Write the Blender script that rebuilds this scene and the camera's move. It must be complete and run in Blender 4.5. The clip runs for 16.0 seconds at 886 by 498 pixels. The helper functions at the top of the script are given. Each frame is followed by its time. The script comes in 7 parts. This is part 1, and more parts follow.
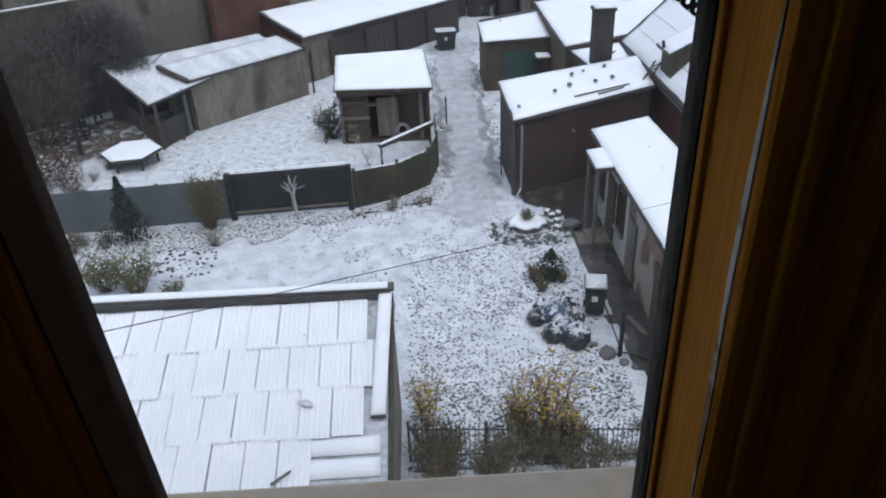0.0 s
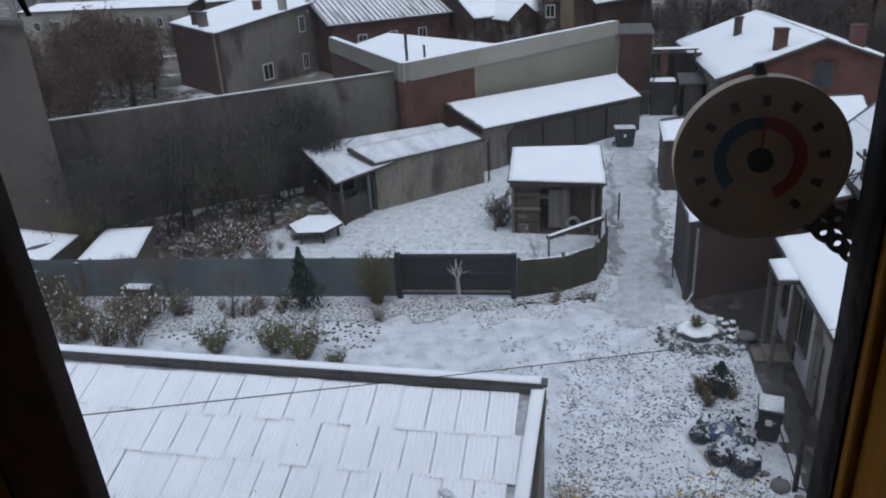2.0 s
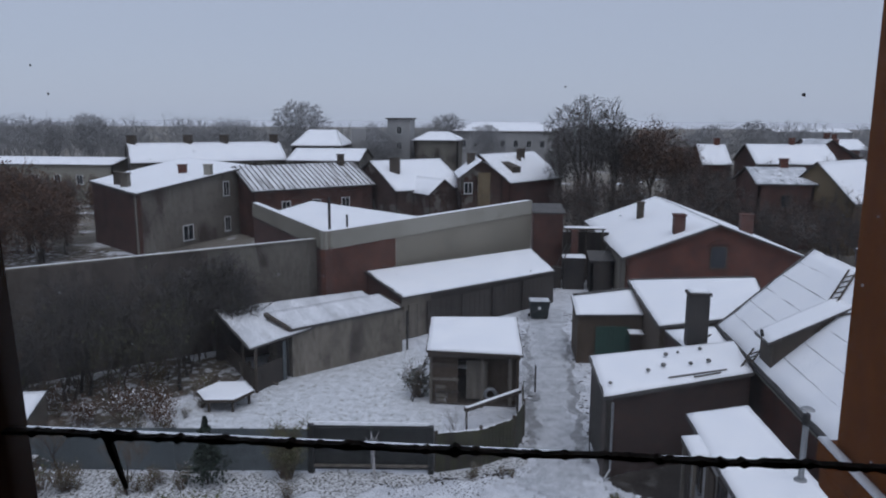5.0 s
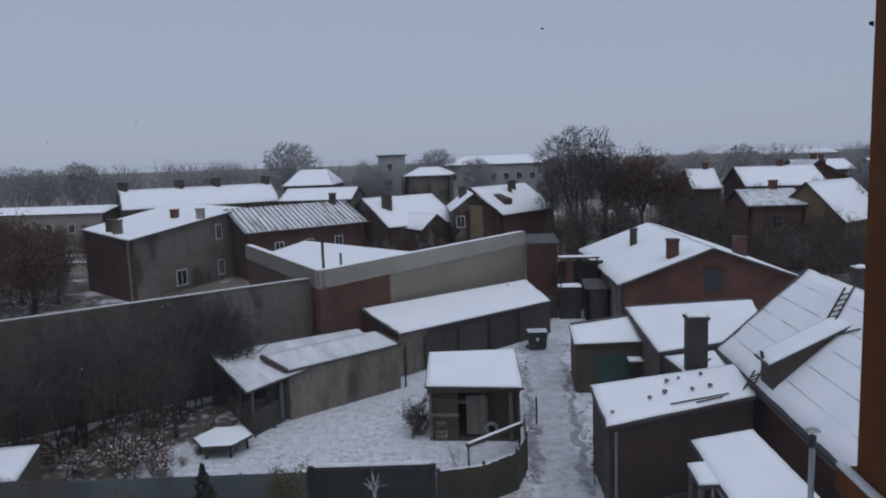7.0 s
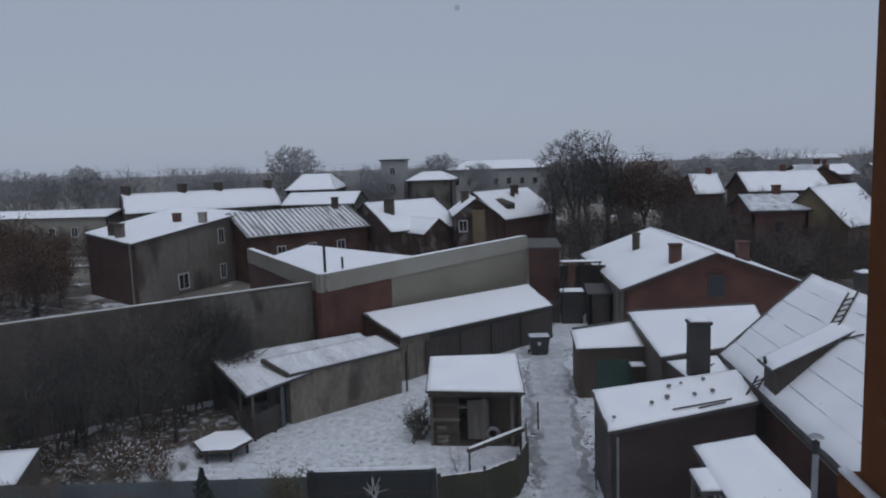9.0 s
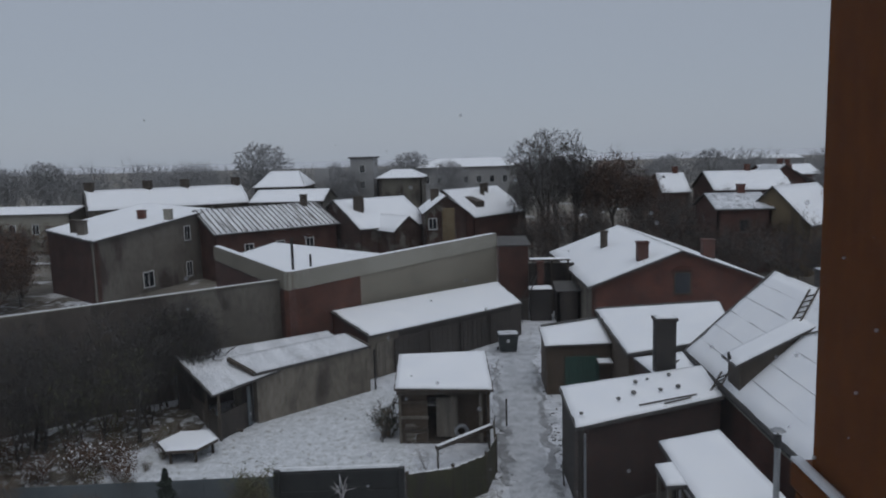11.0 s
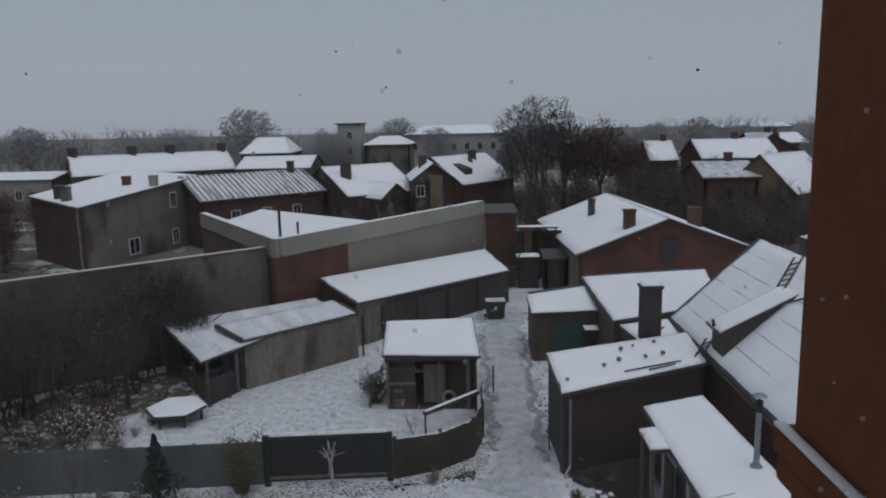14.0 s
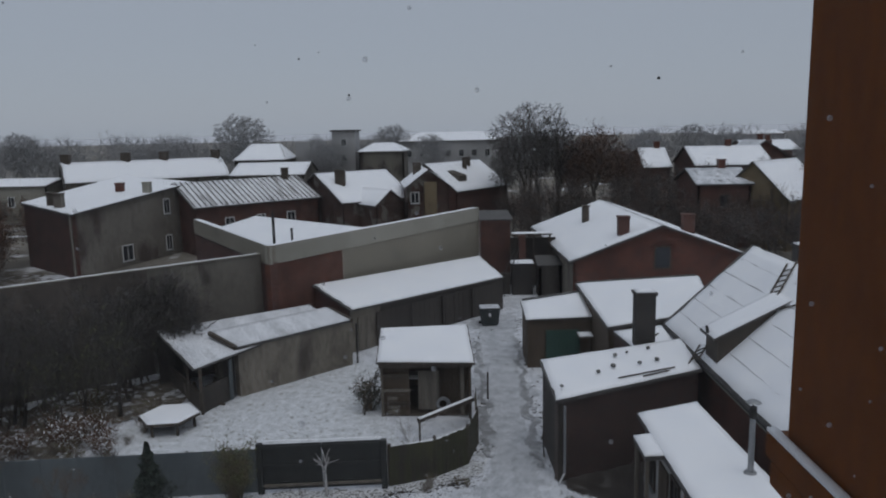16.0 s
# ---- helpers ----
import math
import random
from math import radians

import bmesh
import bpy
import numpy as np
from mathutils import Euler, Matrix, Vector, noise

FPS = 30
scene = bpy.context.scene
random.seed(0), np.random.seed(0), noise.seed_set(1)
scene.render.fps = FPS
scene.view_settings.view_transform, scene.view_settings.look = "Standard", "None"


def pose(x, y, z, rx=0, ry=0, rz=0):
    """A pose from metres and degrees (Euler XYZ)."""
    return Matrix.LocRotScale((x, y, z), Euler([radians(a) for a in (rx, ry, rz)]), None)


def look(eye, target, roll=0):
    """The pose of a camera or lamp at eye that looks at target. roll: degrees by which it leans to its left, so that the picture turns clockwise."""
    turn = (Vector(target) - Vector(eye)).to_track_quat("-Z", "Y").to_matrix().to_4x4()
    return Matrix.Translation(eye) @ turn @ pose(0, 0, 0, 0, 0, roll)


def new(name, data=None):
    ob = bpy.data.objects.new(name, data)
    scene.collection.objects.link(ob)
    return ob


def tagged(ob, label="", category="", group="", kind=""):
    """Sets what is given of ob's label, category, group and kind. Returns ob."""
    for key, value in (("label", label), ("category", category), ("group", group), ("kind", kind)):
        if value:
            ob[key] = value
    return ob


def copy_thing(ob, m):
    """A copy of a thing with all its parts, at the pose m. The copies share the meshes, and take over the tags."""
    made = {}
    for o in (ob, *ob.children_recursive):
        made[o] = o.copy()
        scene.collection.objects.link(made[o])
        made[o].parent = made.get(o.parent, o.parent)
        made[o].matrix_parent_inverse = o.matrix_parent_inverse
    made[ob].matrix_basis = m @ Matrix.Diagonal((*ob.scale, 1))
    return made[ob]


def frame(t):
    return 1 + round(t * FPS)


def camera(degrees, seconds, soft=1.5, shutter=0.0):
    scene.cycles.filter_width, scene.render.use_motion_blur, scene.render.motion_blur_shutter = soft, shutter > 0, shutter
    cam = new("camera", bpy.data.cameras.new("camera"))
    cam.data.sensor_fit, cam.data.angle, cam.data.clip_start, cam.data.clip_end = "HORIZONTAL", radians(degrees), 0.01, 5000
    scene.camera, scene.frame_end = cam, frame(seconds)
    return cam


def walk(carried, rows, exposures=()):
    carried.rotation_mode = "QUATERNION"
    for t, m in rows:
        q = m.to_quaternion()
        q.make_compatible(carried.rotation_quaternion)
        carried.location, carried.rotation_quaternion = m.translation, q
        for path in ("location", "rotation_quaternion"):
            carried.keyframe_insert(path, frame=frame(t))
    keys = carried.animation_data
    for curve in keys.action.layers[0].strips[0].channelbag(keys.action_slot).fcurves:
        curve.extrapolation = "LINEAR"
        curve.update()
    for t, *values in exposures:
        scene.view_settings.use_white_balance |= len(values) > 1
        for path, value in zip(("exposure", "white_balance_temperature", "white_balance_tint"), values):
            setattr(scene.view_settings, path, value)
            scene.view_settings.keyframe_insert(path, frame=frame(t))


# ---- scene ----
cam = camera(62.37, 16.0, soft=2.0)
PATH = [
    (0.0, look((-0.104, -0.446, 11.927), (0.084, 8.157, 6.885), -2.49)),
    (0.5, look((-0.061, -0.408, 11.911), (-0.336, 8.319, 7.090), -3.09)),
    (1.0, look((-0.048, -0.353, 11.932), (-1.275, 8.488, 7.448), -2.95)),
    (1.5, look((-0.049, -0.318, 11.954), (-1.923, 8.605, 7.848), -2.74)),
    (2.0, look((-0.043, -0.318, 11.962), (-2.059, 8.671, 8.072), -3.32)),
    (2.5, look((-0.044, -0.318, 11.967), (-2.032, 8.694, 8.115), -2.47)),
    (3.0, look((-0.054, -0.312, 11.962), (-1.922, 8.711, 8.076), -2.18)),
    (3.5, look((-0.065, -0.335, 11.998), (-1.500, 8.979, 8.654), -1.17)),
    (4.0, look((-0.088, -0.342, 12.049), (-1.140, 9.225, 9.335), -0.10)),
    (4.5, look((-0.105, -0.333, 12.100), (-1.091, 9.364, 9.845), 0.87)),
    (5.0, look((-0.115, -0.329, 12.125), (-1.068, 9.471, 10.357), 0.22)),
    (7.5, look((-0.098, -0.213, 12.089), (-0.962, 9.665, 10.790), -2.19)),
    (8.0, look((-0.086, -0.190, 12.077), (-0.917, 9.687, 10.752), -2.19)),
    (8.5, look((-0.074, -0.166, 12.066), (-0.993, 9.714, 10.828), -1.91)),
    (11.0, look((-0.000, -0.057, 12.004), (-0.510, 9.848, 10.728), -1.58)),
    (11.5, look((-0.000, -0.054, 12.002), (-0.213, 9.838, 10.552), -0.73)),
    (12.0, look((-0.001, -0.051, 12.001), (-0.344, 9.821, 10.445), -1.08)),
    (12.5, look((-0.001, -0.047, 12.000), (-0.304, 9.810, 10.347), -1.51)),
    (13.0, look((0.001, -0.048, 12.000), (-0.364, 9.789, 10.238), -1.29)),
    (13.5, look((0.003, -0.048, 12.000), (-0.409, 9.806, 10.346), -1.46)),
    (14.0, look((0.000, -0.046, 11.999), (-0.352, 9.798, 10.280), -1.31)),
    (14.5, look((-0.002, -0.045, 11.999), (-0.323, 9.797, 10.255), -1.21)),
    (15.0, look((-0.001, -0.045, 11.999), (-0.316, 9.802, 10.286), -1.39)),
    (15.5, look((0.001, -0.046, 11.999), (-0.313, 9.812, 10.348), -1.27)),
    (16.0, look((0.002, -0.046, 11.999), (-0.271, 9.816, 10.368), -1.25)),
]
EXPOSURES = [(0.0, 0.6, 6150, 10), (0.8, 0.4, 6100, 10), (1.6, 0.24, 6000, 10), (3.2, 0.1, 6000, 10), (3.8, 0.04, 5980, 12), (5.2, -0.1, 5990, 14), (8.7, -0.34, 6080, 13), (10.8, -0.4, 6350, 10), (12.0, -0.46, 6420, 10), (16.0, -0.46, 6420, 10)]
walk(cam, PATH, EXPOSURES)

# ---- world and light ----
world = bpy.data.worlds.new("overcast")
scene.world = world
world.use_nodes = True
wn, wl = world.node_tree.nodes, world.node_tree.links
sky = wn.new("ShaderNodeTexSky")
sky.sky_type, sky.sun_disc = "NISHITA", False
sky.sun_elevation, sky.sun_rotation = radians(32), radians(150)
dull = wn.new("ShaderNodeMix")
dull.data_type = "RGBA"
dull.inputs["Factor"].default_value = 0.93
dull.inputs["B"].default_value = (4.35, 4.8, 5.6, 1)  # the even cloud deck
wl.new(sky.outputs["Color"], dull.inputs["A"])
wl.new(dull.outputs["Result"], wn["Background"].inputs["Color"])
wn["Background"].inputs["Strength"].default_value = 0.1
sun = new("sun", bpy.data.lights.new("sun", "SUN"))
sun.data.energy, sun.data.angle, sun.data.color = 0.95, radians(50), (1.0, 0.985, 0.97)
sun.matrix_world = look((0, 0, 60), (-8, 22, 0))


# ---- materials ----
def nodes_of(name):
    m = bpy.data.materials.new(name)
    m.use_nodes = True
    return m, m.node_tree.nodes, m.node_tree.links, m.node_tree.nodes["Principled BSDF"]


def surface(name, a, b, rough=0.8, big=0.6, fine=9.0, third=None, cover=0.5, bump=0.3, stretch=(1, 1, 1), metal=0.0, edge=0.12, turn=0.0):
    """Two colours mixed by a coarse and a fine noise, a third one in patches, and a bump."""
    m, n, l, bs = nodes_of(name)
    geo, mp = n.new("ShaderNodeNewGeometry"), n.new("ShaderNodeMapping")
    mp.inputs["Scale"].default_value = stretch
    spin = n.new("ShaderNodeMapping")
    spin.inputs["Rotation"].default_value = (0, 0, radians(-turn))
    l.new(geo.outputs["Position"], spin.inputs["Vector"])
    l.new(spin.outputs["Vector"], mp.inputs["Vector"])
    t1, t2 = n.new("ShaderNodeTexNoise"), n.new("ShaderNodeTexNoise")
    for t, s, d in ((t1, big, 5.0), (t2, fine, 6.0)):
        t.inputs["Scale"].default_value, t.inputs["Detail"].default_value = s, d
        l.new(mp.outputs["Vector"], t.inputs["Vector"])
    add = n.new("ShaderNodeMath")
    add.operation = "MULTIPLY_ADD"
    add.inputs[1].default_value = 0.5
    half = n.new("ShaderNodeMath")
    half.operation = "MULTIPLY"
    half.inputs[1].default_value = 0.5
    l.new(t1.outputs["Fac"], half.inputs[0])
    l.new(t2.outputs["Fac"], add.inputs[0])
    l.new(half.outputs["Value"], add.inputs[2])
    ramp = n.new("ShaderNodeValToRGB")
    ramp.color_ramp.elements[0].position, ramp.color_ramp.elements[1].position = 0.38, 0.62
    ramp.color_ramp.elements[0].color, ramp.color_ramp.elements[1].color = (*a, 1), (*b, 1)
    l.new(add.outputs["Value"], ramp.inputs["Fac"])
    col = ramp.outputs["Color"]
    if third:
        t3 = n.new("ShaderNodeTexNoise")
        t3.inputs["Scale"].default_value, t3.inputs["Detail"].default_value = big * 1.7, 8.0
        off = n.new("ShaderNodeMapping")
        off.inputs["Location"].default_value = (7.3, 1.9, 4.1)
        l.new(mp.outputs["Vector"], off.inputs["Vector"])
        l.new(off.outputs["Vector"], t3.inputs["Vector"])
        r3 = n.new("ShaderNodeValToRGB")
        r3.color_ramp.elements[0].position, r3.color_ramp.elements[1].position = 1 - cover, 1 - cover + edge
        l.new(t3.outputs["Fac"], r3.inputs["Fac"])
        mix = n.new("ShaderNodeMix")
        mix.data_type = "RGBA"
        mix.inputs["B"].default_value = (*third, 1)
        l.new(r3.outputs["Color"], mix.inputs["Factor"])
        l.new(col, mix.inputs["A"])
        col = mix.outputs["Result"]
    l.new(col, bs.inputs["Base Color"])
    bs.inputs["Roughness"].default_value, bs.inputs["Metallic"].default_value = rough, metal
    if bump:
        bp = n.new("ShaderNodeBump")
        bp.inputs["Strength"].default_value, bp.inputs["Distance"].default_value = bump, 0.02
        l.new(add.outputs["Value"], bp.inputs["Height"])
        l.new(bp.outputs["Normal"], bs.inputs["Normal"])
    return m


def brickwork(name, turn, a=(0.17, 0.052, 0.03), b=(0.1, 0.034, 0.022), plaster=None, cover=0.4):
    """Brick courses on a wall that runs at turn degrees, with plaster left in patches."""
    m, n, l, bs = nodes_of(name)
    geo = n.new("ShaderNodeNewGeometry")
    dot, sep, com = n.new("ShaderNodeVectorMath"), n.new("ShaderNodeSeparateXYZ"), n.new("ShaderNodeCombineXYZ")
    dot.operation = "DOT_PRODUCT"
    dot.inputs[1].default_value = (math.cos(radians(turn)), math.sin(radians(turn)), 0)
    l.new(geo.outputs["Position"], dot.inputs[0])
    l.new(geo.outputs["Position"], sep.inputs[0])
    l.new(dot.outputs["Value"], com.inputs[0])
    l.new(sep.outputs["Z"], com.inputs[1])
    bt = n.new("ShaderNodeTexBrick")
    bt.inputs["Scale"].default_value = 1.0
    bt.inputs["Brick Width"].default_value, bt.inputs["Row Height"].default_value = 0.26, 0.078
    bt.inputs["Mortar Size"].default_value = 0.006
    bt.inputs["Color1"].default_value, bt.inputs["Color2"].default_value = (*a, 1), (*b, 1)
    bt.inputs["Mortar"].default_value = (0.12, 0.105, 0.095, 1)
    l.new(com.outputs[0], bt.inputs["Vector"])
    t = n.new("ShaderNodeTexNoise")
    t.inputs["Scale"].default_value, t.inputs["Detail"].default_value = 0.8, 8.0
    l.new(geo.outputs["Position"], t.inputs["Vector"])
    dark = n.new("ShaderNodeMix")
    dark.data_type, dark.blend_type = "RGBA", "MULTIPLY"
    dark.inputs["Factor"].default_value = 0.8
    r = n.new("ShaderNodeValToRGB")
    r.color_ramp.elements[0].position, r.color_ramp.elements[1].position = 0.3, 0.7
    r.color_ramp.elements[0].color = (0.35, 0.32, 0.3, 1)
    l.new(t.outputs["Fac"], r.inputs["Fac"])
    l.new(bt.outputs["Color"], dark.inputs["A"])
    l.new(r.outputs["Color"], dark.inputs["B"])
    col = dark.outputs["Result"]
    if plaster:
        t3 = n.new("ShaderNodeTexNoise")
        t3.inputs["Scale"].default_value, t3.inputs["Detail"].default_value = 0.7, 10.0
        of = n.new("ShaderNodeMapping")
        of.inputs["Location"].default_value = (3.1, 8.2, 5.5)
        l.new(geo.outputs["Position"], of.inputs["Vector"])
        l.new(of.outputs["Vector"], t3.inputs["Vector"])
        r3 = n.new("ShaderNodeValToRGB")
        r3.color_ramp.elements[0].position, r3.color_ramp.elements[1].position = 1 - cover, 1.03 - cover
        l.new(t3.outputs["Fac"], r3.inputs["Fac"])
        mx = n.new("ShaderNodeMix")
        mx.data_type = "RGBA"
        mx.inputs["B"].default_value = (*plaster, 1)
        l.new(r3.outputs["Color"], mx.inputs["Factor"])
        l.new(col, mx.inputs["A"])
        col = mx.outputs["Result"]
    l.new(col, bs.inputs["Base Color"])
    bs.inputs["Roughness"].default_value = 0.9
    bp = n.new("ShaderNodeBump")
    bp.inputs["Strength"].default_value, bp.inputs["Distance"].default_value = 0.4, 0.01
    l.new(bt.outputs["Fac"], bp.inputs["Height"])
    bp.invert = True
    l.new(bp.outputs["Normal"], bs.inputs["Normal"])
    return m


def plain(name, c, rough=0.6, metal=0.0):
    return surface(name, tuple(v * 0.8 for v in c), tuple(min(1, v * 1.2) for v in c), rough, 3.0, 30.0, bump=0.1, metal=metal)


SNOW = surface("snow", (0.80, 0.82, 0.86), (0.90, 0.91, 0.93), 0.75, 0.9, 14.0, bump=0.35)
SNOW_THIN = surface("thin_snow", (0.42, 0.44, 0.47), (0.74, 0.755, 0.785), 0.75, 1.1, 9.0, third=(0.16, 0.165, 0.175), cover=0.47, edge=0.22, bump=0.3)
GROUND = surface("snowy_ground", (0.45, 0.47, 0.51), (0.74, 0.755, 0.79), 0.85, 1.6, 16.0, third=(0.22, 0.22, 0.215), cover=0.42, edge=0.2, bump=0.6)
LAWN = surface("snowy_lawn", (0.46, 0.48, 0.5), (0.72, 0.735, 0.765), 0.85, 2.6, 16.0, third=(0.2, 0.2, 0.17), cover=0.43, edge=0.16, bump=0.7)
RUT = surface("slushy_rut", (0.17, 0.172, 0.178), (0.34, 0.348, 0.36), 0.6, 1.6, 9.0, third=(0.5, 0.515, 0.54), cover=0.5, edge=0.3, bump=0.6)
TRACK = surface("trodden_snow", (0.34, 0.355, 0.38), (0.58, 0.595, 0.625), 0.7, 1.6, 12.0, third=(0.17, 0.17, 0.175), cover=0.42, edge=0.26, bump=0.6)
FIELD = surface("winter_backyards", (0.09, 0.08, 0.065), (0.2, 0.18, 0.15), 0.95, 0.12, 1.5, third=(0.7, 0.71, 0.73), cover=0.42, edge=0.1, bump=0.3)
LITTER = surface("leaf_litter", (0.05, 0.043, 0.035), (0.13, 0.11, 0.085), 0.95, 1.2, 14.0, third=(0.48, 0.49, 0.51), cover=0.47, edge=0.12, bump=0.8)
BED = surface("snowy_bed", (0.42, 0.43, 0.45), (0.74, 0.75, 0.77), 0.9, 6.0, 22.0, third=(0.09, 0.085, 0.07), cover=0.5, edge=0.1, bump=0.7)
WET = surface("wet_concrete", (0.045, 0.04, 0.036), (0.1, 0.093, 0.088), 0.3, 1.0, 10.0, third=(0.3, 0.3, 0.31), cover=0.4, bump=0.2)
SOAKED = surface("soaked_earth", (0.02, 0.017, 0.015), (0.05, 0.043, 0.038), 0.45, 1.2, 10.0, third=(0.1, 0.095, 0.09), cover=0.4, bump=0.4)
YARD_PLASTER = surface("stained_yard_plaster", (0.07, 0.058, 0.049), (0.13, 0.112, 0.095), 0.9, 0.5, 6.0, third=(0.042, 0.034, 0.03), cover=0.47, edge=0.14, stretch=(1, 1, 0.4), bump=0.4)
NEIGHBOUR_WALL = surface("brown_neighbour_plaster", (0.07, 0.056, 0.045), (0.115, 0.095, 0.078), 0.9, 0.3, 5.0, third=(0.055, 0.043, 0.036), cover=0.42, edge=0.2, stretch=(1, 1, 0.5), bump=0.3)
YARD_PALE = surface("paler_yard_plaster", (0.115, 0.103, 0.086), (0.185, 0.17, 0.145), 0.9, 0.5, 5.0, third=(0.055, 0.047, 0.04), cover=0.42, edge=0.1, stretch=(1, 1, 0.5), bump=0.4)
GABLE_PLASTER = surface("patched_gable_plaster", (0.1, 0.086, 0.07), (0.2, 0.182, 0.155), 0.9, 0.2, 4.0, third=(0.065, 0.05, 0.042), cover=0.47, edge=0.12, stretch=(1, 1, 0.5), bump=0.4)
HALL_PLASTER = surface("tan_hall_plaster", (0.19, 0.172, 0.135), (0.245, 0.224, 0.18), 0.9, 0.25, 5.0, third=(0.16, 0.145, 0.115), cover=0.4, edge=0.2, bump=0.2)
ANNEX_WHITE = surface("dirty_whitewash", (0.3, 0.29, 0.28), (0.44, 0.43, 0.42), 0.85, 0.8, 9.0, third=(0.2, 0.185, 0.17), cover=0.42, stretch=(1, 1, 0.5), bump=0.3)
OCHRE = surface("dull_ochre_plaster", (0.12, 0.09, 0.05), (0.19, 0.145, 0.085), 0.9, 0.4, 5.0, third=(0.07, 0.055, 0.04), cover=0.4, bump=0.2)
# For far walls: the faintness of haze is put into this base colour.
HAZE_GREY = surface("haze_pale_concrete", (0.26, 0.26, 0.26), (0.34, 0.335, 0.33), 0.9, 0.2, 3.0, third=(0.22, 0.22, 0.22), cover=0.4, bump=0.1)
# Near-black boards; on the garage row's front this stands in for shade.
SHED_DARK = surface("dark_shaded_boards", (0.025, 0.021, 0.018), (0.06, 0.052, 0.045), 0.9, 0.7, 9.0, third=(0.09, 0.08, 0.07), cover=0.36, stretch=(4, 4, 0.5), bump=0.5)
RIB_SNOW = surface("snow_sliding_off_ribs", (0.62, 0.635, 0.66), (0.82, 0.83, 0.85), 0.8, 0.5, 6.0, third=(0.13, 0.115, 0.105), cover=0.46, edge=0.14, stretch=(2.6, 0.25, 0.25), turn=42, bump=0.3)
STORE_SNOW = surface("thin_snow_on_sheeting", (0.5, 0.515, 0.54), (0.78, 0.79, 0.82), 0.8, 0.6, 7.0, third=(0.3, 0.3, 0.3), cover=0.4, edge=0.26, stretch=(2.4, 0.5, 0.5), turn=35, bump=0.3)
PLASTER = surface("grey_plaster", (0.09, 0.082, 0.068), (0.17, 0.158, 0.13), 0.9, 0.22, 6.0, third=(0.05, 0.043, 0.037), cover=0.52, edge=0.1, stretch=(1, 1, 0.45), bump=0.3)
PLASTER_LIGHT = surface("pale_plaster", (0.245, 0.232, 0.195), (0.33, 0.315, 0.27), 0.9, 0.4, 6.0, third=(0.19, 0.18, 0.15), cover=0.38, stretch=(1, 1, 0.3), bump=0.2)
CONCRETE = surface("stained_concrete", (0.115, 0.1, 0.08), (0.235, 0.21, 0.172), 0.9, 0.6, 7.0, third=(0.07, 0.06, 0.05), cover=0.47, edge=0.18, stretch=(1, 1, 0.35), bump=0.4)
BRICK0, BRICK90 = brickwork("brick_across", 0), brickwork("brick_along", 90)
BRICK24, BRICK56 = brickwork("brick_slanted", 24, (0.068, 0.033, 0.026), (0.042, 0.023, 0.019)), brickwork("brick_yard", 56, (0.17, 0.055, 0.03), (0.12, 0.042, 0.025))
BRICK_WORN = brickwork("brick_under_plaster", 0, plaster=(0.15, 0.14, 0.125), cover=0.5)
BRICK_DARK = brickwork("sooty_brick_across", 0, (0.125, 0.045, 0.03), (0.08, 0.031, 0.023))
BRICK_PATCHED = brickwork("brick_patched_with_plaster", 0, (0.09, 0.042, 0.03), (0.06, 0.032, 0.025), plaster=(0.14, 0.127, 0.108), cover=0.44)
BRICK_ANNEX = brickwork("brick_bare_patch", 90, (0.3, 0.2, 0.14), (0.2, 0.13, 0.09), plaster=(0.3, 0.27, 0.23), cover=0.5)
WOOD_DARK = surface("dark_boards", (0.035, 0.028, 0.022), (0.085, 0.068, 0.052), 0.85, 0.8, 12.0, stretch=(6, 6, 0.6), bump=0.5)
WOOD_GREY = surface("weathered_boards", (0.096, 0.084, 0.068), (0.192, 0.172, 0.144), 0.9, 0.8, 12.0, stretch=(5, 5, 0.6), bump=0.5)
WOOD_BROWN = surface("brown_boards", (0.05, 0.035, 0.023), (0.09, 0.066, 0.045), 0.85, 0.8, 12.0, stretch=(6, 6, 0.6), bump=0.4)
GATE_GREEN = surface("green_black_boards", (0.011, 0.013, 0.013), (0.03, 0.033, 0.032), 0.8, 0.9, 14.0, stretch=(6, 6, 0.5), bump=0.4)
MOSSY = surface("mossy_boards", (0.026, 0.027, 0.012), (0.06, 0.06, 0.029), 0.9, 0.9, 12.0, third=(0.03, 0.025, 0.02), cover=0.5, stretch=(4, 4, 0.5), bump=0.5)
SHEET = surface("grey_sheet_metal", (0.082, 0.098, 0.105), (0.12, 0.138, 0.146), 0.65, 0.5, 8.0, third=(0.07, 0.078, 0.078), cover=0.4, stretch=(1, 1, 0.4), bump=0.1)
ROOF_DARK = surface("tarred_roof", (0.05, 0.048, 0.047), (0.1, 0.095, 0.09), 0.85, 1.2, 12.0)
SASH = surface("brown_varnished_sash", (0.3, 0.115, 0.007), (0.44, 0.178, 0.014), 0.85, 2.0, 24.0, third=(0.08, 0.033, 0.004), cover=0.42, stretch=(8, 8, 0.5), bump=0.25)
SASH.node_tree.nodes["Principled BSDF"].inputs["Specular IOR Level"].default_value = 0.12
SASH_SHADE = surface("shade_brown_reveal", (0.03, 0.014, 0.006), (0.06, 0.028, 0.012), 0.8, 4.0, 40.0, bump=0.2)
SASH_EDGE = surface("dark_rebate_putty", (0.012, 0.01, 0.009), (0.035, 0.028, 0.022), 0.8, 6.0, 60.0, bump=0.5)
for m in (SASH_SHADE, SASH_EDGE):
    m.node_tree.nodes["Principled BSDF"].inputs["Specular IOR Level"].default_value = 0.05
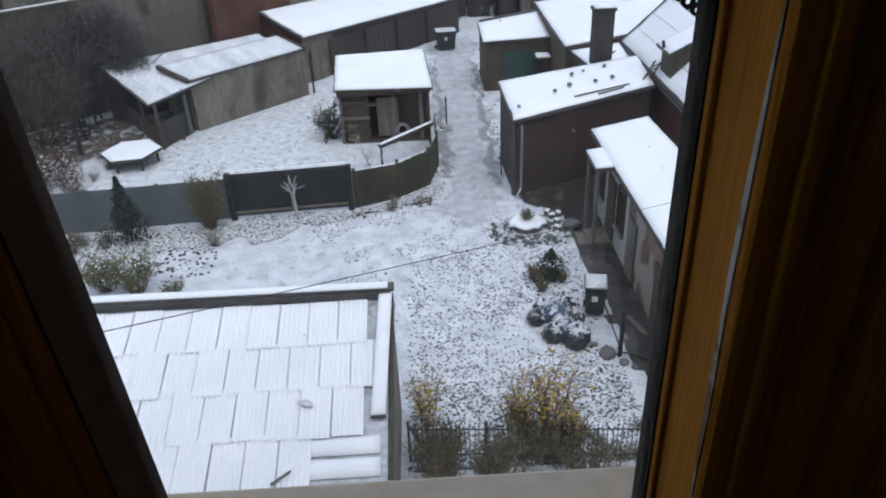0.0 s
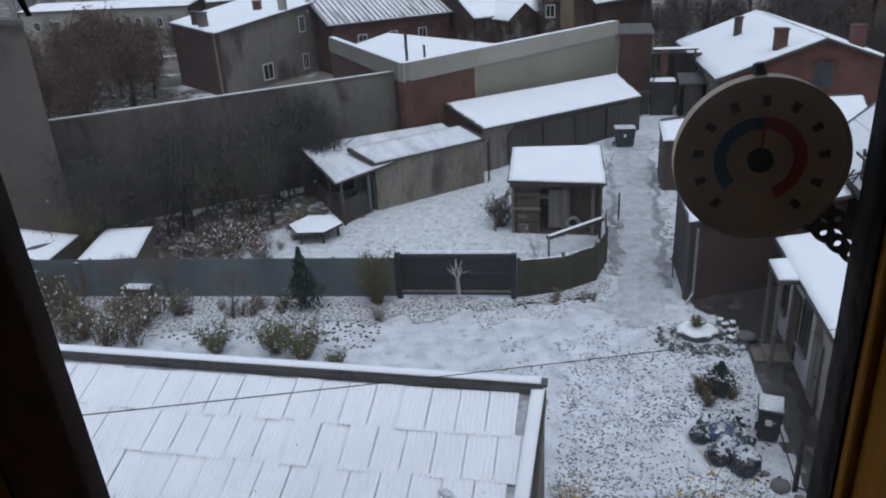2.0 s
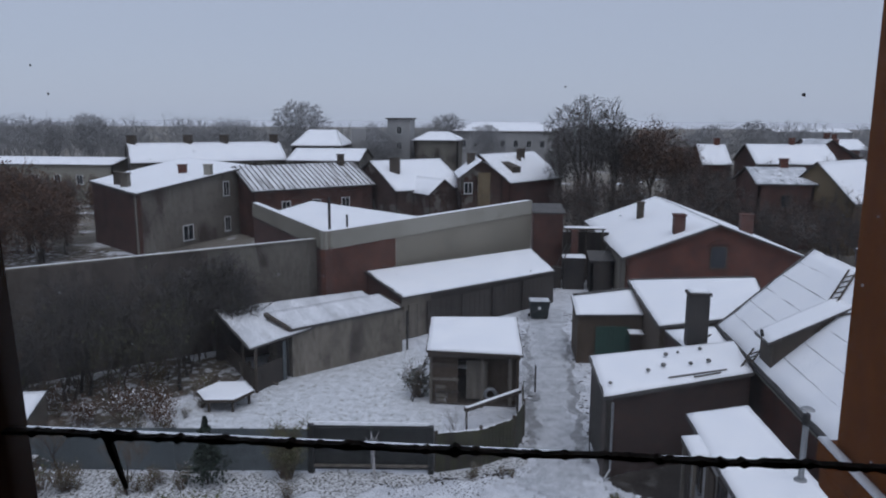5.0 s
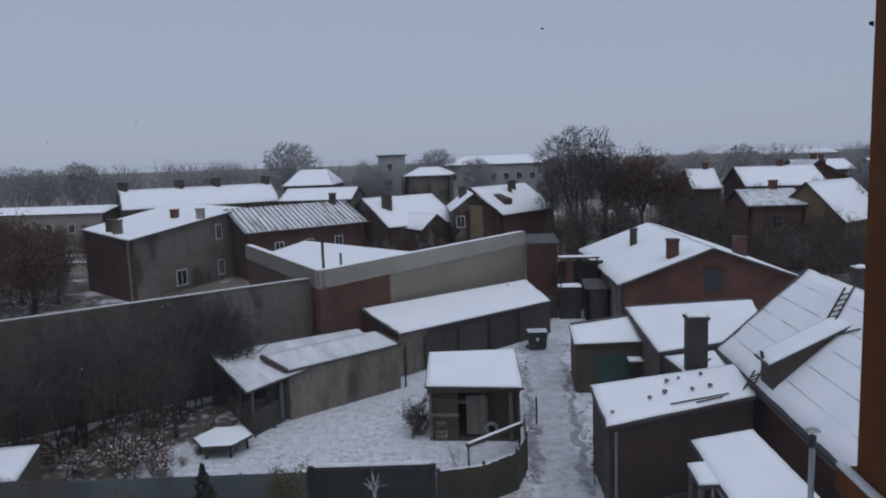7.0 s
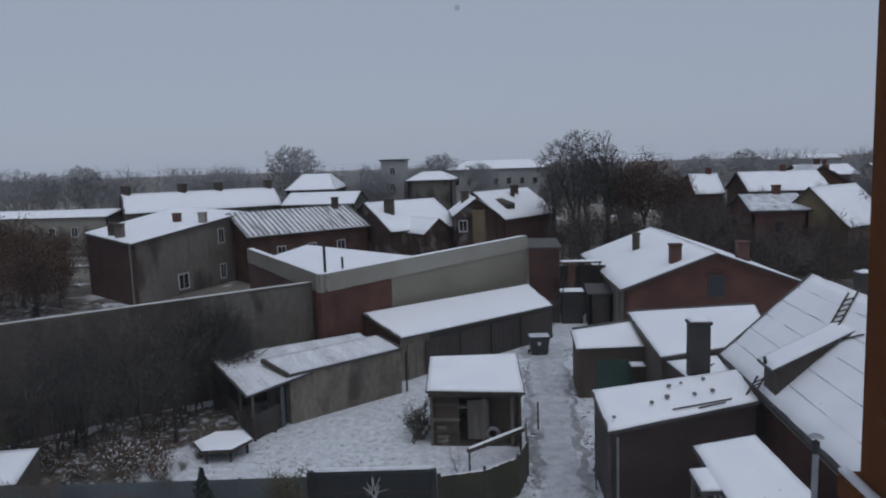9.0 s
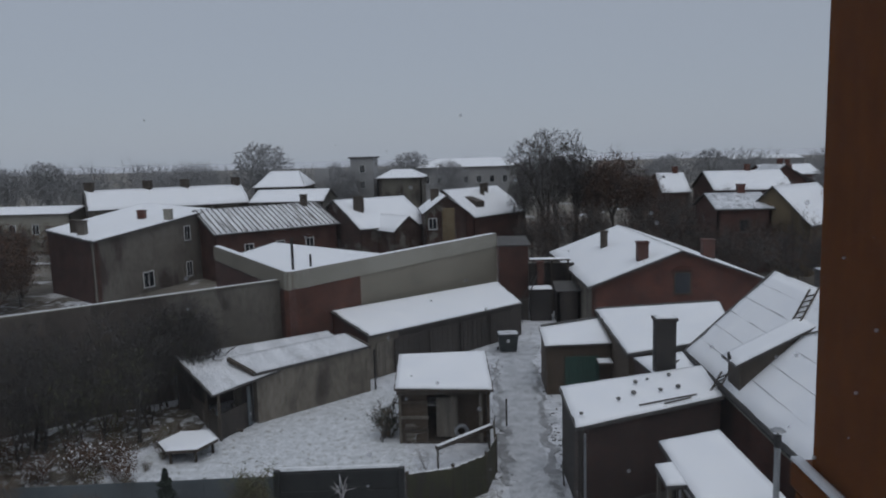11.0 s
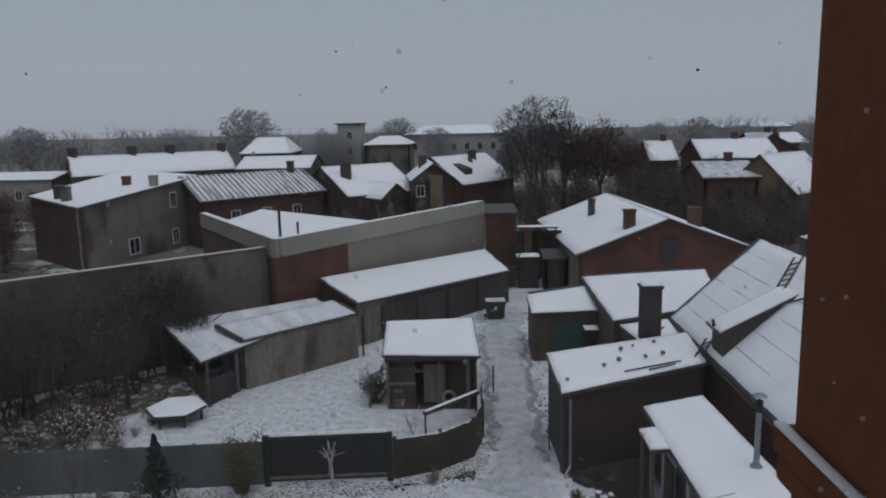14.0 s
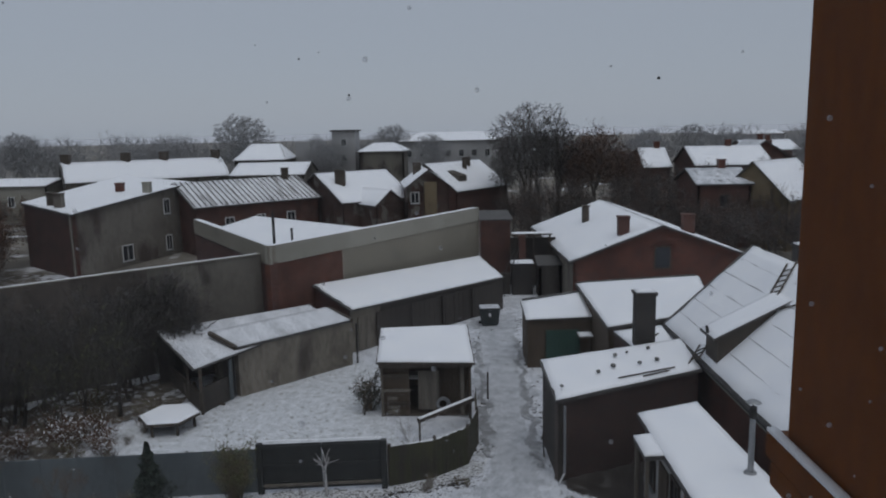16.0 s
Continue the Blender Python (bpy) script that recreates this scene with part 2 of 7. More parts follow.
PAINT_WORN = surface("worn_white_paint", (0.4, 0.37, 0.32), (0.62, 0.6, 0.56), 0.7, 9.0, 60.0, third=(0.16, 0.07, 0.012), cover=0.56, bump=0.4)
DIAL_BROWN = plain("faded_scale_print", (0.16, 0.09, 0.06), 0.6)
SPECK = plain("dried_dirt", (0.1, 0.095, 0.09), 0.8)
SILL = surface("cream_sill", (0.7, 0.6, 0.45), (0.84, 0.74, 0.58), 0.6, 4.0, 40.0, third=(0.42, 0.36, 0.28), cover=0.38, bump=0.2)
RENDER = surface("rust_brown_render", (0.125, 0.036, 0.003), (0.185, 0.055, 0.005), 0.75, 1.5, 22.0, third=(0.1, 0.03, 0.004), cover=0.42, stretch=(1, 1, 0.4), bump=0.25)
RENDER.node_tree.nodes["Principled BSDF"].inputs["Specular IOR Level"].default_value = 0.08
ROOM = surface("bounce_white_room", (0.68, 0.65, 0.6), (0.78, 0.75, 0.7), 0.9, 2.0, 20.0)
ROOM_SHADE = surface("shade_dark_wall", (0.03, 0.02, 0.012), (0.055, 0.035, 0.02), 0.8, 2.0, 20.0)
SOOT = surface("sooty_brick", (0.02, 0.019, 0.018), (0.055, 0.048, 0.044), 0.9, 1.5, 14.0)
BARK = surface("wet_bark", (0.028, 0.024, 0.021), (0.068, 0.060, 0.052), 0.9, 2.0, 16.0, stretch=(2, 2, 0.5), bump=0.6)
TWIG = surface("bare_twigs", (0.068, 0.061, 0.057), (0.125, 0.114, 0.106), 0.9, 1.0, 8.0, bump=0)
TWIG_BROWN = surface("brown_twigs", (0.085, 0.06, 0.042), (0.16, 0.115, 0.08), 0.9, 1.0, 8.0, bump=0)
# Paler than near twigs: the distant haze is painted into the colour.
TWIG_FAR = surface("haze_pale_twigs", (0.24, 0.24, 0.245), (0.32, 0.32, 0.325), 0.9, 0.2, 2.0, bump=0)
TWIG_RIME = surface("rimed_twigs", (0.3, 0.29, 0.285), (0.42, 0.41, 0.41), 0.9, 1.0, 8.0, bump=0)
LEAF_RUST = surface("rusty_leaves", (0.07, 0.036, 0.021), (0.135, 0.068, 0.038), 0.8, 1.0, 9.0, bump=0)
LEAF_GREEN = surface("olive_leaves", (0.07, 0.085, 0.028), (0.16, 0.165, 0.065), 0.8, 1.0, 9.0, bump=0)
LEAF_DRY = surface("dry_olive_leaves", (0.06, 0.052, 0.024), (0.14, 0.115, 0.055), 0.8, 1.0, 9.0, bump=0)
LEAF_YELLOW = surface("yellow_leaves", (0.4, 0.26, 0.035), (0.62, 0.43, 0.08), 0.8, 1.0, 9.0, bump=0)
TWIG_DARK = surface("dark_wet_twigs", (0.042, 0.038, 0.035), (0.085, 0.077, 0.072), 0.9, 1.0, 8.0, bump=0)
NEEDLE = surface("dark_needles", (0.014, 0.024, 0.017), (0.035, 0.052, 0.036), 0.8, 2.0, 12.0, bump=0)
STONE = surface("field_stones", (0.08, 0.08, 0.08), (0.2, 0.195, 0.185), 0.85, 3.0, 20.0, bump=0.4)
COBBLE = surface("wet_cobbles", (0.05, 0.053, 0.06), (0.12, 0.124, 0.13), 0.6, 3.0, 20.0, bump=0.3)
IRON = surface("black_iron", (0.015, 0.015, 0.016), (0.04, 0.038, 0.036), 0.6, 3.0, 30.0, bump=0.1, metal=0.3)
ZINC = surface("dull_zinc", (0.22, 0.23, 0.24), (0.34, 0.35, 0.36), 0.5, 3.0, 20.0, metal=0.6, bump=0.1)
PLASTIC = plain("dark_green_plastic", (0.02, 0.026, 0.026), 0.5)
BAG_DARK, BAG_BLUE = plain("black_bin_bag", (0.02, 0.024, 0.034), 0.3), plain("blue_bin_bag", (0.06, 0.09, 0.16), 0.35)
RUBBER = plain("black_rubber", (0.02, 0.02, 0.02), 0.8)
WHITE = plain("white_paint", (0.66, 0.66, 0.64), 0.5)
DARK_PANE = plain("dark_window_pane", (0.02, 0.023, 0.028), 0.08)
GREEN_PAINT = plain("dark_green_paint", (0.02, 0.06, 0.045), 0.6)
CREAM = plain("cream_dial", (0.72, 0.56, 0.38), 0.5)
DIAL_BLUE, DIAL_RED = plain("blue_dial_band", (0.06, 0.16, 0.36), 0.5), plain("red_dial_band", (0.42, 0.04, 0.03), 0.5)
BLACK = plain("black_plastic", (0.012, 0.012, 0.012), 0.5)
FLAKE, fn, fl, fb = nodes_of("melting_flake")
fb.inputs["Base Color"].default_value, fb.inputs["Roughness"].default_value = (0.85, 0.87, 0.9, 1), 0.5
fback, fclear, fmix, fmix2 = fn.new("ShaderNodeBsdfTranslucent"), fn.new("ShaderNodeBsdfTransparent"), fn.new("ShaderNodeMixShader"), fn.new("ShaderNodeMixShader")
fback.inputs["Color"].default_value = (0.85, 0.87, 0.9, 1)
fmix.inputs["Fac"].default_value, fmix2.inputs["Fac"].default_value = 0.6, 0.6
fl.new(fb.outputs["BSDF"], fmix.inputs[1])
fl.new(fback.outputs["BSDF"], fmix.inputs[2])
fl.new(fmix.outputs["Shader"], fmix2.inputs[1])
fl.new(fclear.outputs["BSDF"], fmix2.inputs[2])
fl.new(fmix2.outputs["Shader"], fn["Material Output"].inputs["Surface"])
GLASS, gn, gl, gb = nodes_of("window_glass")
gb.inputs["Base Color"].default_value = (0.97, 0.98, 0.98, 1)
gb.inputs["Roughness"].default_value, gb.inputs["IOR"].default_value = 0.0, 1.1
gb.inputs["Transmission Weight"].default_value = 1.0
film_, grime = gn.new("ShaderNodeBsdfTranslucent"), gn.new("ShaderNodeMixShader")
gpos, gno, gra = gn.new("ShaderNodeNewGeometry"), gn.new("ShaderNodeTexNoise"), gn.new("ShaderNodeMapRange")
film_.inputs["Color"].default_value = (0.82, 0.82, 0.82, 1)  # the dull film of an unwashed pane, also lifting the darks as haze would
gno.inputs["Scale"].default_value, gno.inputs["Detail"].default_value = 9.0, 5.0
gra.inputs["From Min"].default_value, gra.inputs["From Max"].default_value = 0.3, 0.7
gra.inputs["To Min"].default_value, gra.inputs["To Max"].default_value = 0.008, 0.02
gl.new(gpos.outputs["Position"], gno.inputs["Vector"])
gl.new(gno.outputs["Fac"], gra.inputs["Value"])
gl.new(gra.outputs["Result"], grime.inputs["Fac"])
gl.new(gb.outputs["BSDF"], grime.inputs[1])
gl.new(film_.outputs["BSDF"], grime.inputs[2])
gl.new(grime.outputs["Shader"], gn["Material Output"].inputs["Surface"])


# ---- building blocks ----
def mesh_of(name, bm, material):
    me = bpy.data.meshes.new(name)
    bm.to_mesh(me)
    bm.free()
    me.materials.append(material)
    return me


def part(name, bm, material, parent=None, label="", kind=""):
    """Links a bmesh, drawn in world places, as one mesh object under a thing or a part."""
    ob = new(name, mesh_of(name, bm, material))
    if parent:
        ob.parent = parent
        ob.matrix_parent_inverse = Matrix.Translation(-world_place(parent))
    return tagged(ob, label, "", "", kind)


def world_place(ob):
    p = Vector((0, 0, 0))
    while ob:
        p += ob.location
        ob = ob.parent if not ob.data else None
    return p


def thing(name, at, label, category, group="", kind=""):
    ob = new(name)
    ob.location = at
    ob.empty_display_size = 0.2
    return tagged(ob, label, category, group, kind)


def box(bm, lo, hi, bevel=0.0, m=None):
    r = bmesh.ops.create_cube(bm, size=1.0)
    c, s = [(a + b) / 2 for a, b in zip(lo, hi)], [b - a for a, b in zip(lo, hi)]
    bmesh.ops.scale(bm, vec=s, verts=r["verts"])
    bmesh.ops.translate(bm, vec=c, verts=r["verts"])
    if m is not None:
        bmesh.ops.transform(bm, matrix=m, verts=r["verts"])
    if bevel:
        es = list({e for v in r["verts"] for e in v.link_edges})
        bmesh.ops.bevel(bm, geom=es, offset=bevel, segments=2, affect="EDGES", profile=0.5)
    return bm


def boxed(lo, hi, bevel=0.0, m=None):
    return box(bmesh.new(), lo, hi, bevel, m)


def tube(bm, a, b, r0, r1, n=8, caps=True):
    a, b = Vector(a), Vector(b)
    d = b - a
    q = d.to_track_quat("Z", "Y").to_matrix().to_4x4()
    bmesh.ops.create_cone(bm, cap_ends=caps, segments=n, radius1=r0, radius2=r1, depth=d.length, matrix=Matrix.Translation((a + b) / 2) @ q)
    return bm


def hexa(bm, low, high):
    """A solid between a lower and an upper outline of the same count."""
    n = len(low)
    vl, vh = [bm.verts.new(p) for p in low], [bm.verts.new(p) for p in high]
    bm.faces.new(vl[::-1])
    bm.faces.new(vh)
    for i in range(n):
        bm.faces.new((vl[i], vl[(i + 1) % n], vh[(i + 1) % n], vh[i]))
    return bm


def slab(pts, th):
    return hexa(bmesh.new(), [(x, y, z - th) for x, y, z in pts], [tuple(p) for p in pts])


def wall_bm(a, b, ha, hb, th=0.22, z0=0.0):
    """An upright wall from a to b (ground points), its outer face on the line, thickness to the left of a-b."""
    d = Vector((b[0] - a[0], b[1] - a[1], 0)).normalized()
    n = Vector((-d.y, d.x, 0)) * th
    return hexa(bmesh.new(), [(*a, z0), (*b, z0), (b[0] + n.x, b[1] + n.y, z0), (a[0] + n.x, a[1] + n.y, z0)],
                [(*a, ha), (*b, hb), (b[0] + n.x, b[1] + n.y, hb), (a[0] + n.x, a[1] + n.y, ha)])


def snow_bm(p00, p10, p11, p01, thick=0.07, step=0.35, wave=0.02, seed=0.0):
    """A snow sheet over a four-cornered slope: uneven, thinning out and fraying at the edges."""
    p00, p10, p11, p01 = (Vector(p) for p in (p00, p10, p11, p01))
    nu = max(3, min(40, int(max((p10 - p00).length, (p11 - p01).length) / step)))
    nv = max(3, min(40, int(max((p01 - p00).length, (p11 - p10).length) / step)))
    bm, top, low = bmesh.new(), [], []
    for j in range(nv + 1):
        rt, rl = [], []
        for i in range(nu + 1):
            u, v = i / nu, j / nv
            q = Vector((u * 9 + seed, v * 9, seed))
            e = i in (0, nu) or j in (0, nv)
            if e:
                u += (0.5 - u) * 0.02 * (1 + noise.noise(q * 3))
                v += (0.5 - v) * 0.02 * (1 + noise.noise(q * 3 + Vector((5, 5, 5))))
            p = (p00 * (1 - u) + p10 * u) * (1 - v) + (p01 * (1 - u) + p11 * u) * v
            h = thick * (0.35 if e else 1.0) + (0 if e else wave * noise.noise(p * 0.9) + wave * 0.5 * noise.noise(p * 3.1))
            rt.append(bm.verts.new(p + Vector((0, 0, max(0.012, h)))))
            rl.append(bm.verts.new(p + Vector((0, 0, 0.004))) if e else None)
        top.append(rt)
        low.append(rl)
    for j in range(nv):
        for i in range(nu):
            f = bm.faces.new((top[j][i], top[j][i + 1], top[j + 1][i + 1], top[j + 1][i]))
            f.smooth = True
    ring = [(0, i) for i in range(nu)] + [(j, nu) for j in range(nv)] + [(nv, i) for i in range(nu, 0, -1)] + [(j, 0) for j in range(nv, 0, -1)]
    for k, (j, i) in enumerate(ring):
        j2, i2 = ring[(k + 1) % len(ring)]
        bm.faces.new((top[j][i], low[j][i], low[j2][i2], top[j2][i2]))
    return bm


def frame_ring(bm, w, h, t, d, m):
    for lo, hi in (((-w / 2, 0, 0), (w / 2, d, t)), ((-w / 2, 0, h - t), (w / 2, d, h)), ((-w / 2, 0, t), (-w / 2 + t, d, h - t)), ((w / 2 - t, 0, t), (w / 2, d, h - t))):
        box(bm, lo, hi, 0, m)
    return bm


def wall_window(parent, at, turn, w, h, frame_mat=None, bars=1, name="window"):
    """A window set on a wall; at is the middle of its foot, turn the wall's direction in degrees, outside to the right of it."""
    m = Matrix.Translation(at) @ Matrix.Rotation(radians(turn), 4, "Z")
    bm = frame_ring(bmesh.new(), w, h, 0.07, 0.08, m @ Matrix.Translation((0, -0.05, 0)))
    for k in range(bars):
        x = -w / 2 + w * (k + 1) / (bars + 1)
        box(bm, (x - 0.025, -0.04, 0.07), (x + 0.025, 0.02, h - 0.07), 0, m)
    win = part(name, bm, frame_mat or WHITE, parent)
    pane = part("pane", boxed((-w / 2 + 0.06, -0.02, 0.06), (w / 2 - 0.06, 0.0, h - 0.06), 0, m), DARK_PANE, win)
    sill = part("sill", boxed((-w / 2 - 0.06, -0.13, -0.05), (w / 2 + 0.06, 0.02, 0.0), 0, m), ZINC, win)
    return win


def wall_door(parent, at, turn, w, h, material, name="door"):
    m = Matrix.Translation(at) @ Matrix.Rotation(radians(turn), 4, "Z")
    d = part(name, boxed((-w / 2, -0.03, 0.02), (w / 2, 0.0, h), 0, m), material, parent)
    k = max(2, int(w / 0.2))
    for i in range(k):
        part("plank", boxed((-w / 2 + w * i / k + 0.006, -0.055 - 0.008 * (i % 2), 0.03), (-w / 2 + w * (i + 1) / k - 0.006, -0.03, h - 0.01), 0, m), material, d)
    part("handle", boxed((w / 2 - 0.14, -0.1, h * 0.48), (w / 2 - 0.1, -0.05, h * 0.54), 0.008, m), IRON, d)
    return d


def chimney(parent, at, w, d, h, material, cap=True):
    x, y, z = at
    bm = boxed((x - w / 2, y - d / 2, z), (x + w / 2, y + d / 2, z + h), 0.015)
    c = part("chimney", bm, material, parent)
    bm = boxed((x - w / 2 - 0.06, y - d / 2 - 0.06, z + h), (x + w / 2 + 0.06, y + d / 2 + 0.06, z + h + 0.12), 0.02)
    part("chimney_cap", bm, material, c)
    if cap:
        part("snow_cover", snow_bm((x - w / 2, y - d / 2, z + h + 0.12), (x + w / 2, y - d / 2, z + h + 0.12), (x + w / 2, y + d / 2, z + h + 0.12), (x - w / 2, y + d / 2, z + h + 0.12), 0.1, 0.2), SNOW, c)
    return c


def widen(pts, over):
    """Pushes roof corners outwards by over metres, along the slope."""
    c = sum((Vector(p) for p in pts), Vector()) / len(pts)
    out = []
    n = len(pts)
    for i, p in enumerate(pts):
        p, a, b = Vector(p), Vector(pts[i - 1]), Vector(pts[(i + 1) % n])
        out.append(tuple(p + ((p - a).normalized() + (p - b).normalized()) * over))
    return out


def lean_to(name, label, category, base, tops, mats, over=0.2, th=0.1, snow=0.07, snow_mat=None, skip=(), roof_mat=None, group=""):
    """A one-slope building: four ground corners, running anticlockwise seen from above, and the height of each."""
    c = (sum(p[0] for p in base) / 4, sum(p[1] for p in base) / 4, 0)
    ob = thing(name, c, label, category, group)
    mats = mats if isinstance(mats, (list, tuple)) else [mats] * 4
    for i in range(4):
        if i not in skip:
            j = (i + 1) % 4
            part("wall", wall_bm(base[i], base[j], tops[i], tops[j]), mats[i], ob)
    up = widen([(*p, h + th) for p, h in zip(base, tops)], over)
    roof = part("roof", slab(up, th), roof_mat or ROOF_DARK, ob)
    if snow:
        part("snow_cover", snow_bm(*up, snow, seed=c[0]), snow_mat or SNOW, roof)
    return ob


def gabled(name, label, x0, x1, y0, y1, eave, ridge, axis, walls, turn=0.0, over=0.3, snow_mat=None, group="", step=0.8, hip=0.0):
    """A house with a pitched roof; axis is the ridge's direction. turn: degrees about its middle."""
    cx, cy = (x0 + x1) / 2, (y0 + y1) / 2
    ob = thing(name, (cx, cy, 0), label, "house", group)
    rot = Matrix.Translation((cx, cy, 0)) @ Matrix.Rotation(radians(turn), 4, "Z") @ Matrix.Translation((-cx, -cy, 0))
    g = lambda *p: tuple(rot @ Vector(p))
    th = 0.24
    quads = (((x0, y0), (x1, y0)), ((x1, y0), (x1, y1)), ((x1, y1), (x0, y1)), ((x0, y1), (x0, y0)))
    walls = walls if isinstance(walls, (list, tuple)) else [walls] * 4
    for k, (a, b) in enumerate(quads):
        gable = (axis == "x") == (k % 2 == 1) and not hip
        d = Vector((b[0] - a[0], b[1] - a[1], 0)).normalized()
        n = Vector((-d.y, d.x, 0)) * th
        out = [(*a, 0), (*b, 0), (*b, eave)] + ([((a[0] + b[0]) / 2, (a[1] + b[1]) / 2, ridge)] if gable else []) + [(*a, eave)]
        bm = hexa(bmesh.new(), [g(*p) for p in out], [g(p[0] + n.x, p[1] + n.y, p[2]) for p in out])
        bmesh.ops.recalc_face_normals(bm, faces=bm.faces[:])
        part("wall", bm, walls[k], ob)
    rise = (ridge - eave) / ((y1 - y0) / 2 if axis == "x" else (x1 - x0) / 2)
    lo = eave - over * rise + 0.1
    if axis == "x":
        e0, e1 = x0 - over, x1 + over
        r0, r1 = e0 + hip, e1 - hip
        slopes = [((e0, y0 - over, lo), (e1, y0 - over, lo), (r1, cy, ridge + 0.1), (r0, cy, ridge + 0.1)),
                  ((e1, y1 + over, lo), (e0, y1 + over, lo), (r0, cy, ridge + 0.1), (r1, cy, ridge + 0.1))]
        if hip:
            slopes += [((e1, y0 - over, lo), (e1, y1 + over, lo), (r1, cy, ridge + 0.1), (r1, cy - 0.01, ridge + 0.1)), ((e0, y1 + over, lo), (e0, y0 - over, lo), (r0, cy - 0.01, ridge + 0.1), (r0, cy, ridge + 0.1))]
    else:
        e0, e1 = y0 - over, y1 + over
        r0, r1 = e0 + hip, e1 - hip
        slopes = [((x0 - over, e1, lo), (x0 - over, e0, lo), (cx, r0, ridge + 0.1), (cx, r1, ridge + 0.1)),
                  ((x1 + over, e0, lo), (x1 + over, e1, lo), (cx, r1, ridge + 0.1), (cx, r0, ridge + 0.1))]
        if hip:
            slopes += [((x0 - over, e0, lo), (x1 + over, e0, lo), (cx + 0.01, r0, ridge + 0.1), (cx, r0, ridge + 0.1)), ((x1 + over, e1, lo), (x0 - over, e1, lo), (cx, r1, ridge + 0.1), (cx + 0.01, r1, ridge + 0.1))]
    for s in slopes:
        s = [g(*p) for p in s]
        roof = part("roof", slab(s, 0.12), ROOF_DARK, ob)
        part("snow_cover", snow_bm(*s, 0.07, step, seed=s[0][0]), snow_mat or SNOW, roof)
    return ob


# ---- ground ----
def sheet_bm(x0, x1, y0, y1, z, n=1, wave=0.0):
    bm = bmesh.new()
    bmesh.ops.create_grid(bm, x_segments=n, y_segments=n, size=0.5)
    for v in bm.verts:
        v.co = (x0 + (v.co.x + 0.5) * (x1 - x0), y0 + (v.co.y + 0.5) * (y1 - y0), z)
        v.co.z += wave * noise.noise(v.co * 0.5)
    for f in bm.faces:
        f.smooth = True
    return bm


def patch_bm(outline, z, rough=0.25, seed=0, cell=0.22):
    """A ground patch of small cells inside an outline, its edge frayed by noise."""
    xs, ys = [p[0] for p in outline], [p[1] for p in outline]
    bm, made = bmesh.new(), {}

    def inside(x, y):
        odd = False
        for (x0, y0), (x1, y1) in zip(outline, outline[1:] + outline[:1]):
            if (y0 > y) != (y1 > y) and x < x0 + (y - y0) * (x1 - x0) / (y1 - y0):
                odd = not odd
        return odd

    def vert(i, j):
        if (i, j) not in made:
            x, y = i * cell, j * cell
            made[i, j] = bm.verts.new((x + 0.08 * noise.noise(Vector((x * 3, y * 3, seed))), y + 0.08 * noise.noise(Vector((x * 3, y * 3, seed + 9))), z))
        return made[i, j]

    for i in range(int(min(xs) / cell) - 2, int(max(xs) / cell) + 2):
        for j in range(int(min(ys) / cell) - 2, int(max(ys) / cell) + 2):
            x, y = (i + 0.5) * cell, (j + 0.5) * cell
            q = Vector((x * 1.1, y * 1.1, seed * 3.3))
            if inside(x + rough * 2 * noise.noise(q), y + rough * 2 * noise.noise(q + Vector((0, 0, 50)))):
                bm.faces.new((vert(i, j), vert(i + 1, j), vert(i + 1, j + 1), vert(i, j + 1)))
    return bm


ground = tagged(part("ground", sheet_bm(-1500, 1500, -400, 2600, 0.0), GROUND), "snow-dusted ground with stones and dead grass", "ground", kind="structure")
backyards = tagged(part("backyards", sheet_bm(-600, 600, 62, 900, 0.03), FIELD), "brown winter backyards with patches of snow", "field", kind="structure")
lawn = tagged(part("lawn", patch_bm([(-15, 23.3), (-3, 23.4), (-2.2, 24.2), (-3.4, 30), (-4, 35), (-5.6, 37.5), (-10.6, 31.6), (-11.6, 29.6), (-14.2, 28.4)], 0.02, 0.2, 1), LAWN), "garden lawn under fresh thin snow", "lawn", kind="structure")
road = tagged(part("road", patch_bm([(0.75, 24.8), (0.3, 22.6), (1.2, 21.2), (2.3, 22.0), (2.7, 24.4), (2.9, 34), (3.0, 46), (0.6, 47), (0.6, 34)], 0.02, 0.4, 2), TRACK), "trodden snowy lane between the sheds", "lane", kind="structure")
for k, rut in enumerate(([(0.62, 25.4), (0.95, 25.3), (1.0, 33), (0.75, 40), (0.5, 40), (0.6, 33)], [(2.42, 24.6), (2.75, 24.6), (2.95, 33), (2.95, 41), (2.7, 41), (2.65, 33)])):
    part("wheel_rut", patch_bm(rut, 0.034, 0.22, 20 + k, 0.09), RUT, road, "dark slushy wheel rut")
litter = tagged(part("leaf_litter", patch_bm([(-26, 22.6), (-15.6, 23), (-14.9, 28.4), (-12.3, 30.2), (-14.5, 35.0), (-20, 31), (-32, 20.6)], 0.045, 0.5, 3), LITTER), "dead leaves and weeds under patchy snow", "undergrowth", kind="structure")
yard_beyond = tagged(part("yard_beyond", patch_bm([(-62, 36), (-27, 29.5), (-20, 34), (-13.5, 40.5), (-19, 50.5), (-33, 59.5), (-42, 64), (-62, 64)], 0.04, 0.6, 8, 0.5), LITTER), "littered yard behind the courtyard wall", "yard", kind="structure")
verge = tagged(part("flower_bed", patch_bm([(-24, 18.6), (-15, 19.2), (-7.2, 20.9), (-3, 22.2), (0.4, 23.9), (0.7, 24.8), (-0.2, 24.8), (-2.6, 23.1), (-7.2, 22.6), (-24, 21.3)], 0.03, 0.4, 4, 0.14), BED), "weedy bed along the garden fence", "flower bed", kind="structure")
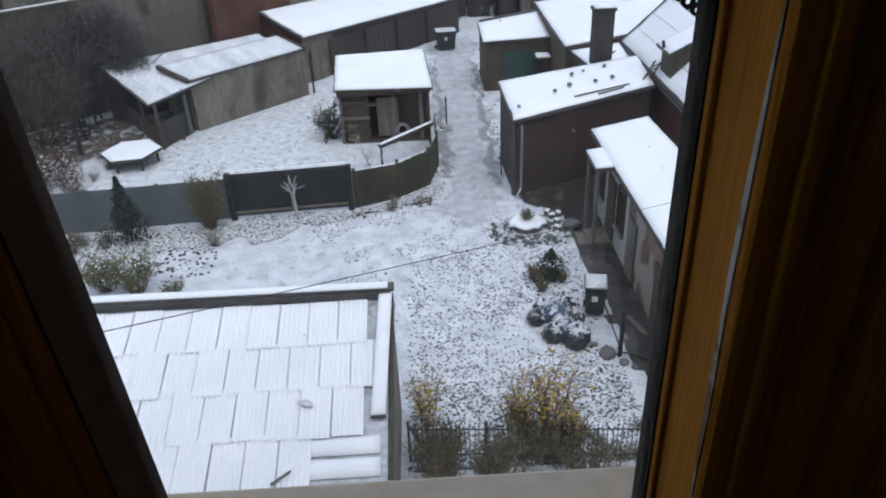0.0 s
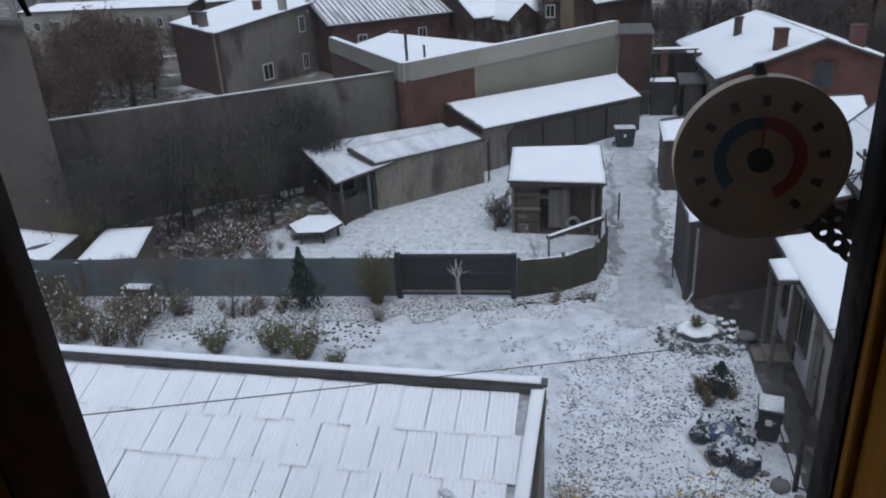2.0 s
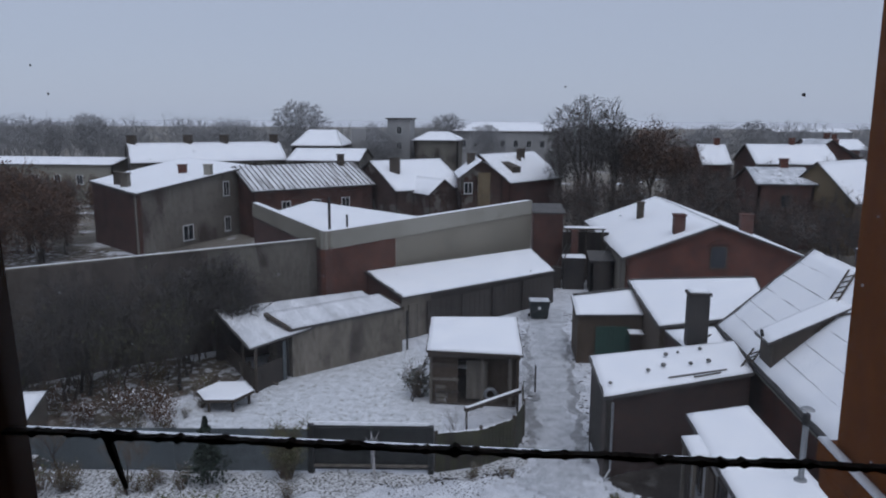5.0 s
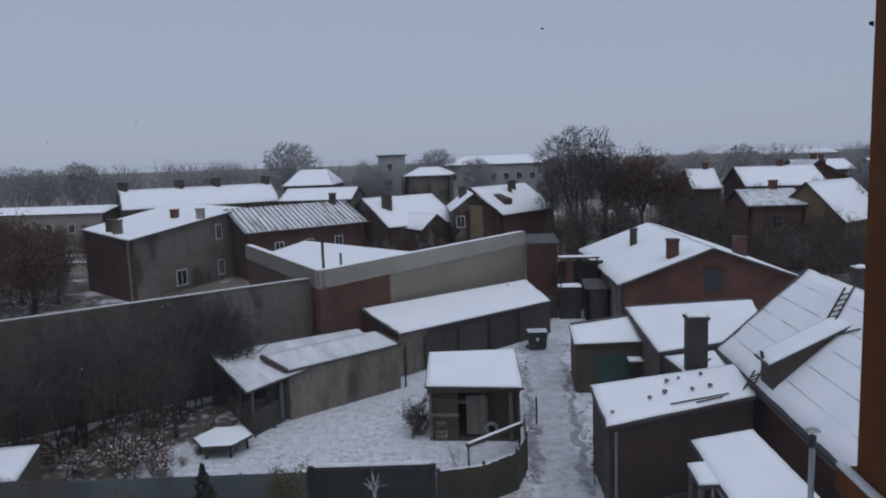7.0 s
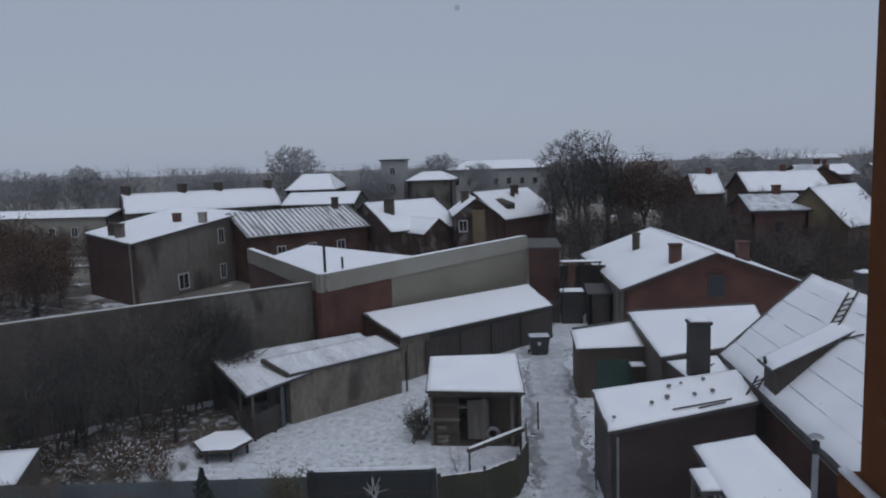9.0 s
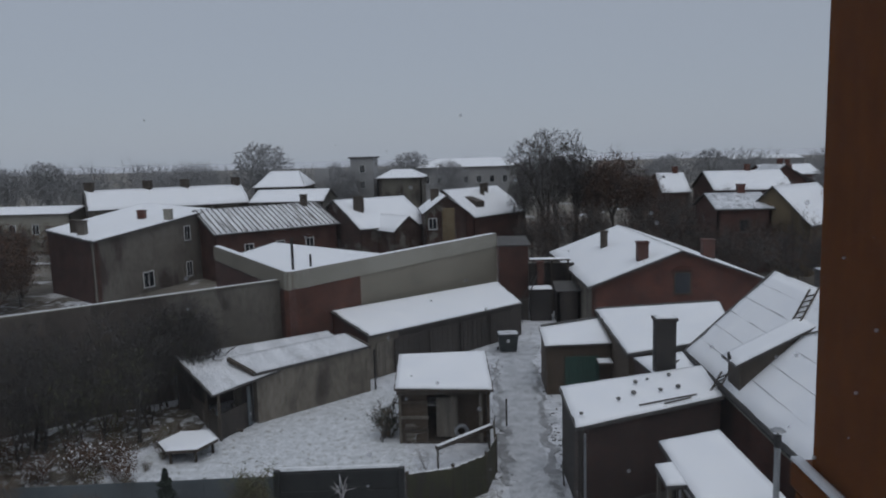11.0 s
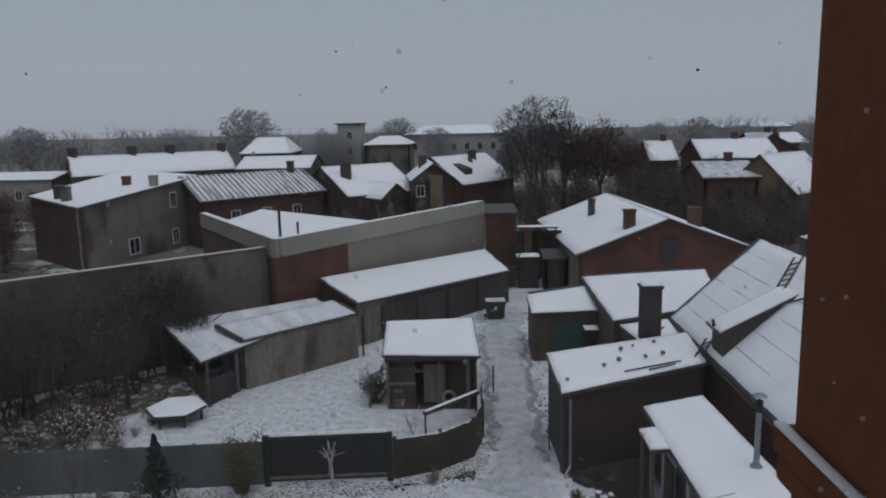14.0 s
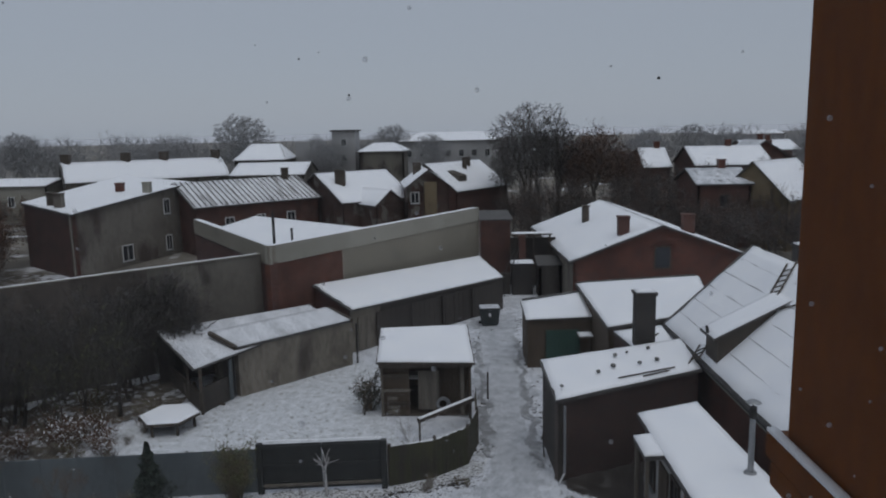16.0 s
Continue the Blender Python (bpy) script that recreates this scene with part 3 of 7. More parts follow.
path_ = tagged(part("paved_path", patch_bm([(4.55, 20.6), (4.75, 22.4), (6.0, 22.6), (5.9, 13.0), (5.0, 13.2), (4.75, 16.0)], 0.02, 0.06, 5), WET), "wet concrete path beside the annex", "path", kind="structure")
part("soaked_corner", patch_bm([(4.3, 21.9), (3.6, 22.5), (3.4, 23.6), (8.6, 25.8), (8.6, 22.4), (5.75, 22.3), (5.72, 20.8), (4.9, 20.6)], 0.035, 0.14, 31, 0.12), SOAKED, path_, "bare soaked earth in the corner")
part("wet_strip", patch_bm([(5.3, 19.4), (5.75, 19.4), (5.75, 12.6), (5.1, 12.6), (5.2, 15.5), (5.45, 17.2)], 0.035, 0.1, 32, 0.1), SOAKED, path_, "dark wet strip along the wall")

# ---- the courtyard's long wall and the flat-roofed hall ----
yard_wall = thing("yard_wall", (-16, 35, 0), "tall stained plaster courtyard wall with snowy coping", "wall", kind="structure")
part("wall", wall_bm((-24.2, 27.74), (-15.69, 35.19), 5.4, 5.4, 0.22), YARD_PLASTER, yard_wall, "darker stained stretch")
part("wall", wall_bm((-15.69, 35.19), (-11.1, 39.2), 5.4, 5.4, 0.22), YARD_PALE, yard_wall, "paler patched stretch")
part("coping", slab([(-24.3, 27.7, 5.45), (-11.0, 39.15, 5.45), (-11.2, 39.38, 5.45), (-24.5, 27.93, 5.45)], 0.05), PLASTER_LIGHT, yard_wall)
part("snow_cover", snow_bm((-24.33, 27.76, 5.45), (-11.05, 39.2, 5.45), (-11.17, 39.34, 5.45), (-24.45, 27.9, 5.45), 0.012, 0.35, 0.012), SNOW, yard_wall)

hall = thing("flat_roofed_hall", (-6, 52, 0), "flat-roofed hall of patched plaster and brick with pale parapet", "building")
HA, HB, HC, HD = (-10.3, 38.1), (1.2, 55.3), (-19.0, 51.0), (-17.6, 61.2)
HE = (-3.0, 49.3)
lerp2 = lambda a, b, t: (a[0] + (b[0] - a[0]) * t, a[1] + (b[1] - a[1]) * t)
HM = lerp2(HA, HB, 0.27)
part("wall", wall_bm(HA, HM, 5.0, 5.0, 0.4), BRICK56, hall, "bare red brick stretch")
part("wall", wall_bm(HM, HB, 5.0, 5.0, 0.4), HALL_PLASTER, hall, "tan plastered stretch")
part("wall", wall_bm(HE, HD, 4.9, 4.9, 0.4), BRICK56, hall)
part("wall", wall_bm(HD, HC, 4.9, 4.9, 0.4), PLASTER, hall)
part("wall", wall_bm(HC, HA, 5.1, 5.1, 0.4), BRICK_DARK, hall)
for a, b in ((HA, HB), (HC, HA)):
    d = Vector((b[0] - a[0], b[1] - a[1])).normalized()
    a2, b2 = (a[0] + d.y * 0.06, a[1] - d.x * 0.06), (b[0] + d.y * 0.06, b[1] - d.x * 0.06)
    par = part("parapet", wall_bm(a2, b2, 6.0, 6.0, 0.4, 5.0), PLASTER_LIGHT if a == HA else HALL_PLASTER, hall, "pale plastered parapet")
    n = Vector((-d.y, d.x)) * 0.42
    part("snow_cover", snow_bm((*a2, 6.0), (*b2, 6.0), (b2[0] + n.x, b2[1] + n.y, 6.0), (a2[0] + n.x, a2[1] + n.y, 6.0), 0.05, 0.5), SNOW, par)
roof = part("roof", slab([(*HA, 5.0), (*HE, 5.0), (*HD, 5.0), (*HC, 5.0)], 0.15), ROOF_DARK, hall)
part("snow_cover", snow_bm((HA[0], HA[1] + 0.5, 5.0), (HE[0] - 0.4, HE[1], 5.0), (*HD, 5.0), (HC[0] + 0.5, HC[1], 5.0), 0.08, 0.8), SNOW, roof)
part("vent_pipe", tube(bmesh.new(), (-11.6, 44.2, 5.0), (-11.6, 44.2, 7.2), 0.09, 0.09), IRON, hall)
part("vent_pipe", tube(bmesh.new(), (-10.2, 43.0, 5.0), (-10.2, 43.0, 6.3), 0.07, 0.07), IRON, hall)

brick_end = thing("brick_shed", (2.3, 56.5, 0), "dark red brick annex behind the hall", "shed")
part("wall", boxed((1.4, 55.0, 0), (3.6, 61, 5.0), 0.02), BRICK_DARK, brick_end)
part("roof", boxed((1.3, 54.9, 5.0), (3.8, 61.1, 5.12), 0.02), ROOF_DARK, brick_end)

# ---- sheds along the wall ----
row = lean_to("garage_row", "long low garage row with a snowy roof and dark doors", "garage",
              [(-6.1, 38.3), (2.6, 47.6), (1.2, 53.0), (-8.5, 40.6)], [2.35, 2.1, 2.55, 3.2], [SHED_DARK, WOOD_DARK, CONCRETE, BRICK_DARK], 0.12, 0.1)
part("front_panel", wall_bm((-6.13, 38.23), (-4.7, 39.76), 2.3, 2.28, 0.05), CONCRETE, row, "stained concrete end panel")
for k, (t, w, mt) in enumerate(((0.06, 0.8, WOOD_GREY), (0.22, 2.2, SHED_DARK), (0.43, 2.2, SHED_DARK), (0.63, 2.2, SHED_DARK), (0.84, 2.2, SHED_DARK))):
    p = lerp2((-6.1, 38.3), (2.6, 47.6), t)
    wall_door(row, (p[0] + 0.05, p[1] - 0.05, 0), 46.9, w, 1.95, mt, "garage_door" if w > 1 else "door")
block = lean_to("concrete_garage", "stained concrete garage block with thin snow on its roof", "garage",
                [(-10.3, 31.75), (-5.8, 36.25), (-7.25, 37.45), (-11.9, 33.05)], [2.3, 2.3, 2.66, 2.66], CONCRETE, 0.06, 0.12, 0.035, STORE_SNOW)
for a, b in (((-10.36, 31.68, 2.28), (-12.0, 33.0, 2.6)), ((-5.74, 36.18, 2.28), (-7.2, 37.5, 2.6))):
    bm = hexa(bmesh.new(), [(a[0] - 0.05, a[1] - 0.05, a[2]), (a[0] + 0.05, a[1] + 0.05, a[2]), (b[0] + 0.05, b[1] + 0.05, b[2]), (b[0] - 0.05, b[1] - 0.05, b[2])],
              [(a[0] - 0.05, a[1] - 0.05, a[2] + 0.2), (a[0] + 0.05, a[1] + 0.05, a[2] + 0.2), (b[0] + 0.05, b[1] + 0.05, b[2] + 0.2), (b[0] - 0.05, b[1] - 0.05, b[2] + 0.2)])
    part("verge_board", bm, WOOD_DARK, block)
pd = lerp2((-10.4, 31.8), (-5.7, 36.3), 0.2)
wall_door(block, (pd[0], pd[1], 0), 43.8, 0.5, 1.75, WOOD_DARK)
part("gutter", tube(bmesh.new(), (-10.5, 31.65, 2.1), (-10.5, 31.65, 0.1), 0.05, 0.05), IRON, block)
part("gutter", tube(bmesh.new(), (-5.55, 36.3, 2.2), (-5.55, 36.3, 0.1), 0.05, 0.05), IRON, block)
store = lean_to("open_woodshed", "open-fronted wooden store under a patchy snowy roof", "shed",
                [(-11.5, 29.5), (-6.9, 36.6), (-8.4, 38.5), (-14.87, 33.7)], [2.05, 2.353, 2.6, 2.6], SHED_DARK, 0.05, 0.08, 0.025, STORE_SNOW, skip=(0, 3))
for x, y, h in ((-11.35, 29.75, 2.1), (-12.5, 31.3, 2.3), (-14.4, 33.9, 2.7)):
    part("post", boxed((x - 0.06, y - 0.06, 0), (x + 0.06, y + 0.06, h), 0.01), WOOD_DARK, store)
part("half_wall", wall_bm((-11.35, 29.9), (-10.55, 31.6), 1.15, 1.15, 0.08), SHED_DARK, store)
part("door_panel", boxed((-10.62, 31.25, 0.1), (-10.56, 31.6, 1.9), 0.005), SHEET, store, "pale blue-grey sheet panel")
part("half_wall", wall_bm((-14.2, 33.6), (-11.6, 30.1), 0.9, 0.9, 0.08), WOOD_DARK, store)

# ---- the hut beside the lane ----
hut = thing("garden_hut", (-1.6, 31, 0), "open-fronted wooden hut with a flat snow-covered roof", "hut")
HF = [(-3.55, 29.25), (0.25, 28.95), (0.0, 33.2), (-3.75, 32.8)]
for i, (h0, h1) in ((1, (2.35, 2.72)), (2, (2.72, 2.72)), (3, (2.72, 2.35))):
    part("wall", wall_bm(HF[i], HF[(i + 1) % 4], h0, h1, 0.1), WOOD_BROWN, hut)
up = widen([(*p, h + 0.08) for p, h in zip(HF, (2.38, 2.4, 2.75, 2.75))], 0.16)
hr = part("roof", slab(up, 0.08), WOOD_DARK, hut)
part("snow_cover", snow_bm(*up, 0.09, 0.25), SNOW, hr)
for x, y in ((-3.5, 29.3), (-1.3, 29.12), (0.2, 29.0)):
    part("post", boxed((x - 0.05, y - 0.05, 0), (x + 0.05, y + 0.05, 2.36), 0.008), WOOD_GREY, hut)
part("beam", boxed((-3.6, 29.05, 2.2), (0.3, 29.15, 2.36), 0.008, Matrix.Identity(4)), WOOD_DARK, hut)
part("front_wall", wall_bm((-3.5, 29.4), (-2.35, 29.31), 2.3, 2.3, 0.06), WOOD_BROWN, hut)
part("front_wall", wall_bm((-1.1, 29.9), (0.15, 29.75), 2.3, 2.3, 0.06), WOOD_BROWN, hut)
part("panel", boxed((-2.0, 29.55, 0.2), (-1.1, 29.6, 1.9)), WOOD_GREY, hut, "weathered plywood panel")
part("floor", boxed((-3.5, 29.3, 0.0), (0.1, 32.8, 0.08)), WOOD_DARK, hut)
for z in (0.55, 1.1, 1.75):
    part("cross_board", boxed((-3.45, 29.22, z), (-2.3, 29.27, z + 0.12), 0.006), WOOD_GREY if z == 1.1 else WOOD_DARK, hut)
part("side_board", boxed((-0.2, 29.15, 0.1), (-0.05, 29.2, 2.2), 0.006), WOOD_GREY, hut)
part("shelf", boxed((-3.2, 31.0, 1.2), (-1.6, 31.5, 1.25)), WOOD_GREY, hut)
part("shelf", boxed((-2.6, 29.85, 1.45), (-1.9, 30.2, 1.5)), WHITE, hut)

# ---- garages and the main house across the lane ----
dark = lean_to("dark_brick_garage", "dark brick garage with a snowy flat roof littered with stones", "garage",
               [(3.1, 23.4), (8.5, 25.75), (8.6, 28.5), (2.95, 26.7)], [2.85, 3.05, 3.3, 3.1], [BRICK24, BRICK24, BRICK24, SHED_DARK], 0.12, 0.12, 0.06)
chimney(dark, (7.2, 28.6, 3.2), 0.78, 0.6, 2.1, SOOT)
bm = bmesh.new()
tube(bm, (3.32, 23.3, 2.75), (3.32, 23.3, 0.35), 0.045, 0.045)
tube(bm, (3.32, 23.3, 0.35), (3.1, 23.05, 0.1), 0.045, 0.045)
part("downpipe", bm, ZINC, dark, "pale zinc downpipe")
cedar = lean_to("wooden_lockup", "brown boarded lock-up with a snowy lean-to roof", "shed",
                [(3.15, 35.4), (6.35, 35.6), (6.35, 39.3), (3.1, 37.9)], [2.45, 2.5, 2.85, 2.75], WOOD_BROWN, 0.12, 0.08, 0.06)
wall_door(cedar, (4.9, 35.42, 0), 3.6, 1.7, 1.95, GREEN_PAINT)
part("hatch", boxed((5.6, 34.6, 1.75), (6.3, 35.4, 1.82), 0.01), WOOD_GREY, cedar)
part("hatch_snow", snow_bm((5.6, 34.6, 1.82), (6.3, 34.6, 1.82), (6.3, 35.4, 1.82), (5.6, 35.4, 1.82), 0.08, 0.2), SNOW, cedar)
middle = lean_to("middle_outbuilding", "brown outbuilding with a broad snowy roof", "shed",
                 [(6.4, 31.6), (11.0, 31.6), (12.34, 38.02), (6.35, 40.4)], [3.0, 3.7, 3.9, 3.1], WOOD_BROWN, 0.08, 0.12, 0.07)
part("ridge_roll", tube(bmesh.new(), (6.4, 40.3, 3.28), (12.25, 38.1, 4.06), 0.07, 0.07, 6), ROOF_DARK, middle)
part("ridge_roll", tube(bmesh.new(), (3.1, 37.8, 2.95), (6.3, 39.2, 3.05), 0.06, 0.06, 6), ROOF_DARK, cedar)
linked = lean_to("linking_wing", "low linking wing with a snowy roof between the houses", "shed",
                 [(6.9, 29.0), (9.2, 29.0), (9.2, 31.3), (6.6, 31.3)], [2.9, 2.9, 3.2, 2.9], BRICK24, 0.05, 0.1, 0.06)

house = thing("main_house", (12.5, 22, 0), "brick house with a steep seamed snowy roof", "house")
EX, EZ, RX, RZ = 8.75, 3.3, 12.5, 6.75
part("wall", wall_bm((9.1, 31.3), (9.1, 8.0), 3.4, 3.4, 0.3), BRICK90, house)
part("wall", hexa(bmesh.new(), [(9.1, 31.3, 0), (15.9, 31.3, 0), (15.9, 31.3, 3.4), (12.5, 31.3, 6.6), (9.1, 31.3, 3.4)], [(9.1, 31.0, 0), (15.9, 31.0, 0), (15.9, 31.0, 3.4), (12.5, 31.0, 6.6), (9.1, 31.0, 3.4)]), BRICK0, house)
part("wall", wall_bm((9.1, 8.0), (15.9, 8.0), 3.4, 3.4, 0.3), BRICK0, house)
part("wall", wall_bm((15.9, 8.0), (15.9, 31.3), 3.4, 3.4, 0.3), BRICK90, house)
west = [(EX, 31.5, EZ), (EX, 7.8, EZ), (RX, 7.8, RZ), (RX, 31.5, RZ)]
wr = part("roof", slab(west, 0.1), ROOF_DARK, house)
part("snow_cover", snow_bm(*west, 0.045, 0.5, 0.012), SNOW, wr)
part("roof", slab([(16.25, 7.8, EZ), (16.25, 31.5, EZ), (RX, 31.5, RZ), (RX, 7.8, RZ)], 0.1), SNOW, house)
on_roof = lambda x: EZ + (x - EX) * (RZ - EZ) / (RX - EX)
for k in range(1, 6):
    x = EX + (RX - EX) * k / 6
    bm = bmesh.new()
    rail = [(y, on_roof(x) + 0.03 + 0.024 * noise.noise(Vector((x * 2, y * 1.3, 0)))) for y in [31.3 - 0.25 * j for j in range(94)]]
    ring = [[bm.verts.new((x + dx, y, z + dz)) for dx, dz in ((-0.012, -0.06), (0.012, -0.06), (0.012, 0.018), (-0.012, 0.018))] for y, z in rail]
    for r0, r1 in zip(ring, ring[1:]):
        for i in range(4):
            bm.faces.new((r0[i], r0[(i + 1) % 4], r1[(i + 1) % 4], r1[i]))
    part("seam", bm, ZINC, wr, "sheet metal seam showing through the snow")
part("gutter", tube(bmesh.new(), (EX - 0.06, 31.4, EZ - 0.06), (EX - 0.06, 8, EZ - 0.06), 0.07, 0.07), IRON, house)
part("fascia", boxed((EX + 0.02, 8, EZ - 0.3), (EX + 0.08, 31.3, EZ - 0.06)), PLASTER_LIGHT, house)
# dormer
dm = part("dormer", hexa(bmesh.new(), [(8.95, 25.2, 3.4), (11.2, 25.2, 5.5), (8.95, 25.2, 4.45)], [(8.95, 26.4, 3.4), (11.2, 26.4, 5.5), (8.95, 26.4, 4.45)]), WOOD_DARK, house, "dark boarded dormer")
dtop = [(8.75, 25.05, 4.45), (11.5, 25.05, 5.85), (11.5, 26.55, 5.85), (8.75, 26.55, 4.45)]
part("dormer_roof", slab(dtop, 0.08), ROOF_DARK, dm)
part("snow_cover", snow_bm(*dtop, 0.05, 0.3), SNOW, dm)
part("finial", tube(bmesh.new(), (8.8, 25.8, 4.5), (8.75, 25.8, 4.75), 0.07, 0.05), IRON, dm)


def roof_ladder(a, b, width=0.45):
    a, b = Vector(a), Vector(b)
    ob = thing("roof_ladder", a, "dark wooden ladder lying on the snowy roof", "ladder", "roof ladders")
    d = (b - a).normalized()
    s = d.cross(Vector((-0.68, 0, 0.73))).normalized() * width / 2
    for k in (-1, 1):
        part("rail", tube(bmesh.new(), a + s * k, b + s * k, 0.035, 0.035, 6), WOOD_DARK, ob)
    for i in range(1, int((b - a).length / 0.3)):
        p = a + d * 0.3 * i
        part("rung", tube(bmesh.new(), p - s, p + s, 0.025, 0.025, 6), WOOD_DARK, ob)
    return ob


roof_ladder((10.3, 25.3, on_roof(10.3) + 0.12), (12.35, 27.3, on_roof(12.35) + 0.12))
roof_ladder((8.35, 25.9, 3.36), (9.1, 27.0, on_roof(9.1) + 0.12))
pole = thing("roof_pole", (10.6, 24.6, 5.0), "dark pole lying across the snowy roof", "pole")
part("shaft", tube(bmesh.new(), (10.15, 26.8, on_roof(10.15) + 0.1), (11.4, 24.4, on_roof(11.4) + 0.12), 0.03, 0.03, 6), WOOD_DARK, pole)
chimney(house, (14.25, 30.6, 5.0), 0.6, 0.6, 1.75, SOOT)

# ---- white annex ----
annex = thing("white_annex", (7.2, 18, 0), "low whitewashed annex with a snowy flat roof and porch", "annex")
for (a, b, mt, lb) in (((5.75, 22.3), (5.75, 18.2), ANNEX_WHITE, "dirty white plastered stretch"), ((5.75, 18.2), (5.75, 12.0), BRICK_ANNEX, "bare brick stretch")):
    part("wall", wall_bm(a, b, 2.8, 2.8, 0.3), mt, annex, lb)
part("wall", wall_bm((5.75, 12.0), (7.6, 12.0), 2.8, 2.8, 0.3), BRICK0, annex)
ar = [(5.5, 11.8, 2.9), (7.98, 11.8, 3.0), (7.55, 23.0, 3.0), (5.45, 22.3, 2.9)]
part("wall", wall_bm((7.6, 12.0), (7.3, 22.7), 2.8, 2.8, 0.25), BRICK0, annex)
part("wall", wall_bm((7.3, 22.7), (5.75, 22.2), 2.8, 2.8, 0.25), BRICK0, annex)
rf = part("roof", slab(ar, 0.14), ROOF_DARK, annex)
part("snow_cover", snow_bm(*ar, 0.08, 0.3), SNOW, rf)
pr = [(4.95, 19.2, 2.86), (5.52, 19.2, 2.88), (5.52, 20.7, 2.88), (4.95, 20.6, 2.86)]
pf = part("porch_roof", slab(pr, 0.12), ROOF_DARK, annex)
part("snow_cover", snow_bm(*pr, 0.1, 0.2), SNOW, pf)
for y in (19.3, 20.5):
    part("porch_post", boxed((5.0, y - 0.05, 0), (5.1, y + 0.05, 2.75), 0.008), WOOD_GREY, annex)
wall_door(annex, (5.74, 20.0, 0.15), -90, 0.9, 2.0, WOOD_BROWN)
wall_window(annex, (5.74, 21.4, 0.9), -90, 0.9, 1.3, WOOD_DARK)
wall_window(annex, (5.74, 18.9, 0.9), -90, 0.8, 1.4, WOOD_DARK)
wall_door(annex, (5.74, 17.6, 0.05), -90, 0.8, 1.9, WOOD_GREY)
wall_door(annex, (5.74, 14.9, 0.05), -90, 0.9, 1.9, WOOD_BROWN)
part("step", boxed((5.0, 19.5, 0), (5.72, 20.5, 0.15), 0.02), CONCRETE, annex)
part("step", boxed((4.7, 19.6, 0), (5.0, 20.4, 0.07), 0.02), CONCRETE, annex)
flue = thing("flue_pipe", (7.3, 17.8, 3.0), "tall zinc flue pipe with a cap on the annex roof", "flue")
part("pipe", tube(bmesh.new(), (7.3, 17.8, 2.95), (7.3, 17.8, 4.75), 0.075, 0.075, 14), ZINC, flue)
part("collar", tube(bmesh.new(), (7.3, 17.8, 4.55), (7.3, 17.8, 4.85), 0.092, 0.092, 14), IRON, flue)
part("cap", tube(bmesh.new(), (7.3, 17.8, 4.97), (7.3, 17.8, 5.02), 0.19, 0.12, 14), ZINC, flue)
part("stay", tube(bmesh.new(), (7.3, 17.8, 4.85), (7.3, 17.8, 4.97), 0.02, 0.02, 6), IRON, flue)
part("flashing", tube(bmesh.new(), (7.3, 17.8, 2.95), (7.3, 17.8, 3.12), 0.24, 0.13, 14), ZINC, flue)

# ---- brick house with the gable ----
gable = gabled("brick_gable_house", "red brick house with gable, arched window and snowy roof", 6.75, 18.25, 47.3, 64, 3.3, 5.42, "y", [BRICK0, BRICK90, BRICK0, CONCRETE], 2.9, 0.35)
bm = frame_ring(bmesh.new(), 1.1, 1.5, 0.1, 0.08, Matrix.Translation((13.0, 47.25, 2.6)))
gw = part("arched_window", bm, WOOD_DARK, gable)
part("pane", boxed((12.55, 47.24, 2.7), (13.45, 47.29, 4.0)), DARK_PANE, gw)
bm = bmesh.new()
for k in range(9):
    a0 = math.pi * k / 8
    box(bm, (-0.06, -0.08, -0.13), (0.06, 0.0, 0.13), 0, Matrix.Translation((13 - 0.62 * math.cos(a0), 47.28, 4.05 + 0.3 * math.sin(a0))) @ Matrix.Rotation(math.pi / 2 - a0, 4, "Y"))
part("arch", bm, BRICK0, gw)
chimney(gable, (10.7, 48.6, 4.5), 0.7, 0.7, 1.35, BRICK_DARK, False)
chimney(gable, (15.4, 50.0, 4.4), 0.75, 0.7, 1.35, BRICK_DARK, False)
chimney(gable, (9.6, 57, 4.2), 0.5, 0.5, 1.5, WOOD_DARK, False)

stack = thing("brick_stack", (4.2, 52.2, 0), "low brick boiler stack with a snowy lid", "stack")
part("body", boxed((3.5, 51.6, 0), (5.0, 52.8, 2.3), 0.03), SOOT, stack)
part("snow_cover", snow_bm((3.4, 51.5, 2.3), (5.1, 51.5, 2.3), (5.1, 52.9, 2.3), (3.4, 52.9, 2.3), 0.12, 0.3), SNOW, stack)
part("flue", boxed((4.1, 53.0, 0), (4.6, 53.5, 4.1), 0.03), BRICK_DARK, stack)
part("shelter", boxed((3.6, 53.6, 4.05), (6.6, 54.6, 4.15), 0.02), WOOD_DARK, stack)
part("shelter_snow", snow_bm((3.6, 53.6, 4.15), (6.6, 53.6, 4.15), (6.6, 54.6, 4.15), (3.6, 54.6, 4.15), 0.05, 0.25), SNOW, stack)
for x in (3.8, 5.2, 6.4):
    part("post", boxed((x, 53.9, 0), (x + 0.12, 54.02, 4.05), 0.01), WOOD_DARK, stack)
part("back_boards", boxed((3.6, 54.75, 0), (7.0, 54.88, 3.7), 0.01), SHED_DARK, stack)
part("side_box", boxed((2.7, 51.9, 0), (3.4, 52.7, 1.5), 0.03), SHED_DARK, stack)
for x in (3.0, 3.3):
    part("brace", tube(bmesh.new(), (x, 51.0, 1.9), (x + 0.7, 51.8, 3.3), 0.04, 0.04, 6), IRON, stack)
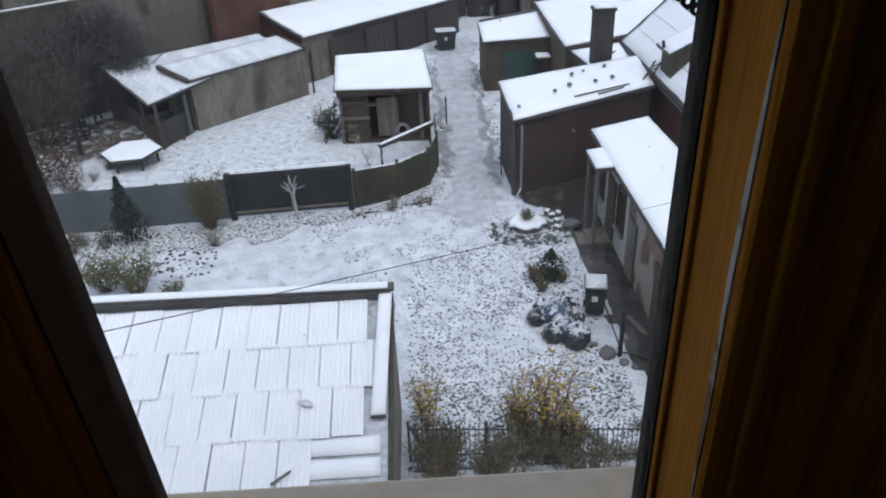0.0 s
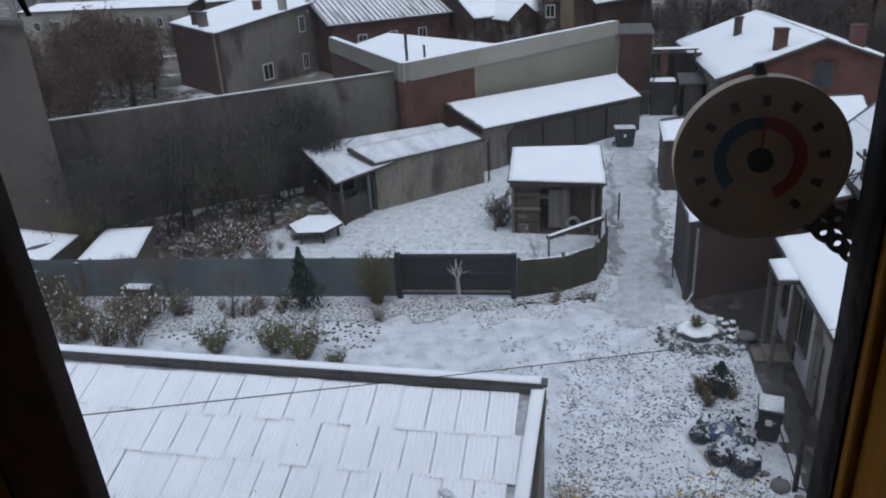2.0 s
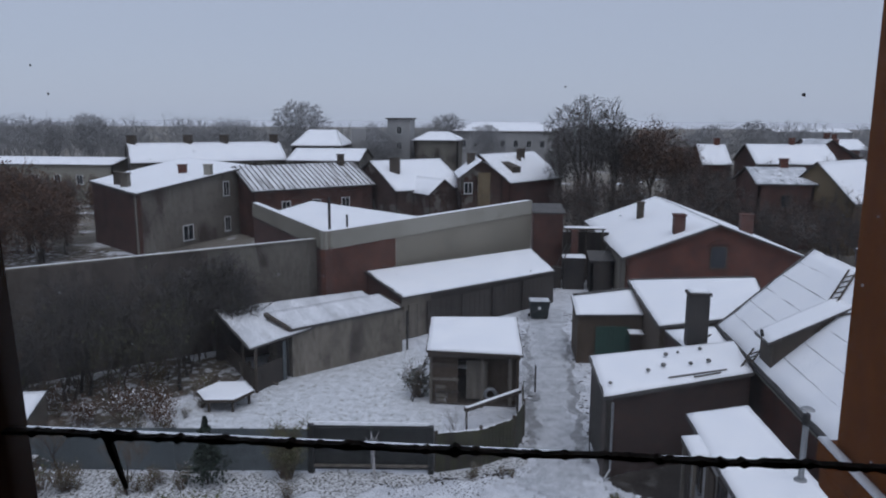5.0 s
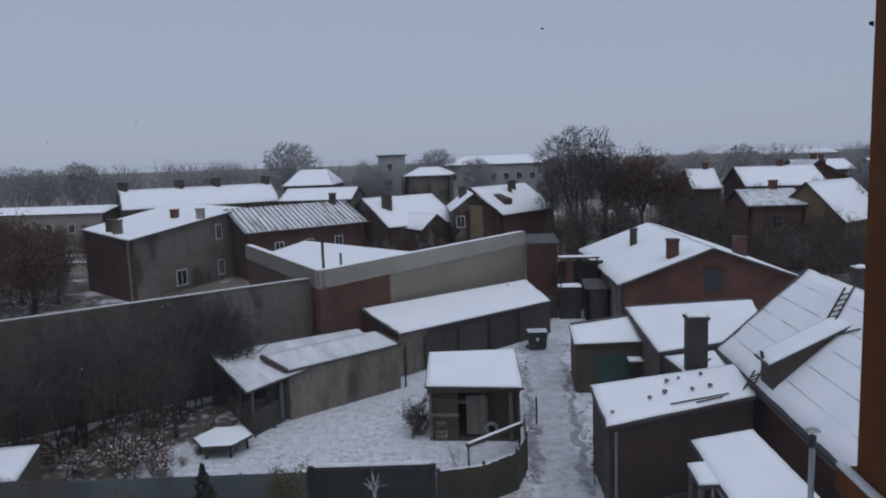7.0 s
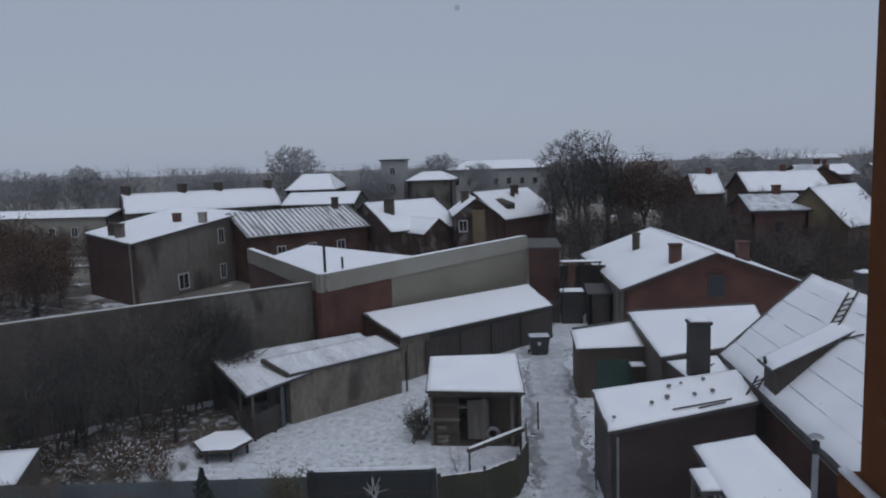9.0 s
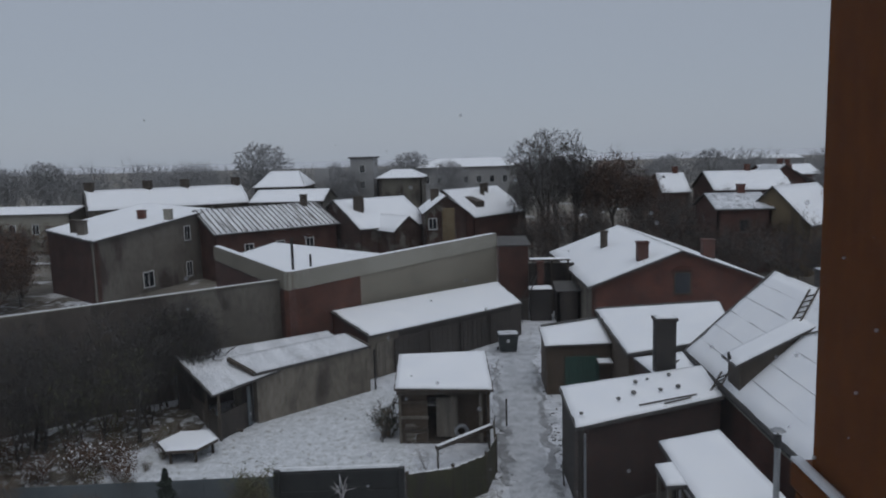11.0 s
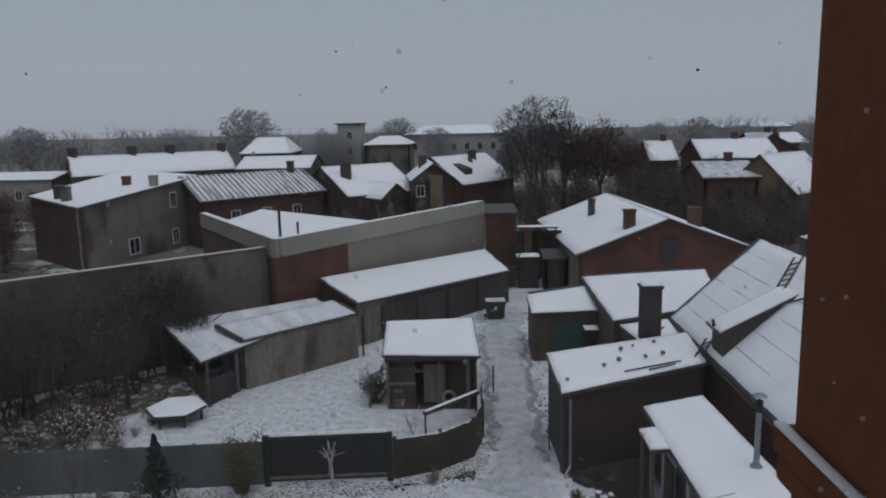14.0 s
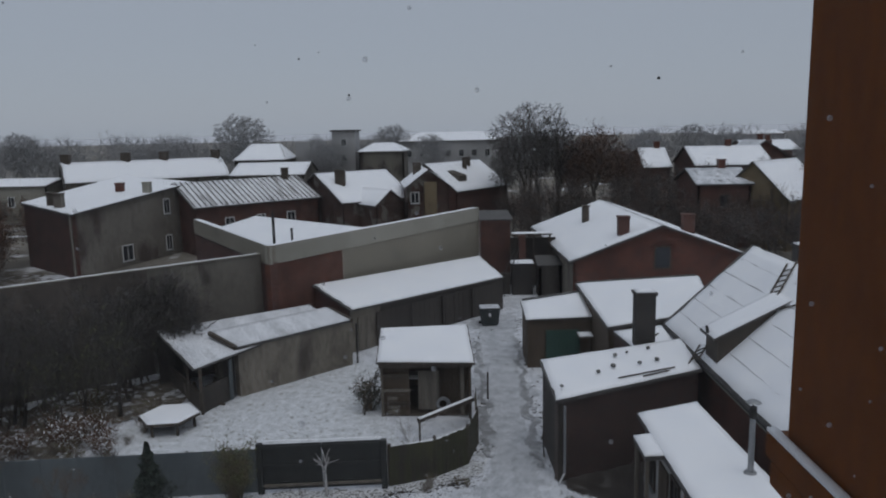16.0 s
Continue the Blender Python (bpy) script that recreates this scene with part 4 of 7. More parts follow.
lean_to("grey_hut", "small grey hut squeezed behind the boiler stack", "hut", [(5.3, 50.6), (6.9, 50.6), (6.9, 52.6), (5.3, 52.6)], [2.3, 2.3, 2.6, 2.6], SHED_DARK, 0.1, 0.08, 0)
part("brace", tube(bmesh.new(), (2.9, 51.2, 1.9), (2.9, 51.2, 0), 0.04, 0.04, 6), IRON, stack)

# ---- the near building with its sheeted roof ----
near = thing("near_outbuilding", (-6, 9, 0), "long outbuilding below, roofed with snowy corrugated sheets", "building")
NF, NS = 12.3, 0.35
nz = lambda y: 3.42 - NS * (NF - y)
part("wall", wall_bm((-1.0, 4.0), (-0.95, 12.47), 0.45, 3.3, 0.3), CONCRETE, near)
part("wall", wall_bm((-0.95, 12.48), (-14.0, 12.62), 3.535, 3.535, 0.2), PLASTER, near)
part("wall", wall_bm((-14.0, 12.8), (-14.0, 4.0), 3.3, 0.45, 0.3), PLASTER, near)
cap = [(-14.1, 12.36, 3.6), (-0.88, 12.26, 3.6), (-0.88, 12.52, 3.6), (-14.1, 12.66, 3.6)]
cp = part("coping", slab(cap, 0.06), ROOF_DARK, near)
part("snow_cover", snow_bm((-14.1, 12.38, 3.6), (-0.88, 12.28, 3.6), (-0.88, 12.52, 3.6), (-14.1, 12.66, 3.6), 0.05, 0.3), SNOW, cp)
part("flashing", slab([(-14.0, 12.35, 3.53), (-0.96, 12.22, 3.53), (-0.96, 12.27, 3.53), (-14.0, 12.4, 3.53)], 0.14), ROOF_DARK, near, "dark tarred flashing")
deck = part("roof_deck", slab([(-14, 4.0, nz(4.0) - 0.06), (-1.1, 4.0, nz(4.0) - 0.06), (-1.0, 12.3, nz(12.3) - 0.06), (-14, 12.4, nz(12.3) - 0.06)], 0.12), SNOW_THIN, near)
SW, SL = 0.584, 0.93


def corrugated(nw=6, length=1.05):
    bm = bmesh.new()
    cols = nw * 6
    rows = 3
    vs = [[], []]
    for lay, dz in ((0, 0.0), (1, -0.007)):
        for j in range(rows + 1):
            vs[lay].append([bm.verts.new((SW * (i / cols), -length * j / rows, dz + 0.016 * math.sin(2 * math.pi * i * nw / cols) + 0.011 * j / rows)) for i in range(cols + 1)])
    for j in range(rows):
        for i in range(cols):
            f = bm.faces.new((vs[0][j][i], vs[0][j + 1][i], vs[0][j + 1][i + 1], vs[0][j][i + 1]))
            f.smooth = True
    own = lambda *c: bm.faces.new([bm.verts.new(v.co) for v in c])
    for i in range(cols):
        own(vs[0][rows][i], vs[1][rows][i], vs[1][rows][i + 1], vs[0][rows][i + 1])
    for j in range(rows):
        own(vs[0][j][cols], vs[0][j + 1][cols], vs[1][j + 1][cols], vs[1][j][cols])
        own(vs[0][j + 1][0], vs[0][j][0], vs[1][j][0], vs[1][j + 1][0])
    bmesh.ops.delete(bm, geom=[v for v in bm.verts if not v.link_faces], context="VERTS")
    return mesh_of("corrugated_sheet", bm, SNOW)


sheet_mesh = corrugated()
tilt = math.atan(NS)
for j in range(8):
    y = NF - 0.12 - j * SL
    for i in range(21):
        x = -1.42 - 0.6 * (i + 1) + (0.3 if j % 2 else 0.0) - 0.02 * j
        if j >= 3 and i < 2 and j < 5:
            continue
        ob = new("corrugated_sheet", sheet_mesh)
        ob.parent = near
        ob.matrix_parent_inverse = Matrix.Translation(-near.location)
        ob.matrix_basis = Matrix.Translation((x, y + random.uniform(-0.035, 0.035), nz(y) + 0.02 + 0.008 * (i % 2) + random.uniform(0, 0.006))) @ Matrix.Rotation(tilt, 4, "X") @ Matrix.Rotation(random.uniform(-0.006, 0.006), 4, "Z") @ Matrix.Rotation(random.uniform(-0.012, 0.02), 4, "Y")
for k, y in enumerate((9.35, 8.95, 8.52, 8.1)):
    part("batten", snow_bm((-2.7, y - 0.34, nz(y - 0.34) - 0.03), (-1.15, y - 0.34, nz(y - 0.34) - 0.03), (-1.15, y, nz(y) - 0.03), (-2.7, y, nz(y) - 0.03), 0.05, 0.2, seed=k), SNOW, near, "snow-covered roof board")

vg = [(-1.34, 9.6, nz(9.6) + 0.1), (-1.06, 9.6, nz(9.6) + 0.1), (-0.92, 12.3, nz(12.3) + 0.1), (-1.2, 12.3, nz(12.3) + 0.1)]
vf = part("verge_flashing", slab(vg, 0.05), ROOF_DARK, near)
part("snow_cover", snow_bm(*vg, 0.05, 0.2), SNOW, vf)
part("verge_board", hexa(bmesh.new(), [(-1.06, 4.0, nz(4) - 0.3), (-1.02, 4.0, nz(4) - 0.3), (-0.9, 12.3, nz(12.3) - 0.3), (-0.94, 12.3, nz(12.3) - 0.3)], [(-1.06, 4.0, nz(4)), (-1.02, 4.0, nz(4)), (-0.9, 12.3, nz(12.3) + 0.04), (-0.94, 12.3, nz(12.3) + 0.04)]), WOOD_DARK, near)

# ---- fences ----
fence = thing("sheet_fence", (-13, 22.2, 0), "grey sheet metal fence along the garden", "fence")
p0, p1 = (-21.0, 21.45), (-6.95, 22.75)
for k in range(12):
    a, b = lerp2(p0, p1, k / 12), lerp2(p0, p1, (k + 1) / 12 - 0.0004)
    part("panel", wall_bm(a, b, 1.58, 1.58, 0.03, 0.05), SHEET, fence)
    part("post", boxed((a[0] - 0.04, a[1] + 0.03, 0), (a[0] + 0.04, a[1] + 0.11, 1.6)), IRON, fence)
gate = thing("double_gate", (-4.8, 22.9, 0), "dark green-black plank double gate with peeling rails", "gate")
plank = mesh_of("plank", boxed((-0.068, -0.014, 0), (0.068, 0.014, 1.0), 0.004), GATE_GREEN)
ga, gbb = (-6.9, 22.72), (-2.78, 23.05)
gdir = math.atan2(gbb[1] - ga[1], gbb[0] - ga[0])
for leaf in range(2):
    a, b = lerp2(ga, gbb, leaf * 0.502), lerp2(ga, gbb, leaf * 0.502 + 0.498)
    lf = part("gate_leaf", wall_bm((a[0], a[1] + 0.04), (b[0], b[1] + 0.04), 1.72, 1.72, 0.03, 0.12), GATE_GREEN, gate)
    for k in range(14):
        p = lerp2(a, b, (k + 0.5) / 14)
        ob = new("plank", plank)
        ob.parent = lf
        ob.matrix_parent_inverse = Matrix.Translation(-gate.location)
        ob.matrix_basis = Matrix.Translation((p[0], p[1], 0.06 + random.uniform(-0.02, 0.02))) @ Matrix.Rotation(gdir, 4, "Z") @ Matrix.Diagonal((1, 1, 1.76 - 0.1 * abs(leaf * 13 - k) / 13 + random.uniform(0, 0.03), 1))
    for z in (0.25, 0.95, 1.6):
        part("rail", wall_bm((a[0], a[1] - 0.06), (b[0], b[1] - 0.06), z + 0.09, z + 0.09, 0.04, z), WOOD_GREY if z == 0.25 else GATE_GREEN, lf)
for p, h in ((ga, 1.84), (gbb, 1.8)):
    part("gate_post", boxed((p[0] - 0.1, p[1] - 0.08, 0), (p[0] + 0.1, p[1] + 0.12, h - 0.06), 0.02), GATE_GREEN, gate)
part("snow_cover", snow_bm((*ga, 1.84), (*gbb, 1.82), (gbb[0], gbb[1] + 0.06, 1.82), (ga[0], ga[1] + 0.06, 1.84), 0.03, 0.15), SNOW, gate)
mossy = thing("plank_fence", (-0.8, 24.4, 0), "mossy olive plank fence curving toward the hut", "fence")
mplank = mesh_of("plank", boxed((-0.081, -0.015, 0), (0.081, 0.015, 1.0), 0.003), MOSSY)
run = [(-2.62, 23.15), (-1.1, 23.75), (0.05, 24.75), (0.42, 26.4), (0.42, 28.7)]
for a, b in zip(run, run[1:]):
    L = math.dist(a, b)
    n = int(L / 0.155)
    for k in range(n):
        p = lerp2(a, b, (k + 0.5) / n)
        ob = new("plank", mplank)
        ob.parent = mossy
        ob.matrix_parent_inverse = Matrix.Translation(-mossy.location)
        ob.matrix_basis = Matrix.Translation((p[0], p[1], 0.02)) @ Matrix.Rotation(math.atan2(b[1] - a[1], b[0] - a[0]), 4, "Z") @ Matrix.Diagonal((1, 1, 1.38 + random.uniform(-0.03, 0.03), 1))
    part("rail", wall_bm(a, b, 1.2, 1.2, 0.06, 1.1), WOOD_GREY, mossy)
    part("post", boxed((a[0] - 0.06, a[1] + 0.03, 0), (a[0] + 0.06, a[1] + 0.15, 1.5), 0.01), WOOD_DARK, mossy)
    part("snow_cover", snow_bm((*a, 1.4), (*b, 1.4), (b[0], b[1] + 0.05, 1.4), (a[0], a[1] + 0.05, 1.4), 0.03, 0.15), SNOW, mossy)


# ---- the window and the room behind ----
Z0 = 12.0
XL, XR, ZB, ZS, ZT = -0.362, 0.072, Z0 -0.788, Z0 -0.031, Z0 + 0.62
win = thing("window_1", (0, 0, Z0 - 1.0), "old brown wooden casement window with a cracked pane", "window", kind="structure")


def profile(name, x0, x1, material, y0=-0.05, y1=0.012, parent=win, label="", bev=0.006):
    return part(name, boxed((x0, y0, ZB - 0.06), (x1, y1, ZT + 0.06), bev), material, parent, label)




def lean(ob):
    """The old sash has sagged: its hinge side leans a little."""
    for v in ob.data.vertices:
        v.co.x -= 0.012 + 0.042 * (v.co.z - Z0)


lean(profile("stile", XL - 0.075, XL, SASH, label="brown varnished stile"))
profile("stile", XR, XR + 0.072, SASH, -0.106, 0.012, label="brown varnished stile with worn paint")
# Left strip covers the stile's reveal; its dark brown stands in for shade.
lean(part("rebate_strip", boxed((XL - 0.001, -0.0485, ZB), (XL + 0.0015, 0.016, ZT)), SASH_SHADE, win, "stile reveal with its shade painted dark brown"))
part("rebate_strip", boxed((XR - 0.0015, -0.014, ZB), (XR + 0.001, 0.016, ZT)), SASH_EDGE, win, "black crumbling putty")
part("bead", boxed((XR - 0.004, -0.033, ZB), (XR + 0.003, -0.026, ZT), 0.002), SASH, win)
part("bead", boxed((XR + 0.016, -0.114, ZB), (XR + 0.026, -0.105, ZT), 0.003), SASH, win)
lean(part("bead", boxed((XL - 0.028, -0.058, ZB), (XL - 0.018, -0.049, ZT), 0.003), SASH, win))
part("rail", boxed((XL, -0.05, ZB - 0.07), (XR, 0.012, ZB), 0.006), SASH, win)
part("rail", boxed((XL - 0.03, -0.05, ZT), (XR, 0.012, ZT + 0.07), 0.006), SASH, win)
lean(profile("jamb", XL - 0.2, XL - 0.076, SASH, -0.11, 0.0))
profile("jamb", XR + 0.079, XR + 0.14, SASH, -0.11, 0.0)
bm = bmesh.new()
rnd = random.Random(4)
prev = None
for k in range(61):
    z = ZB + (ZT - ZB) * k / 60
    w = 0.0008 + 0.0036 * max(0, 0.1 + noise.noise(Vector((0, 0, z * 9))) + 0.4)
    yc = -0.094 + 0.004 * noise.noise(Vector((3, 0, z * 5)))
    row4 = [bm.verts.new((XR + dx, yc + dy, z)) for dx, dy in ((-0.0012, -w), (-0.0012, w), (0.002, w), (0.002, -w))]
    if prev:
        for i in range(4):
            bm.faces.new((prev[i], prev[(i + 1) % 4], row4[(i + 1) % 4], row4[i]))
    prev = row4
part("worn_edge", bm, PAINT_WORN, win, "strip of chipped white paint")
sill = tagged(part("window_sill", boxed((XL - 0.1, 0.02, Z0 -0.823), (XR + 0.1, 0.2, Z0 -0.778), 0.006), SILL), "cream painted outer window sill", "sill", kind="structure")
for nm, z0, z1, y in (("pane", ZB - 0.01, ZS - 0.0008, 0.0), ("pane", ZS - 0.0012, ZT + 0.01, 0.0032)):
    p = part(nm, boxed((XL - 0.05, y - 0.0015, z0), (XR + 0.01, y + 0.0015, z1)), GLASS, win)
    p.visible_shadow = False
# the dirty joint where the two pieces of glass overlap
bm = bmesh.new()
prev = None
N = 420
for k in range(N + 1):
    x = XL - 0.012 + (XR - XL + 0.012) * k / N
    w = 0.0007 + 0.0013 * max(0, noise.noise(Vector((x * 60, 0, 0))) + 0.1) + 0.0024 * max(0, noise.noise(Vector((x * 210, 3, 0))))
    z = ZS - 0.0045 * (XR - x) + 0.0014 * noise.noise(Vector((x * 22, 5, 0))) + 0.0006 * noise.noise(Vector((x * 190, 5, 0)))
    row4 = [bm.verts.new((x, y, z + dz)) for y, dz in ((-0.004, -w), (0.001, -w), (0.001, w), (-0.004, w))]
    if prev:
        for i in range(4):
            bm.faces.new((prev[i], prev[(i + 1) % 4], row4[(i + 1) % 4], row4[i]))
    prev = row4
part("dirt_seam", bm, SASH_EDGE, win, "black grime in the joint of the glass")
bm = bmesh.new()
prev = None
for k in range(12):
    t = k / 11
    x, z = XL + 0.045 + 0.009 * t, ZS - 0.03 * t
    w = 0.0022 * (1 - 0.8 * t) + 0.0006 * noise.noise(Vector((t * 9, 0, 0)))
    row4 = [bm.verts.new((x + dx, y, z)) for y, dx in ((-0.003, -w), (0.0, -w), (0.0, w), (-0.003, w))]
    if prev:
        for i in range(4):
            bm.faces.new((prev[i], prev[(i + 1) % 4], row4[(i + 1) % 4], row4[i]))
    prev = row4
part("dirt_streak", bm, SASH_EDGE, win, "dark dirt streak on the glass")
verts, faces = [], []
rnd = random.Random(14)
for x, z, s in [(-0.0283, 0.0026, 0.00014), (0.0145, 0.0018, 0.00018), (-0.0082, 0.0035, 0.00011), (0.0115, 0.0026, 0.00011), (-0.0051, 0.0012, 0.00011), (-0.0268, 0.0074, 0.00011), (0.0064, 0.1351, 0.00148), (-0.3331, 0.1353, 0.00124), (-0.3408, 0.1483, 0.00099), (-0.0936, 0.1384, 0.00074)]:
    i0 = len(verts)
    for k in range(7):
        w = 2 * math.pi * k / 7
        r = s * rnd.uniform(0.4, 0.8)
        verts.append((x + r * math.cos(w), 0.0015, Z0 + z + r * math.sin(w)))
    verts.append((x, 0.0015, Z0 + z))
    faces += [(i0 + k, i0 + (k + 1) % 7, i0 + 7) for k in range(7)]
me = bpy.data.meshes.new("glass_specks")
me.from_pydata(verts, [], faces)
me.materials.append(SPECK)
o = new("glass_specks", me)
o.parent, o.matrix_parent_inverse = win, Matrix.Translation(-win.location)
tagged(o, "small dirt specks on the glass", kind="stuff")
verts, faces = [], []
for k in range(210):
    x, z, s = (rnd.uniform(XL, XR), rnd.uniform(-0.75, 0.14), rnd.uniform(0.0003, 0.0009)) if k < 110 else (rnd.uniform(-0.03, 0.05), rnd.uniform(-0.045, 0.008), rnd.uniform(0.00008, 0.00024))
    i0 = len(verts)
    for k in range(6):
        w = 2 * math.pi * k / 6
        verts.append((x + s * math.cos(w), 0.0075, Z0 + z + s * math.sin(w)))
    verts.append((x, 0.0076, Z0 + z))
    faces += [(i0 + (k + 1) % 6, i0 + k, i0 + 6) for k in range(6)]
me = bpy.data.meshes.new("wet_flakes")
me.from_pydata(verts, [], faces)
me.materials.append(FLAKE)
o = new("wet_flakes", me)
o.parent, o.matrix_parent_inverse = win, Matrix.Translation(-win.location)
tagged(o, "melting snowflakes stuck to the glass", kind="stuff")

# thermometer outside the pane
TC = Vector((0.0288, 0.021, Z0 - 0.1365))
thermo = thing("window_thermometer", TC, "round window thermometer, cream dial with blue and red bands", "thermometer")


def disc(r0, y0, r1, y1, n=48):
    return tube(bmesh.new(), (TC.x, TC.y + y0, TC.z), (TC.x, TC.y + y1, TC.z), r0, r1, n)


def arc_bm(r0, r1, a0, a1, y, n=24, th=0.0006):
    bm, prev = bmesh.new(), None
    for k in range(n + 1):
        a = radians(a0 + (a1 - a0) * k / n)
        c4 = [bm.verts.new((TC.x + r * math.sin(a), TC.y + yy, TC.z + r * math.cos(a))) for r, yy in ((r0, y), (r1, y), (r1, y + th), (r0, y + th))]
        if prev:
            for i in range(4):
                bm.faces.new((prev[i], prev[(i + 1) % 4], c4[(i + 1) % 4], c4[i]))
        prev = c4
    return bm


part("case", disc(0.0363, 0.0015, 0.0340, 0.0118), BLACK, thermo, "black rear case")
part("dial", disc(0.0351, 0.0, 0.0351, 0.0015), CREAM, thermo, "cream dial face")
part("bezel", arc_bm(0.0344, 0.0373, 0, 360, -0.0022, 64, 0.0089), CREAM, thermo, "pale plastic bezel")
part("blue_band", arc_bm(0.0141, 0.0196, -135, 2, -0.0006), DIAL_BLUE, thermo, "blue cold band")
part("red_band", arc_bm(0.0141, 0.0196, 2, 155, -0.0006), DIAL_RED, thermo, "red warm band")
part("hub", disc(0.0055, -0.0022, 0.0055, 0.0, 20), BLACK, thermo)
part("needle", boxed((-0.0006, -0.0015, 0), (0.0006, -0.0009, 0.02), 0, Matrix.Translation(TC)), DIAL_RED, thermo)
part("knob", tube(bmesh.new(), (TC.x - 0.0030, TC.y + 0.0044, TC.z + 0.0363), (TC.x - 0.0044, TC.y + 0.0044, TC.z + 0.0422), 0.0030, 0.0022, 8), BLACK, thermo)
for k in range(11):
    a = -140 + 28 * k
    part("scale_mark", arc_bm(0.0244, 0.0289, a - 3.5, a + 3.5, -0.0006, 4), DIAL_BROWN, thermo, "faded brown scale mark")


def perforated(nx, ny, cell, th):
    bm = bmesh.new()
    for i in range(nx):
        for j in range(ny):
            cx, cy = (i + 0.5) * cell, (j - ny / 2 + 0.5) * cell
            for dy in (0, th):
                outer, inner = [], []
                for k in range(16):
                    w = 2 * math.pi * k / 16
                    m = max(abs(math.cos(w)), abs(math.sin(w)))
                    outer.append(bm.verts.new((cx + cell / 2 * math.cos(w) / m ** 0.55, dy, cy + cell / 2 * math.sin(w) / m ** 0.55)))
                    inner.append(bm.verts.new((cx + cell * 0.2 * math.cos(w), dy, cy + cell * 0.2 * math.sin(w))))
                for k in range(16):
                    bm.faces.new((outer[k], outer[(k + 1) % 16], inner[(k + 1) % 16], inner[k]))
    return bm


bm = perforated(6, 2, 0.0085, 0.0016)
bmesh.ops.transform(bm, matrix=Matrix.Translation(TC + Vector((0.0252, 0.0044, -0.0252))) @ Matrix.Rotation(radians(38), 4, "Y"), verts=bm.verts[:])
part("bracket", bm, BLACK, thermo, "black perforated mounting bracket")

# an added casement, out of view, that lets more light into the room
win2 = thing("added_window", (-1.2, 0, Z0 - 1.0), "added unseen casement that lets more light into the room", "window", kind="structure")
for x0, x1 in ((-1.7, -1.62), (-0.8, -0.72)):
    part("stile", boxed((x0, -0.05, ZB - 0.06), (x1, 0.012, ZT + 0.06), 0.006), SASH, win2)
for z0, z1 in ((ZB - 0.065, ZB), (ZT, ZT + 0.065)):
    part("rail", boxed((-1.62, -0.05, z0), (-0.8, 0.012, z1), 0.006), SASH, win2)
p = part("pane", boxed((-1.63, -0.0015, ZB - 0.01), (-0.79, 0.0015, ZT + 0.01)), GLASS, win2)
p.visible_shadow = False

# facade, the projecting bay and the room
wy0, wy1 = -0.13, 0.02
# The window's own wall is coloured dark brown to stand for its shade.
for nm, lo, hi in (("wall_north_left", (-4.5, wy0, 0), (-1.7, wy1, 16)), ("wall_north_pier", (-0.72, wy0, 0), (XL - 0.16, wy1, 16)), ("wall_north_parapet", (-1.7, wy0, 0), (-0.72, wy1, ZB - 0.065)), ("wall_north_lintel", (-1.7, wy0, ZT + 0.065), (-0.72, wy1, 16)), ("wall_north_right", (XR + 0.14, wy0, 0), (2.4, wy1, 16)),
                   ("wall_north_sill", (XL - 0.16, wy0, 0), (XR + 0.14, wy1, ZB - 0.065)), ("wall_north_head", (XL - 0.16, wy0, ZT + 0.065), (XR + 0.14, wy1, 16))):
    tagged(part(nm, boxed(lo, hi), ROOM_SHADE), "wall round the window, its shade painted dark", "wall", kind="structure")
# Unseen room behind the camera, made white to bounce more window light.
for nm, lo, hi in (("wall_south", (-2.2, -3.4, 10.3), (2.2, -3.2, 13.3)), ("wall_west", (-2.4, -3.4, 10.3), (-2.2, wy0, 13.3)), ("wall_east", (2.2, -3.4, 10.3), (2.4, wy0, 13.3)),
                   ("floor", (-2.2, -3.2, 10.3), (2.2, wy0, 10.42)), ("ceiling", (-2.2, -3.2, 13.1), (2.2, wy0, 13.3))):
    tagged(part(nm, boxed(lo, hi), ROOM), "unseen room surface, white to bounce light", "ceiling" if nm == "ceiling" else "floor" if nm == "floor" else "wall", kind="structure")
bay = thing("projecting_bay", (1.6, 0.9, 0), "rust-brown rendered bay projecting beside the window", "bay", kind="structure")
part("wall", boxed((0.730, wy1, 0), (2.6, 1.545, 15.5), 0.008), RENDER, bay)
lg = part("ledge", boxed((0.702, wy1, Z0 -0.778), (2.7, 1.595, Z0 -0.713), 0.01), RENDER, bay, "moulded ledge")
part("ledge_lower", boxed((0.704, wy1, Z0 -0.838), (2.68, 1.570, Z0 -0.778), 0.01), RENDER, lg)
part("snow_cover", snow_bm((0.699, wy1 + 0.02, Z0 -0.713), (0.722, wy1 + 0.02, Z0 -0.713), (0.722, 1.595, Z0 -0.713), (0.699, 1.595, Z0 -0.713), 0.012, 0.05, 0.008), SNOW, lg)

house_shell = thing("apartment_house", (-2, -5, 0), "rust-brown rendered apartment house of the viewpoint", "building", kind="structure")
part("wall", boxed((-9.0, -10.0, 0), (-8.7, wy1 - 0.005, 16)), RENDER, house_shell)
part("wall", boxed((6.0, -10.0, 0), (6.3, wy1 - 0.005, 16)), RENDER, house_shell)
part("wall", boxed((-8.7, -10.0, 0), (6.0, -9.7, 16)), RENDER, house_shell)
part("wall", boxed((-8.7, wy0, 0), (-4.5, wy1, 16)), RENDER, house_shell)
part("wall", boxed((2.4, wy0, 0), (6.0, wy1, 16)), RENDER, house_shell)
part("roof", boxed((-9.2, -10.2, 16.0), (6.5, 0.3, 16.2), 0.02), ROOF_DARK, house_shell)
